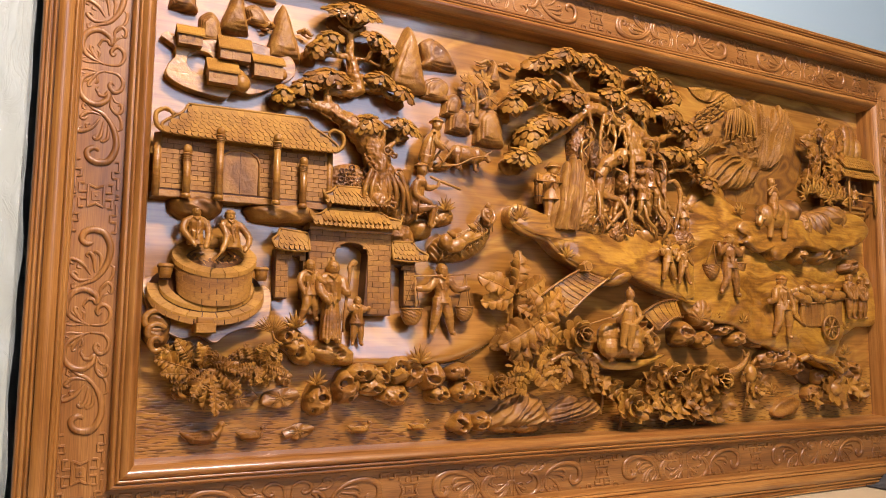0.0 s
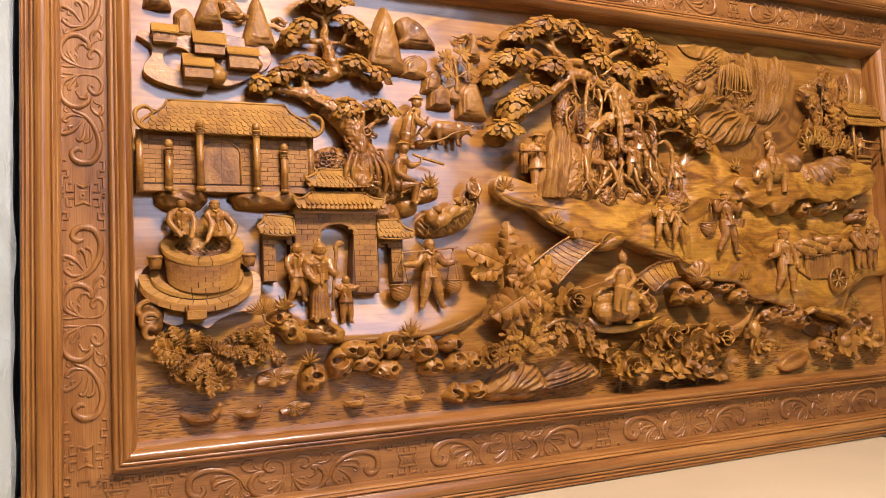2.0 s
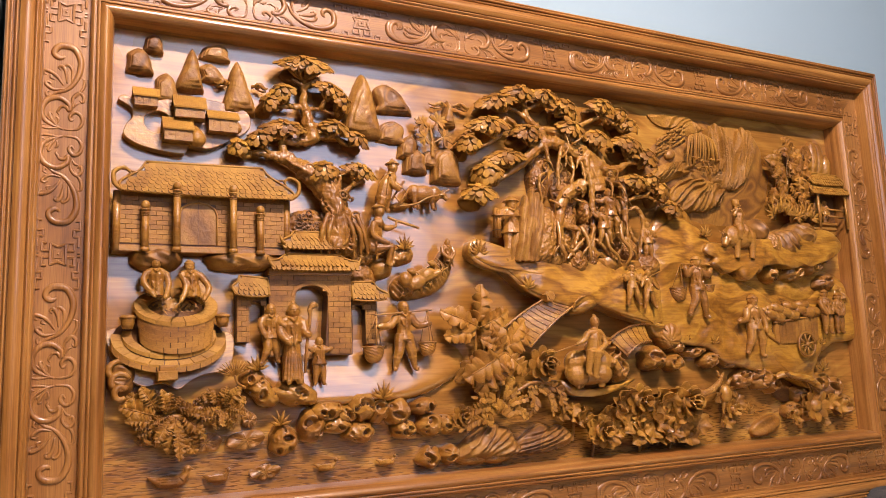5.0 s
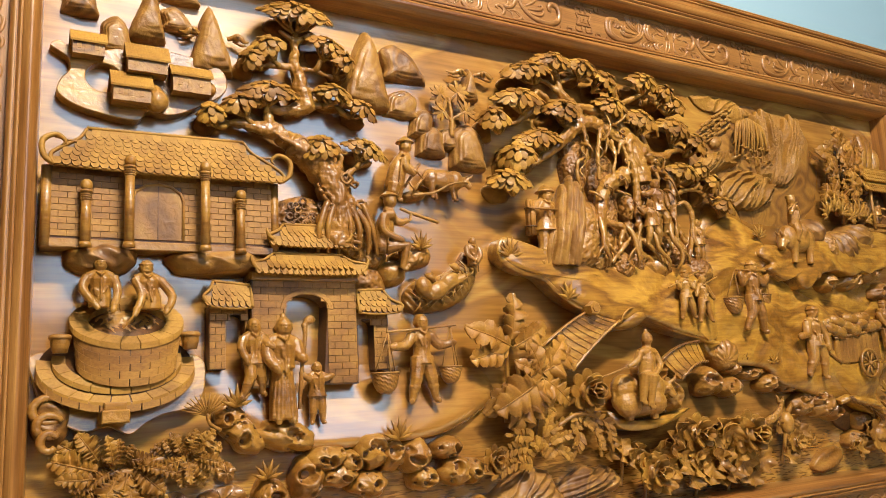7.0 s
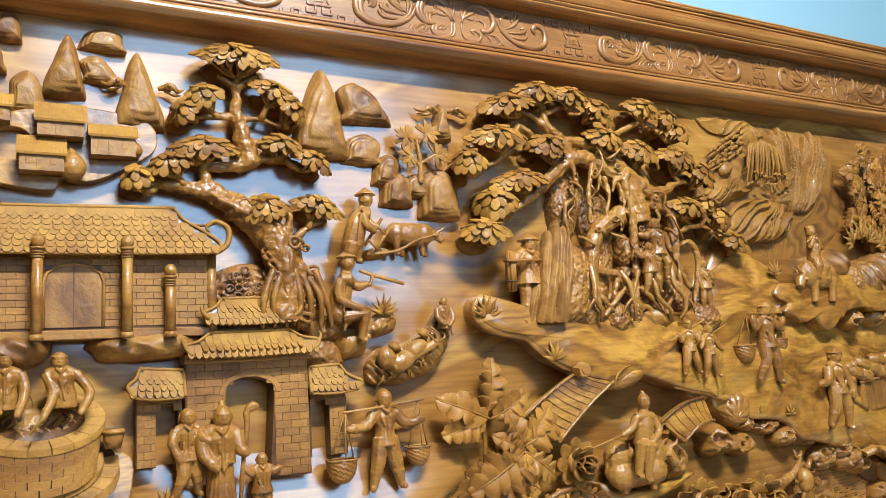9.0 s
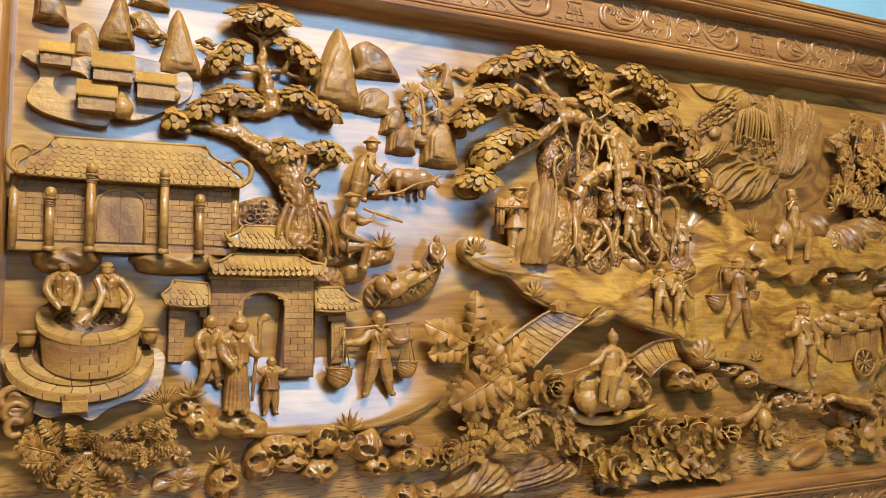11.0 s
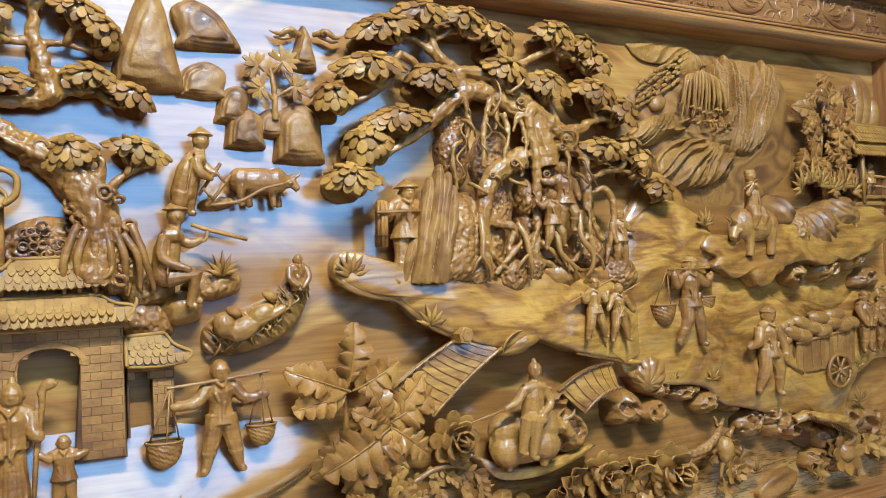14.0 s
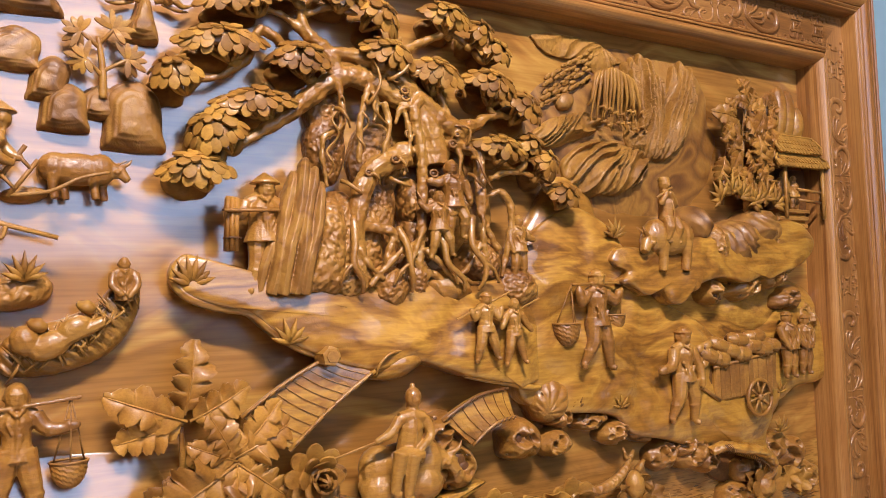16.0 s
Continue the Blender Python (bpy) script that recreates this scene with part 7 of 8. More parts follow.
for n, (x, z, r, l, tn) in enumerate(((1784, 1262, 13, 17, 0.5), (1812, 1254, 14, 17, 0.35), (1838, 1268, 13, 20, 0.4), (1868, 1260, 14, 17, 0.2), (1896, 1272, 13, 20, 0.0), (1926, 1266, 14, 17, 0.1), (1952, 1270, 12, 16, 0.2), (1812, 1278, 12, 18, 0.5), (1862, 1284, 12, 20, 0.2), (1908, 1288, 11, 20, -0.05))):
    s = Shape().tube(spline([(x - l * math.cos(tn), z + l * math.sin(tn) * 0.6, 44), (x - l * 0.5 * math.cos(tn), z + l * 0.3 * math.sin(tn), 50), (x + l * 0.5 * math.cos(tn), z - l * 0.3 * math.sin(tn), 52), (x + l * math.cos(tn), z - l * 0.6 * math.sin(tn), 50)], 4, False), [r * 0.8, r, r, r * 0.8], 12)
    sack = solo("carved_sack", s, CARVED, "plump carved sack with an open end piled on the cart", "carved sack", "sacks on the cart")
    # the open end is a dark ball, its shade put into colour
    part("mouth_shade", Shape().ball((x - l * math.cos(tn), z + l * math.sin(tn) * 0.6, 45), (3, r * 0.55, r * 0.55), 10, tn), JOINT_SHADE, sack)
    for u in (-0.55, 0.55):
        part("seam", Shape().tube([(x + l * u * math.cos(tn) + r * 0.2 * math.cos(a), z - l * u * 0.6 * math.sin(tn) + r * math.sin(a), 50 + r * math.cos(a)) for a in np.linspace(-1.9, 1.9, 12)], [1.3] * 12, 5), CARVED, sack)
for n, (x, z) in enumerate(((1758, 1256), (1768, 1268), (1760, 1274), (1778, 1278), (1768, 1248))):
    log = solo("carved_log", Shape().tube([(x - 6, z - 3, 54), (x + 24, z + 6, 44)], [8, 8], 10), CARVED, "hollow carved log end stacked on the cart", "carved log", "logs on the cart")
    # the log is solid; a dark ball paints the shade of its bore
    part("hollow", Shape().ball((x - 6, z - 3, 54), (3, 5.6, 5.6), 10), JOINT_SHADE, log)
figure("plain carved figure pulling the cart in a cap", 1720, 1156, 158, 54, wide=1.15, hat="cap", arms=(((-0.2, 0.6, 0.04), (-0.38, 0.56, 0.06)), ((0.2, 0.56, 0.04), (0.2, 0.38, 0.08))), legs=(((-0.1, 0.27, 0.03), (-0.2, 0.05, 0.0)), ((0.12, 0.27, 0.03), (0.12, 0.0, 0.02))))
figure("plain carved figure pushing the cart from behind", 2010, 1208, 122, 46, hat="cap", arms=(((-0.18, 0.6, 0.05), (-0.1, 0.44, 0.1)), ((0.18, 0.6, 0.03), (0.12, 0.46, 0.06))), bend=-0.05)
figure("plain carved figure following the cart", 2066, 1210, 112, 40, hat="cap", arms=(((-0.18, 0.6, 0.05), (-0.1, 0.44, 0.1)), ((0.18, 0.6, 0.03), (0.12, 0.46, 0.06))))

# right: cliff peaks, tea field, willow, palm, pavilion
PEAK_A = [(1652, 1622), (1650, 1690), (1652, 1742), (1658, 1768), (1666, 1752), (1676, 1778), (1684, 1760), (1696, 1788), (1704, 1762), (1714, 1782), (1724, 1752), (1736, 1758), (1748, 1728), (1742, 1670), (1726, 1608), (1694, 1598)]
PEAK_B = [(1712, 1606), (1734, 1660), (1752, 1712), (1766, 1752), (1778, 1776), (1784, 1758), (1798, 1788), (1806, 1762), (1820, 1780), (1824, 1744), (1828, 1720), (1812, 1680), (1792, 1640), (1764, 1612), (1738, 1598)]
for points, turn, mid, seed in ((PEAK_B, -0.36, (1772, 1690), 5), (PEAK_A, -0.06, (1698, 1690), 2)):
    s = Shape().dome(spline(points[::-1], 10), 3, 28, 3.0, 1.5, 0.04, seed, mid, fluted(turn, 11.5, 9.0, seed), 60)
    solo("carved_peak", s, RIDGE, "tall spired carved rock peak with sharp upright flutes", "carved rock", "rock peaks")
s = Shape().dome(oval(1526, 1684, 19, 14, 40, 0.5, 0.05, 3), 8, 20, 2.2, 1.0, 0.05, 3, rings=14)
solo("carved_stone", s, HILL, "smooth egg-shaped carved stone by the tea bushes", "carved stone")
for n, (x, z, rx, rz, tn, d) in enumerate(((1607, 1580, 97, 48, 0.1, 36), (1528, 1638, 74, 27, 0.28, 28), (1560, 1778, 96, 20, -0.05, 14), (1610, 1762, 34, 22, 0.0, 16))):
    s = Shape().dome(oval(x, z, rx, rz, 170, tn, 0.3, n + 600), 5, d - 3, 2.0, 1.5, 0.04, n + 610, rings=46, extra=fluted((2.3, 2.2, 2.0, 0.4)[n], (15.0, 12.0, 17.0, 14.0)[n], 9.0 if n < 2 else 2.6, n + 3, 1.6))
    solo("carved_rock", s, RIDGE, "combed carved rock with slanting ridges" if n < 2 else "low far carved ridge", "carved rock")
tea = thing("carved_tea_field", "slanting rows of small carved tea bushes", "carved plants", W(1520, 1700, 8))
for r in range(5):
    for k in range(9):
        x, z = 1478 + k * 12 + r * 3 + random.uniform(-3, 3), 1672 + k * 7 + r * 12 + random.uniform(-2.5, 2.5)
        part("tea_bush", Shape().ball((x, z, 11 + (r + k) % 2), (random.uniform(7, 10), random.uniform(3, 4.4), random.uniform(2, 3.2)), 9, 0.55 + random.uniform(-0.2, 0.2)), RIDGE, tea)
willow = thing("carved_willow", "weeping carved willow with long hanging strands", "carved tree", W(1600, 1660, 16))
part("trunk", Shape().tube(spline([(1606, 1664, 20), (1602, 1705, 24), (1612, 1738, 26)], 5, False), [6, 5, 4], 8), CARVED, willow)
for k in range(13):
    a = (k / 12 - 0.5) * 2
    x = 1614 + a * 52 + random.uniform(-3, 3)
    part("strand", Shape().tube(spline([(1612 + a * 12, 1738, 28), (1614 + a * 40, 1742 - 14 * abs(a), 34), (x, 1708 - 20 * abs(a), 34), (x + 3 * a, 1680 - random.uniform(0, 34), 26)], 4, False), [2.2, 3.6, 3.0, 0.8], 6), FOLIAGE, willow)
for k in range(14):
    x, z = 1590 + (k % 7) * 14 + random.uniform(-4, 4), 1668 - (k // 7) * 22 + random.uniform(-5, 5)
    part("leaf", Shape().tube([(x - 8, z + 3, 28), (x, z + 5, 34), (x + 9, z - 5, 28)], [0.8, 3.6, 0.8], 6, 0.5), LEAFY, willow)


def frond_mesh(length, width, lobes, name="palm_leaf", material=None):
    """A broad leaf along +z: one arching blade cut into slanting fingered lobes on both sides of a raised midrib."""
    s, rows = Shape(), lobes * 12
    rnd = random.Random(int(length * 7 + width * 3 + lobes))
    tilt = [[rnd.uniform(-0.4, 0.6) for _ in range(lobes + 2)] for _ in (0, 1)]
    size = [[rnd.uniform(0.8, 1.12) for _ in range(lobes + 2)] for _ in (0, 1)]
    cols = [-1, -0.72, -0.42, -0.14, 0, 0.14, 0.42, 0.72, 1]
    for i in range(rows + 1):
        v = i / rows
        arch = 0.22 * length * v - 0.36 * length * v * v
        swell = math.sin(math.pi * (0.13 + 0.83 * v)) ** 0.75
        for u in cols:
            k = 0 if u < 0 else 1
            ph = v * lobes + (0.35 if k else 0.0)
            n, p = int(ph), ph % 1.0
            finger = max(0.0, math.sin(math.pi * p)) ** 0.34 * (0.8 + 0.2 * abs(math.cos(3 * math.pi * p)))
            w = width / 2 * swell * (0.4 + 0.6 * finger) * size[k][n]
            a = abs(u)
            y = arch + w * (0.34 * a - 0.42 * a * a) + tilt[k][n] * w * a * (p - 0.4) * 2.4 + 0.1 * w * a * math.sin(math.pi * p) - (0.8 if u == 0 else 0.0)
            s.v.append((u * w / 1000, -y / 1000, (v * length * 0.86 + a * w * (0.34 - 0.15 * v)) / 1000))
    m = len(cols)
    s.f = [(i * m + j, i * m + j + 1, (i + 1) * m + j + 1, (i + 1) * m + j) for i in range(rows) for j in range(m - 1)]
    last = rows * m
    rim = list(range(m)) + [i * m + m - 1 for i in range(1, rows + 1)] + [last + j for j in range(m - 2, -1, -1)] + [i * m for i in range(rows - 1, 0, -1)]
    sharp_rim(s, rim, 0.0026)
    verts, faces = [], []
    for i, v in enumerate(np.linspace(-0.06, 0.95, 10)):
        r, y = 0.0025 * (1 - 0.07 * i), (0.22 * length * v - 0.36 * length * v * v + 0.6) / 1000
        verts += [(-r, -y + r, v * length * 0.86 / 1000), (0, -y - r, v * length * 0.86 / 1000), (r, -y + r, v * length * 0.86 / 1000)]
    for i in range(9):
        faces += [(i * 3 + j, i * 3 + (j + 1) % 3, i * 3 + 3 + (j + 1) % 3, i * 3 + 3 + j) for j in range(3)]
    return s.add(verts, faces).mesh(name, material or FROND, True)


def ruffled_leaf(radius, waves, seed, name="lotus_leaf"):
    """A round water leaf with its stalk at the origin, lying along +z: cut veins, a torn and curled rim."""
    s, rings, seg = Shape(), 7, 48
    for i in range(rings + 1):
        q = i / rings
        for k in range(seg):
            a = 2 * math.pi * k / seg
            r = radius * q * (1 + 0.12 * noise.noise(Vector((math.cos(a) * 1.4, math.sin(a) * 1.4, seed))) + 0.05 * math.sin(waves * a + seed))
            y = 0.24 * radius * q * q + 0.3 * radius * q ** 3 * math.sin(waves * a + seed) + 0.34 * radius * q * q * noise.noise(Vector((math.cos(a) * 2, math.sin(a) * 2, seed + 9))) - (0.9 if k % 6 == 0 else 0.0) * min(1, q * 3)
            s.v.append((r * math.sin(a) / 1000, -y / 1000, (r * math.cos(a) + radius * 0.7) / 1000))
    s.f = [(i * seg + k, (i + 1) * seg + k, (i + 1) * seg + (k + 1) % seg, i * seg + (k + 1) % seg) for i in range(rings) for k in range(seg)]
    sharp_rim(s, [rings * seg + k for k in range(seg)][::-1], 0.0024)
    return s.mesh(name, FOLIAGE, True)


def leafy_plant(name, label, x, z, d, stems, leaves, mesh, stem_r=5):
    """Leaves (x, z, d, degrees from upright, size, tip lift) of one mesh, on stems."""
    t = thing(name, label, "carved plant", W(x, z, d))
    for pts in stems:
        part("stem", Shape().tube(spline(pts, 5, False), [stem_r, stem_r * 0.8, stem_r * 0.6], 8), CARVED, t)
    for lx, lz, ld, deg, size, lift in leaves:
        ob = new("leaf", mesh[len(t.children) % len(mesh)])
        ob.parent = t
        ob.matrix_parent_inverse = Matrix.Translation(-t.location)
        ob.matrix_basis = Matrix.Translation(W(lx, lz, ld)) @ Matrix.Rotation(radians(deg), 4, "Y") @ Matrix.Rotation(radians(lift), 4, "X") @ Matrix.Diagonal((size, size, size, 1))
    return t


BROAD = [frond_mesh(100, 60, 4), frond_mesh(100, 52, 4), frond_mesh(100, 64, 5)]
leafy_plant("carved_plantain", "large carved plantain clump with broad lobed leaves", 950, 1100, 20,
            ([(938, 1085, 14), (944, 1140, 22), (930, 1215, 30)], [(968, 1085, 16), (975, 1130, 24), (976, 1190, 34)], [(915, 1110, 12), (918, 1180, 18), (914, 1230, 28)]),
            ((918, 1250, 36, 8, 0.95, 8), (914, 1240, 40, -68, 1.05, 6), (912, 1236, 36, -104, 0.85, 2), (926, 1240, 40, 62, 0.85, 10), (975, 1196, 44, 42, 0.9, 12), (974, 1192, 46, 64, 0.92, 6), (972, 1190, 44, -30, 0.75, 18), (972, 1188, 46, -66, 0.7, 12), (970, 1182, 46, -118, 1.25, 8), (970, 1178, 44, -142, 1.15, 4), (974, 1180, 48, 178, 0.75, 0), (978, 1182, 44, 128, 0.85, 4), (972, 1180, 42, -160, 1.0, 0), (930, 1180, 34, -128, 1.0, 4)), BROAD)
SMALLB = [frond_mesh(50, 36, 4), frond_mesh(50, 32, 3), frond_mesh(50, 40, 4)]
rnd = random.Random(23)
palm_leaves = [(1946, 1728, 36, -34, 0.95, 8), (1944, 1716, 38, -80, 0.9, 6), (1950, 1718, 36, 24, 0.8, 8), (1952, 1704, 40, 64, 0.9, 6), (1900, 1688, 40, -84, 1.25, 4), (1908, 1680, 42, -128, 1.0, 2), (1905, 1694, 40, -42, 0.8, 8), (1990, 1716, 42, 40, 0.75, 6), (1996, 1712, 42, 110, 0.8, 2)]
for x, top, low, sway in ((1884, 1672, 1610, -8), (1908, 1664, 1572, -4), (1932, 1690, 1560, 4), (1956, 1690, 1568, 2), (1978, 1704, 1580, 4), (1998, 1700, 1620, 8)):
    z, k = top, 0
    while z > low:
        palm_leaves.append((x + sway * k * 0.6 + rnd.uniform(-4, 4), z, 44 - 2 * k + rnd.uniform(-3, 3), 180 + rnd.uniform(-52, 52), rnd.uniform(0.9, 1.25), rnd.uniform(-6, 10)))
        z -= rnd.uniform(26, 36)
        k += 1
leafy_plant("carved_palm", "tall carved palm with hanging lobed leaves beside the pavilion", 1925, 1540, 16,
            ([(1880, 1528, 16), (1890, 1600, 22), (1905, 1690, 32)], [(1925, 1540, 16), (1935, 1620, 24), (1948, 1730, 30)], [(1960, 1540, 14), (1968, 1620, 24), (1990, 1716, 32)]), palm_leaves, SMALLB, 5)
for k, (x, z, dg) in enumerate(((1850, 1532, -50), (1880, 1545, -15), (1905, 1540, 30), (1950, 1532, -30), (1975, 1540, 20), (1935, 1528, 60), (2000, 1528, 40))):
    grass(x, z, 44, 40, 6, "spiky carved shrub with curved leaves", 1.3, radians(dg))

for n, (x, z0, z1, w) in enumerate(((2050, 1660, 1760, 20), (2072, 1660, 1772, 20), (2098, 1660, 1768, 20), (2122, 1660, 1735, 18), (2030, 1680, 1745, 18))):
    s = Shape().dome(oval(x, (z0 + z1) / 2, w, (z1 - z0) / 2, 24, -0.1, 0.06, n + 700, 2.4), 4, 20 + 3 * (n % 2), 2, 1.0, 0.04)
    solo("carved_peak", s, CARVED, "rounded carved rock finger behind the pavilion", "carved rock", "rock fingers")
pav = thing("carved_pavilion", "small open carved pavilion with two tiled roofs", "carved pavilion", W(2083, 1510, 20))
tiled_roof(pav, [(2003, 1606, 54), (1997, 1616, 50), (2012, 1629, 42)], [(2146, 1606, 54), (2154, 1618, 50), (2136, 1629, 42)], 3, 10)
tiled_roof(pav, [(2010, 1634, 50), (2004, 1645, 46), (2016, 1665, 38)], [(2132, 1634, 50), (2142, 1646, 46), (2126, 1663, 38)], 4, 10)
for x, z in ((2027, 1505), (2142, 1505)):
    part("post", Shape().tube([(x, z, 46), (x + 2, 1610, 46)], [4, 4], 8), CARVED, pav)
part("back_wall", Shape().block(2018, 2140, 1520, 1606, -2, 10, 1), JOINT_SHADE, pav, smooth=False)
part("rail", Shape().tube([(2058, 1560, 50), (2128, 1556, 50)], [3, 3], 6), PIECE, pav)
part("rail", Shape().tube([(2058, 1540, 50), (2128, 1536, 50)], [3, 3], 6), PIECE, pav)
figure("plain carved figure seated inside the pavilion", 2048, 1520, 80, 26, bust=False)
figure("plain carved figure standing inside the pavilion", 2083, 1516, 76, 22)
stairs = thing("carved_stairs", "short flight of carved steps below the pavilion", "carved stairs", W(2058, 1440, 20))
for k in range(5):
    part("step", Shape().block(2014 - k * 9, 2108 - k * 12, 1515 - k * 15, 1523 - k * 15, 4, 40 + k * 5, 1.5), PIECE, stairs, smooth=False)
    part("riser", Shape().block(2014 - k * 9, 2104 - k * 12, 1507 - k * 15, 1516 - k * 15, 4, 34 + k * 5, 1.0), CARVED, stairs, smooth=False)

# ---- foot of the relief: eroded rocks, bushes, lotus pond ----
for n, (x, z, rx, rz, d, tn) in enumerate(((436, 1148, 22, 20, 40, 0.0), (456, 1122, 38, 21, 46, -0.7), (516, 1116, 48, 23, 48, -0.2), (494, 1030, 27, 31, 40, 0.0), (549, 1052, 27, 31, 42, 0.2), (580, 1080, 37, 20, 44, 0.1), (600, 1052, 32, 18, 42, 0.1), (648, 1036, 31, 21, 42, 0.0), (652, 1084, 31, 31, 48, -0.3), (688, 1074, 21, 27, 44, -0.3), (731, 1070, 27, 29, 46, 0.3), (744, 1035, 27, 21, 42, 0.0), (790, 1078, 29, 20, 44, 0.1), (801, 1041, 29, 24, 44, 0.0), (800, 976, 27, 23, 38, 0.0), (846, 976, 23, 21, 38, 0.0), (838, 1040, 20, 22, 36, 0.0), (618, 1070, 24, 20, 40, 0.0))):
    holed_rock(x, z, rx, rz, d, n + 800, tn, 5 + n % 3)
grass(484, 1060, 30, 34, 6)
grass(690, 1100, 36, 44, 7)
grass(440, 1164, 32, 38, 7)
for k in range(12):
    a = (k / 11 - 0.5) * 2.2
    if k == 0:
        fan = thing("carved_pine_sprig", "fan-shaped carved pine sprig", "carved plant", W(405, 1150, 30))
        part("stem", Shape().tube(spline([(420, 1132, 30), (404, 1142, 34), (400, 1156, 34)], 4, False), [3, 2.6, 2.2], 7), CARVED, fan)
    part("needle", Shape().tube([(400, 1154, 34), (400 + 36 * math.sin(a - 0.2), 1154 + 30 * math.cos(a - 0.2), 38)], [1.3, 1.0], 5), FOLIAGE, fan)

LEAFLET = leaf_mesh(11, 7.5, "leaf", FOLIAGE)
NEEDLE = leaf_mesh(16, 7, "leaf", FOLIAGE)


FEATHERS = [frond_mesh(62, 34, 7, "feather", FOLIAGE), frond_mesh(62, 40, 8, "feather", FOLIAGE), frond_mesh(62, 30, 6, "feather", FOLIAGE)]


def feather(plant, a, b, d, k, lift=8):
    """One feathery branch from a to b."""
    ob = new("feather", FEATHERS[k % 3])
    ob.parent = plant
    ob.matrix_parent_inverse = Matrix.Translation(-plant.location)
    size = max(0.6, math.dist(a, b) / 62)
    ob.matrix_basis = Matrix.Translation(W(a[0], a[1], d)) @ Matrix.Rotation(math.atan2(b[0] - a[0], b[1] - a[1]), 4, "Y") @ Matrix.Rotation(radians(lift), 4, "X") @ Matrix.Diagonal((min(size, 1.0), size, size, 1))
    return ob


def spray(plant, points, mesh, pairs, size=1.0, d=30, droop=0.8, stem=1.8):
    """A stem with pairs of leaves along it."""
    line = spline([(*p, d + 6 * math.sin(i)) if len(p) == 2 else p for i, p in enumerate(points)], 6, False)
    base = part("stem", Shape().tube(line, [stem, stem * 0.6], 6), CARVED, plant)
    for k in range(pairs):
        i = int((k + 0.6) / pairs * (len(line) - 2))
        p, q = line[i], line[i + 1]
        way = math.atan2(q[0] - p[0], q[1] - p[1])
        for sg in (-1, 1):
            ob = new("leaf", mesh)
            ob.parent = base
            s_ = size * random.uniform(0.85, 1.15)
            ob.matrix_local = Matrix.Translation(W(p[0], p[1], p[2] + 2)) @ Matrix.Rotation(way + sg * droop + random.uniform(-0.15, 0.15), 4, "Y") @ Matrix.Rotation(radians(random.uniform(5, 28)), 4, "X") @ Matrix.Diagonal((s_, 1, s_, 1))
    ob = new("leaf", mesh)
    ob.parent = base
    ob.matrix_local = Matrix.Translation(W(*line[-1])) @ Matrix.Rotation(math.atan2(line[-1][0] - line[-2][0], line[-1][1] - line[-2][1]), 4, "Y")


bush = thing("carved_bush", "dense feathery carved bush of small paired leaves", "carved plant", W(260, 1060, 10))
for k, (a, b) in enumerate((((272, 1096), (206, 1134)), ((262, 1104), (232, 1146)), ((280, 1098), (268, 1142)), ((288, 1096), (304, 1122)), ((262, 1090), (194, 1112)), ((256, 1082), (204, 1084)), ((264, 1076), (226, 1052)), ((284, 1080), (256, 1036)), ((296, 1082), (282, 1012)), ((302, 1084), (320, 1014)), ((308, 1090), (348, 1050)), ((310, 1096), (352, 1084)), ((292, 1100), (336, 1104)), ((276, 1088), (244, 1070)), ((300, 1070), (300, 1020)), ((296, 1090), (270, 1064)))):
    feather(bush, a, b, 22 + 8 * (k % 3), k, 6 + 9 * (k % 4))
    feather(bush, (a[0] + 5, a[1] - 6), (b[0] + random.uniform(-4, 20), b[1] - random.uniform(2, 18)), 14 + 6 * (k % 3), k + 1, 14 + 9 * (k % 3))
part("branch", Shape().tube(spline([(320, 1080, 16), (296, 1086, 22), (272, 1082, 24), (250, 1062, 26), (246, 1048, 26), (264, 1040, 22)], 5, False), [6, 6, 5, 4, 4, 3], 8), CARVED, bush)
bush = thing("carved_bush", "feathery carved bush leaning over the pond", "carved plant", W(390, 1090, 10))
for k, (a, b) in enumerate((((366, 1102), (328, 1120)), ((368, 1104), (348, 1138)), ((376, 1106), (384, 1142)), ((386, 1106), (414, 1140)), ((390, 1104), (424, 1116)), ((390, 1098), (420, 1088)), ((384, 1096), (402, 1066)), ((374, 1094), (376, 1064)), ((364, 1096), (336, 1092)), ((382, 1100), (398, 1122)))):
    feather(bush, a, b, 26 + 7 * (k % 3), k + 1, 6 + 9 * (k % 4))
    feather(bush, (a[0] - 4, a[1] - 4), (b[0] + random.uniform(-10, 8), b[1] - random.uniform(4, 16)), 18 + 6 * (k % 3), k, 14 + 9 * (k % 3))
part("branch", Shape().tube(spline([(310, 1084, 18), (336, 1098, 24), (360, 1096, 26), (372, 1084, 26), (366, 1072, 24)], 5, False), [6, 5.5, 4.5, 4, 2.5], 8), CARVED, bush)
s = Shape()
for k in range(3):
    s.tube([(203 + 20 * math.cos(a) * (1 - k * 0.25), 1172 - k * 20 + 16 * math.sin(a) * (1 - k * 0.15), 30 + k * 3) for a in np.linspace(0.4, 5.6, 14)], [4, 6, 4], 7)
solo("carved_cloud", s, CARVED, "swirled carved cloud scroll at the frame", "carved scroll")


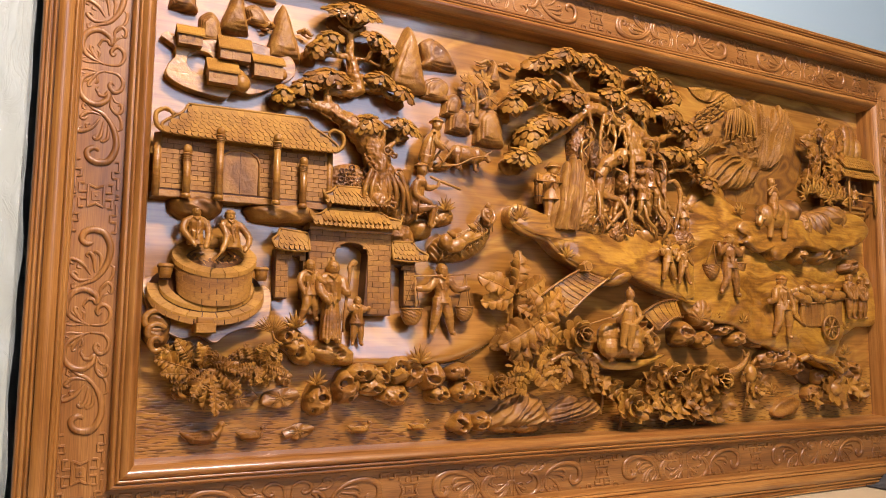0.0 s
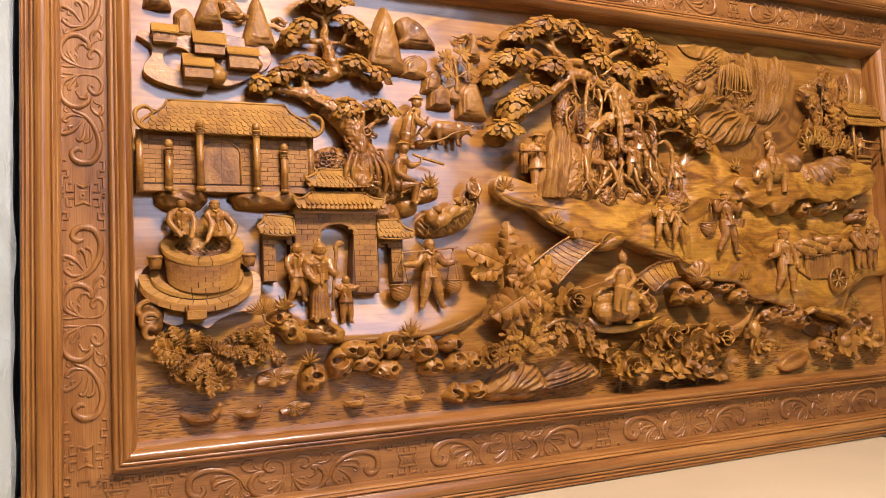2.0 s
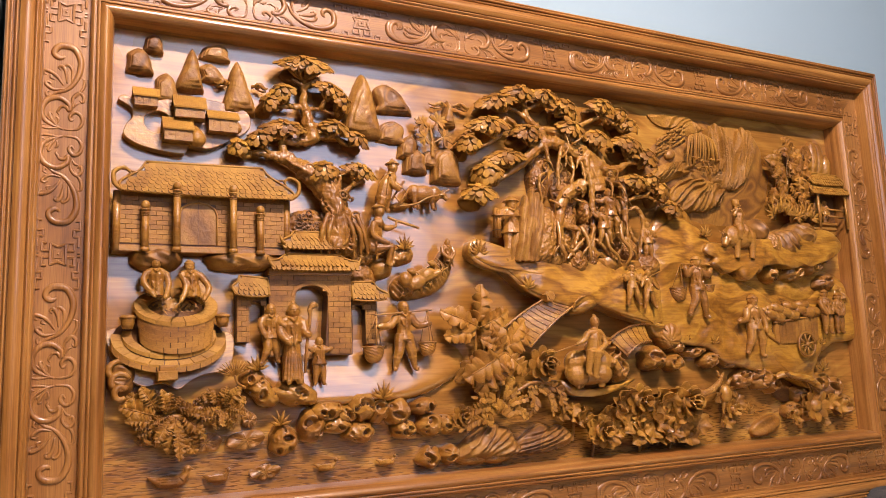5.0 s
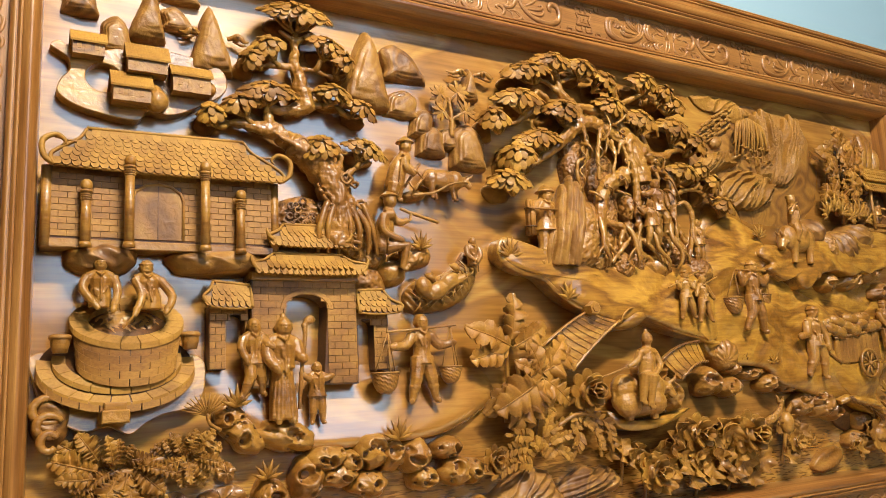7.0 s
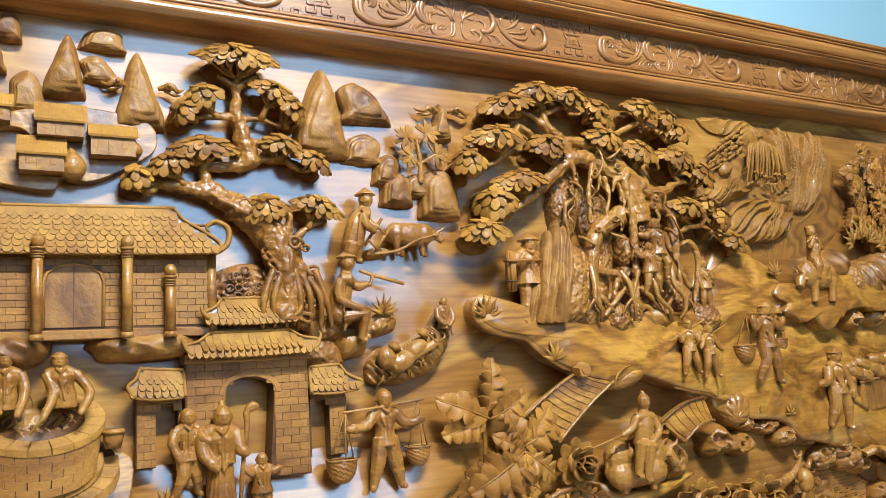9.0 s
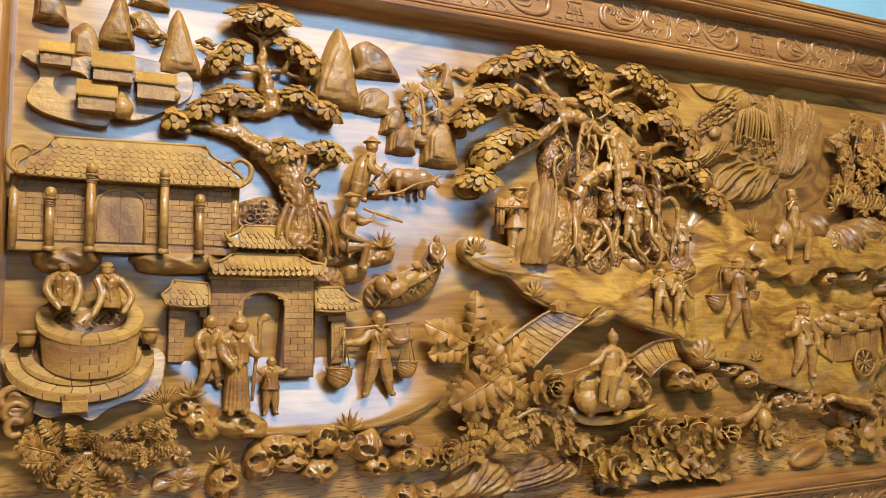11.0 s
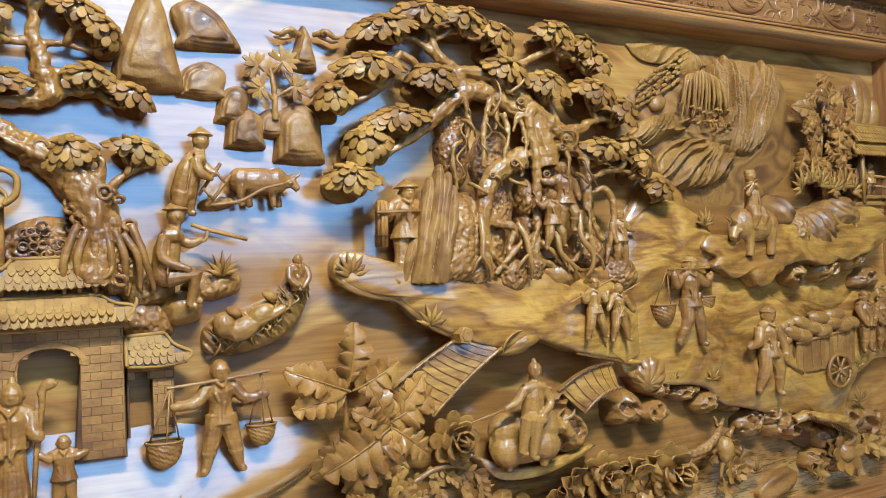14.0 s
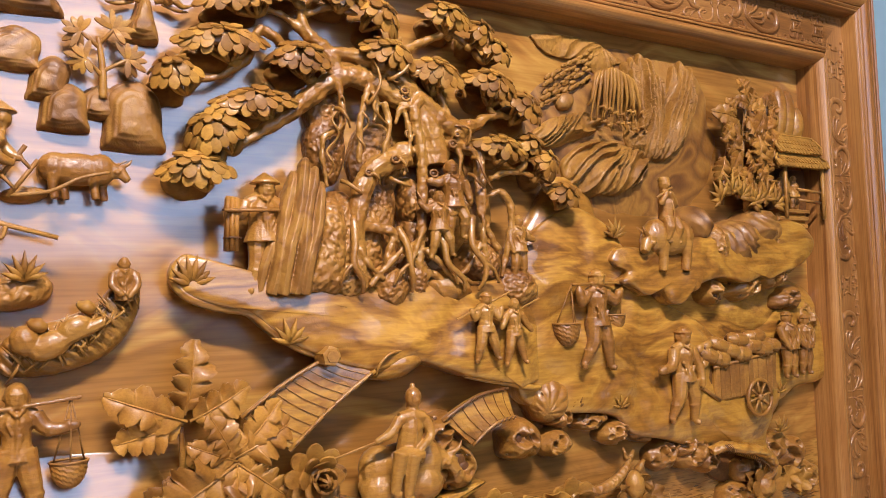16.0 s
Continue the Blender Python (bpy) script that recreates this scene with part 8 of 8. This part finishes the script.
def pad(x, z, rx, rz, d, seed, label="veined carved lily pad on the water", curl=4.0):
    t = thing("carved_lily_pad", label, "carved plant", W(x, z, 4), "lily pads")
    part("pad", Shape().dome(oval(x, z, rx, rz, 30, 0.1, 0.16, seed), d, d + 3, 2, 1.5, 0.08, seed, extra=lambda px, pz, f: curl * f * f * math.sin(6 * math.atan2(pz - z, px - x))), CARVED, t)
    for k in range(8):
        a = k * math.pi / 4 + 0.2
        part("vein", Shape().tube([(x, z, d + 4), (x + rx * 0.45 * math.cos(a), z + rz * 0.45 * math.sin(a), d + 4.6), (x + rx * 0.85 * math.cos(a), z + rz * 0.85 * math.sin(a), d + 1.5)], [1.2, 0.9, 0.5], 5), PIECE, t)
    return t


pad(350, 1036, 32, 17, 10, 1)
pad(424, 1036, 36, 17, 16, 2, "glossy folded carved lily pad", 5.0)
pad(462, 974, 30, 13, 8, 5, "glossy curled carved lily pad on the rippled water", 5.0)
pad(432, 1072, 13, 15, 12, 3, "small upright carved lotus bud leaf")
for n, (x, z, w) in enumerate(((292, 974, 36), (374, 972, 24), (581, 974, 22), (707, 973, 20))):
    s = Shape()
    s.ball((x, z - 2, 10), (w * 0.82, w * 0.34, 10), 16, 0.06).tube(spline([(x - w * 0.5, z - 1, 11), (x - w * 0.85, z + 3, 9), (x - w * 1.1, z + w * 0.24, 6)], 4, False), [w * 0.24, w * 0.16, w * 0.04], 8)
    s.tube(spline([(x + w * 0.5, z + 2, 14), (x + w * 0.72, z + w * 0.3, 15), (x + w * 0.74, z + w * 0.52, 15)], 4, False), [w * 0.2, w * 0.14, w * 0.13], 8).ball((x + w * 0.78, z + w * 0.55, 16), (w * 0.18, w * 0.16, 5.5), 10)
    s.tube([(x + w * 0.9, z + w * 0.53, 16), (x + w * 1.12, z + w * 0.48, 15)], [w * 0.07, w * 0.03], 6)
    for k in range(3):
        s.tube(spline([(x + w * 0.3, z + w * (0.12 - 0.12 * k), 19), (x - w * 0.2, z + w * (0.16 - 0.14 * k), 20.5), (x - w * 0.72, z + w * (0.12 - 0.1 * k), 15)], 4, False), [w * 0.05, w * 0.08, w * 0.02], 6)
    fused(solo("carved_duck", s, CARVED, "small carved duck swimming on the rippled water", "carved duck", "pond ducks"), 1.1, 1)
s = Shape().dome(oval(1776, 974, 54, 24, 40, 0.25, 0.12, 4), 8, 20, 3, 2.0, 0.05, 4, extra=lambda px, pz, f: 2.5 * math.sin((pz - px * 0.4) * 0.18))
solo("carved_rock", s, CARVED, "smooth oval carved stone with a rolled rim", "carved rock")

# fluted rocks and ferns in the middle
for label, outline, mid, top, turn in (("slanting carved rock of long sharp slabs", [(848, 962), (860, 984), (888, 1004), (926, 1030), (950, 1038), (972, 1028), (996, 1020), (1010, 996), (1024, 968), (940, 958)], (932, 990), 44, 2.21),
                                       ("fan of carved rock slabs spreading over the ground", [(1010, 964), (1014, 988), (1050, 1012), (1078, 1024), (1104, 1016), (1132, 1018), (1162, 996), (1150, 974), (1080, 960)], (1078, 988), 32, 1.86)):
    s = Shape().dome(spline(outline[::-1], 9), 5, top, 2.0, 3.0, 0.05, 17, mid, fluted(turn, 15.0, 5.5, 7, 0.9), 40)
    solo("carved_rock", s, HILL, label, "carved rock", "fluted rocks")
for n, (x, z) in enumerate(((902, 965), (960, 962))):
    s = Shape().dome(oval(x, z, 40, 16, 28, 0, 0.1, n + 920), 6, 28, 2, 4.5, 0.2, n + 920)
    solo("carved_rock", s, CARVED, "pebbled carved rock at the frame", "carved rock")
fern = thing("carved_fern", "curling carved fern with small leaves", "carved plant", W(990, 1060, 16))
for k, pts in enumerate((((960, 1060), (975, 1090), (992, 1126)), ((960, 1060), (940, 1085), (905, 1090)), ((965, 1050), (985, 1075), (1030, 1085)), ((955, 1055), (930, 1070), (880, 1062)), ((970, 1050), (1000, 1060), (1020, 1045)), ((940, 1040), (900, 1045), (868, 1030)), ((990, 1090), (1040, 1112), (1105, 1085)), ((1080, 1105), (1110, 1098), (1120, 1060)), ((1060, 1105), (1085, 1080), (1090, 1050)), ((1040, 1105), (1050, 1080), (1040, 1055)))):
    spray(fern, pts, NEEDLE if k % 2 else LEAFLET, 10, 1.0, 34 + 4 * (k % 3))
part("curl", Shape().tube([(990 + (12 - a) * math.cos(a) * 0.8, 1122 + (12 - a) * math.sin(a) * 0.8, 40) for a in np.linspace(0, 9, 24)], [2.6, 2.0], 7), LEAFY, fern)
part("stalk", Shape().tube(spline([(1005, 1098, 36), (1045, 1116, 42), (1085, 1112, 42), (1112, 1086, 38)], 6, False), [4.5, 4, 3.4, 2.4], 8), CARVED, fern, "thick ringed stalk")

PETAL = leaf_mesh(26, 18, "petal", FOLIAGE)


def blossom(x, z, r, d, rings, label, name="carved_flower"):
    t = thing(name, label, "carved flower", W(x, z, d), "carved blossoms")
    part("heart", Shape().ball((x, z, d), (r * 0.5, r * 0.45, r * 0.4), 12), CARVED, t)
    for q in range(rings):
        f = 1 - q / rings
        count = 8 if q == 0 else 6
        for k in range(count):
            a = 2 * math.pi * (k + 0.5 * (q % 2)) / count
            ob = new("petal", PETAL)
            ob.parent = t
            ob.matrix_parent_inverse = Matrix.Translation(-t.location)
            s_ = r * (0.55 + 0.3 * f) / 26
            ob.matrix_basis = Matrix.Translation(W(x + r * 0.22 * f * math.sin(a), z + r * 0.2 * f * math.cos(a), d + q * r * 0.22)) @ Matrix.Rotation(a, 4, "Y") @ Matrix.Rotation(radians(20 + 26 * q), 4, "X") @ Matrix.Diagonal((s_, s_, s_, 1))
    return t


s = Shape().tube(spline([(1786, 1098, 46), (1812, 1106, 54), (1847, 1098, 60), (1890, 1090, 60), (1922, 1072, 56), (1934, 1050, 48), (1926, 1030, 38)], 6, False), [7, 8, 9, 10, 10, 9, 6], 12, 1.7)
cave = fused(solo("carved_arch", s, EARTH, "overhanging carved rock arch over a dark ball painting the shade in a hole", "carved rock"), 1.5, 1, 6)
for k in range(26):
    u = k / 25
    x, z = 1800 + 128 * u, 1112 - 10 * u - 44 * u * u
    part("notch", Shape().tube([(x - 2, z, 66 - 10 * u), (x + 3, z - 9, 71 - 10 * u), (x + 5, z - 17, 66 - 10 * u)], [0.9, 1.1, 0.8], 5), JOINT_SHADE, cave)
# the shade below the overhang is a swelling of dark wood
part("hollow", Shape().dome(oval(1862, 1060, 48, 30, 30, -0.2, 0.1, 4), 6, 14, 2, 1.0, 0.05, 4), JOINT_SHADE, cave, "dark dome painting the shade under the arch")

blossom(1072, 1156, 40, 40, 4, "round many-petalled carved blossom above the fern")
blossom(868, 1054, 24, 36, 3, "ribbed carved fern flower")
blossom(1339, 1062, 40, 38, 3, "opening carved lotus bud with veined petals")
blossom(1474, 1052, 48, 44, 4, "full carved lotus flower with tight petals")
blossom(1930, 1020, 44, 40, 1, "open carved star flower with pointed petals")
blossom(1222, 1000, 38, 36, 3, "half-open carved lotus flower")
blossom(1640, 1024, 26, 34, 2, "small carved lotus flower")
LOTUS = [ruffled_leaf(24, 5, 3), ruffled_leaf(21, 4, 8), ruffled_leaf(26, 6, 14)]
for n, (x, z, d, leaves) in enumerate(((1268, 1040, 26, ((1284, 1046, 40, -75, 1.25, 26), (1296, 1058, 38, -25, 1.05, 34), (1262, 1030, 34, 20, 0.9, 30), (1302, 1024, 38, 185, 1.1, 14), (1280, 1020, 36, -130, 1.0, 12), (1318, 1036, 36, 100, 0.9, 30))),
                                       (1412, 1060, 28, ((1412, 1046, 44, 8, 1.3, 40), (1424, 1050, 48, 48, 1.15, 34), (1396, 1048, 42, -34, 1.25, 30), (1390, 1034, 42, -78, 1.1, 24), (1402, 1026, 42, -160, 1.1, 14), (1436, 1030, 40, 110, 1.0, 22), (1380, 1058, 38, -10, 0.9, 40))),
                                       (1350, 990, 26, ((1345, 1005, 38, -100, 1.05, 14), (1352, 1006, 40, 100, 1.15, 14), (1356, 1000, 38, 160, 1.0, 8), (1342, 1010, 40, -30, 0.95, 26), (1376, 1002, 36, 60, 0.9, 26), (1330, 992, 36, -150, 0.9, 10))),
                                       (1440, 985, 26, ((1440, 1000, 40, 100, 1.2, 14), (1440, 1000, 38, -110, 1.2, 14), (1446, 994, 40, 170, 0.95, 8), (1474, 1002, 36, 60, 0.95, 24), (1500, 1004, 36, 110, 1.05, 16), (1480, 980, 36, 150, 0.9, 8), (1412, 988, 36, -150, 1.0, 8))),
                                       (1210, 980, 22, ((1214, 1002, 34, -80, 1.1, 16), (1228, 992, 34, 120, 1.0, 12), (1198, 1008, 32, 20, 0.9, 28), (1252, 988, 32, 95, 0.9, 20), (1188, 1024, 30, -40, 0.9, 26), (1240, 1024, 32, 40, 0.95, 28))),
                                       (1160, 1030, 20, ((1150, 1060, 28, 150, 0.8, 18), (1165, 1050, 28, 200, 0.75, 12), (1140, 1040, 26, -60, 0.8, 18), (1176, 1040, 28, 70, 0.8, 20))),
                                       (1620, 1030, 22, ((1630, 1060, 32, 30, 0.75, 28), (1640, 1050, 32, 120, 0.85, 18), (1620, 1010, 30, 190, 0.8, 10), (1596, 1050, 30, -50, 0.7, 24))),
                                       (1900, 1010, 24, ((1900, 1030, 36, -70, 0.85, 16), (1990, 1020, 32, 60, 0.8, 16), (2030, 1010, 28, 80, 0.85, 12), (1960, 985, 30, 130, 0.8, 10), (1870, 1000, 32, -120, 0.8, 12))))):
    leafy_plant("carved_lotus", "clump of ruffled carved lotus leaves with curled rims", x, z, d, ([(x, z - 50, 10), (x + 6, z - 15, d * 0.7), (x, z + 10, d)],), leaves, LOTUS, 4)
s = Shape().tube(spline([(1505, 1078, 30), (1535, 1068, 36), (1570, 1076, 38), (1598, 1092, 36), (1616, 1108, 30)], 6, False), [5, 8, 8.5, 6.5, 3], 10).ball((1500, 1080, 32), (11, 9, 8), 10).tube([(1612, 1102, 30), (1628, 1118, 26)], [6, 2], 6).tube([(1608, 1106, 30), (1604, 1124, 26)], [6, 2], 6)
solo("carved_fish", s, PEBBLE, "leaping carved carp with a split tail", "carved fish")
s = Shape().ball((1622, 1064, 32), (17, 24, 14), 12).tube([(1626, 1086, 34), (1640, 1102, 36)], [7, 3], 8).tube(spline([(1618, 1044, 30), (1612, 1020, 28), (1622, 1000, 24)], 4, False), [5, 3.5, 3], 7)
solo("carved_lotus_pod", s, CARVED, "drooping carved lotus seed pod on a stalk", "carved plant")
s = Shape().ball((1520, 1046, 30), (20, 12, 12), 12, 0.4).tube([(1502 + 6 * k, 1036 + 3 * k, 38) for k in range(6)], [10, 11, 11, 10, 9, 6], 10)
solo("carved_snail", s, CARVED, "ridged carved snail among the lotus leaves", "carved snail")
for x, z, r, b in ((1128, 1070, 26, 6), (1700, 1010, 30, 5), (1840, 990, 22, 5)):
    grass(x, z, r, 26, b)

# ---- border ornament: frets and scrolls, drawn along s and across t in millimetres ----


def flat_tube(path, radii, flat=0.85):
    """A carved scroll line on the border, in its own place."""
    return Shape().tube([(x, z, 31.9) for x, z in path], [r * 1.12 for r in radii], 8, flat)


def stroke(*points):
    """A smooth scroll line."""
    return spline(points, 5, False)


SCROLLS = [
    # the long hook next to the fret
    (stroke((73, 36), (77, 38), (78, 45), (71, 52), (60, 48), (55, 36), (59, 19), (79, 9), (101, 10), (121, 18), (136, 31), (144, 48), (158, 62)), (1.6, 3.2, 4.6, 5.0, 5.4, 5.6, 5.4, 5.0, 4.2, 3.4, 2.4, 1.0)),
    # the great spiral and its small neighbour at the middle of the stretch
    (stroke((172, 41), (167, 38), (167, 30), (173, 25), (161, 26), (151, 42), (157, 60), (176, 69), (196, 61), (208, 34)), (1.4, 2.6, 3.0, 3.6, 4.4, 4.8, 4.8, 4.2, 3.2, 1.6)),
    (stroke((172, 41), (177, 44), (182, 41)), (2.6, 2.0, 1.0)),
    (stroke((186, 16), (191, 21), (184, 24), (175, 16), (180, 6), (193, 3), (206, 12), (208, 32)), (1.4, 2.4, 3.0, 3.4, 3.4, 3.0, 2.4, 1.4)),
    (stroke((152, 9), (156, 4), (146, 2), (139, 10), (150, 20), (167, 19)), (1.2, 2.4, 3.0, 3.0, 2.4, 1.2)),
    (stroke((112, 5), (116, 1), (131, 4), (150, 17)), (1.0, 2.4, 2.6, 1.2)),
    (stroke((111, 10), (114, 3), (134, 5)), (0.8, 1.8, 1.0)),
    # leaves in the bow of the hook
    (stroke((134, 33), (137, 52), (128, 64), (124, 60), (128, 55)), (1.2, 2.8, 3.0, 2.2, 1.2)),
    (stroke((128, 36), (111, 48), (103, 64), (108, 68), (112, 62)), (1.2, 3.2, 3.4, 2.4, 1.2)),
    (stroke((124, 30), (101, 33), (93, 39), (96, 44), (101, 40)), (1.2, 3.2, 3.2, 2.2, 1.0)),
    (stroke((121, 23), (98, 22), (90, 30), (94, 33)), (1.2, 3.0, 2.6, 1.2)),
    (stroke((140, 58), (144, 63), (150, 61), (146, 57)), (1.0, 2.0, 2.0, 1.0)),
    (stroke((118, 50), (116, 56), (110, 55)), (1.2, 2.4, 1.2)),
    # small leaves inside the spirals
    (stroke((208, 38), (200, 46), (187, 55), (180, 56), (182, 51)), (1.0, 2.6, 2.8, 2.2, 1.2)),
    (stroke((200, 44), (190, 42), (186, 46)), (1.0, 2.2, 1.4)),
    (stroke((196, 50), (190, 58), (186, 62)), (1.0, 2.0, 1.0)),
    (stroke((170, 20), (160, 14), (158, 8)), (1.0, 2.0, 1.2)),
    (stroke((206, 40), (208, 60), (206, 69)), (1.6, 2.0, 1.0)),
    (stroke((200, 62), (204, 70), (212, 71)), (1.0, 1.6, 1.0)),
]
FRET = [((-13, -10), (13, -10)), ((-13, 10), (13, 10)), ((-13, -10), (-9, 0)), ((-9, 0), (-13, 10)), ((13, -10), (9, 0)), ((9, 0), (13, 10))]
for sg in (-1, 1):
    for side in (-1, 1):
        FRET += [((sg * 4, side * 12), (sg * 4, side * 21)), ((sg * 4, side * 21), (sg * 14, side * 21)), ((sg * 14, side * 21), (sg * 14, side * 15)), ((sg * 9, side * 27), (sg * 22, side * 27)), ((sg * 22, side * 27), (sg * 22, side * 20)), ((sg * 22, side * 20), (sg * 30, side * 20)), ((sg * 30, side * 20), (sg * 30, side * 28)), ((sg * 30, side * 28), (sg * 42, side * 28)), ((sg * 42, side * 28), (sg * 42, side * 22)), ((sg * 2, side * 29), (sg * 2, side * 25))]
FRET = [((x0 * 1.42, z0 * 1.2), (x1 * 1.42, z1 * 1.2)) for (x0, z0), (x1, z1) in FRET]


def as_mesh(name, path, radii, material):
    return flat_tube(path, radii).mesh(name, material, True)


for upright in (False, True):
    mat = FIELD_V if upright else FIELD_H
    scroll_meshes = [as_mesh("scroll", p, r, mat) for p, r in SCROLLS]
    fret = Shape()
    for (x0, z0), (x1, z1) in FRET:
        fret.tube([(x0, z0, 32.2), (x1, z1, 32.2)], [2.5, 2.5], 6, 1.0)
    fret.block(-8, 8, -7, 7, 30, 33, 1).ball((0, 0, 35), (2, 2, 1.5), 8)
    fret_mesh = fret.mesh("fret", mat, False)
    spots = ((98, 1374, "tlbl", 1), (2225, 1374, "brtr", -1)) if upright else tuple((x, 1893, "trtl", 1) for x in (668, 1150, 1634)) + tuple((x, 857, "blbr", -1) for x in (676, 1146, 1630))
    half = 218 if upright else 238
    for x, z, side, flip in spots:
        turn = Matrix.Rotation(radians(-90), 4, "Y") if upright else Matrix.Identity(4)
        put = Matrix.Translation((x / 1000, 0, z / 1000)) @ turn
        ob = new("fret", fret_mesh)
        ob.parent = FIELDS[side]
        ob.matrix_local = put
        ways = (-1, 1)
        for way in ways:
            for again in (0, 1):
                # each stretch is mirrored about its middle
                m = put @ Matrix.Diagonal((way, 1, flip, 1))
                if again:
                    m = m @ Matrix.Translation((2 * half / 1000, 0, 0)) @ Matrix.Diagonal((-1, 1, 1, 1))
                if again and not upright and way == 1 and x < 1600:
                    continue
                for me in scroll_meshes:
                    ob = new("scroll", me)
                    ob.parent = FIELDS[side]
                    ob.matrix_local = m @ Matrix.Translation((0, 0, -0.035)) @ Matrix.Diagonal((half / 214, 1, 1, 1))
    # corner frets
    if not upright:
        for x in (146, 216, 2108, 2178):
            for z, side in ((1893, "trtl"), (857, "blbr")):
                ob = new("fret", fret_mesh)
                ob.parent = FIELDS[side]
                ob.matrix_local = Matrix.Translation((x / 1000, 0, z / 1000))
    else:
        for x, side in ((98, "tlbl"), (2225, "brtr")):
            for z in (930, 1818):
                ob = new("fret", fret_mesh)
                ob.parent = FIELDS[side]
                ob.matrix_local = Matrix.Translation((x / 1000, 0, z / 1000)) @ Matrix.Rotation(radians(90), 4, "Y")

# ---- beside the panel ----
wrapped = thing("wrapped_panel", "tall panel wrapped in crinkled clear film against the wall", "wrapped panel", (-0.5, 0.0, 0.76))
part("padding", box_shape(-1.05, -0.012, -0.012, 0.1, 0.764, 2.25), WRAPPED, wrapped, "grey-green padding", smooth=False)
film = Shape()
FX, FZ = 120, 110
for j in range(FZ + 1):
    for i in range(FX + 1):
        x, z = -1.07 + 1.064 * i / FX, 0.764 + 1.5 * j / FZ
        edge = 0.012 * (i / FX) ** 30
        y = -0.034 - 0.012 * noise.noise(Vector((x * 22, z * 4, 0))) - 0.008 * noise.noise(Vector((x * 50, z * 16, 4))) + edge
        film.v.append((x + 0.006 * noise.noise(Vector((z * 9, 0, 2))), y, z))
film.f = [(j * (FX + 1) + i, j * (FX + 1) + i + 1, (j + 1) * (FX + 1) + i + 1, (j + 1) * (FX + 1) + i) for j in range(FZ) for i in range(FX)]
part("film", film, PLASTIC, wrapped, "shiny crinkled film")
cloth = Shape()
CX, CY = 40, 16
for j in range(CY + 1):
    for i in range(CX + 1):
        u, v = i / CX, j / CY
        x = 2.0 + 0.75 * u
        y = -0.035 - 0.12 * v
        z = 0.775 + 0.03 * u + 0.014 * math.sin(u * 9 + v * 4) + 0.012 * noise.noise(Vector((u * 7, v * 3, 1)))
        fall = max(0.0, (v - 0.7) / 0.3) + max(0.0, (0.1 - u) / 0.1)
        cloth.v.append((x, y, max(0.7655, z - 0.05 * fall)))
cloth.f = [(j * (CX + 1) + i, (j + 1) * (CX + 1) + i, (j + 1) * (CX + 1) + i + 1, j * (CX + 1) + i + 1) for j in range(CY) for i in range(CX)]
cl = solo("cloth", cloth, GREY, "crumpled dark grey cloth lying on the table", "cloth")
th = cl.modifiers.new("thick", "SOLIDIFY")
th.thickness, th.offset = 0.003, 1
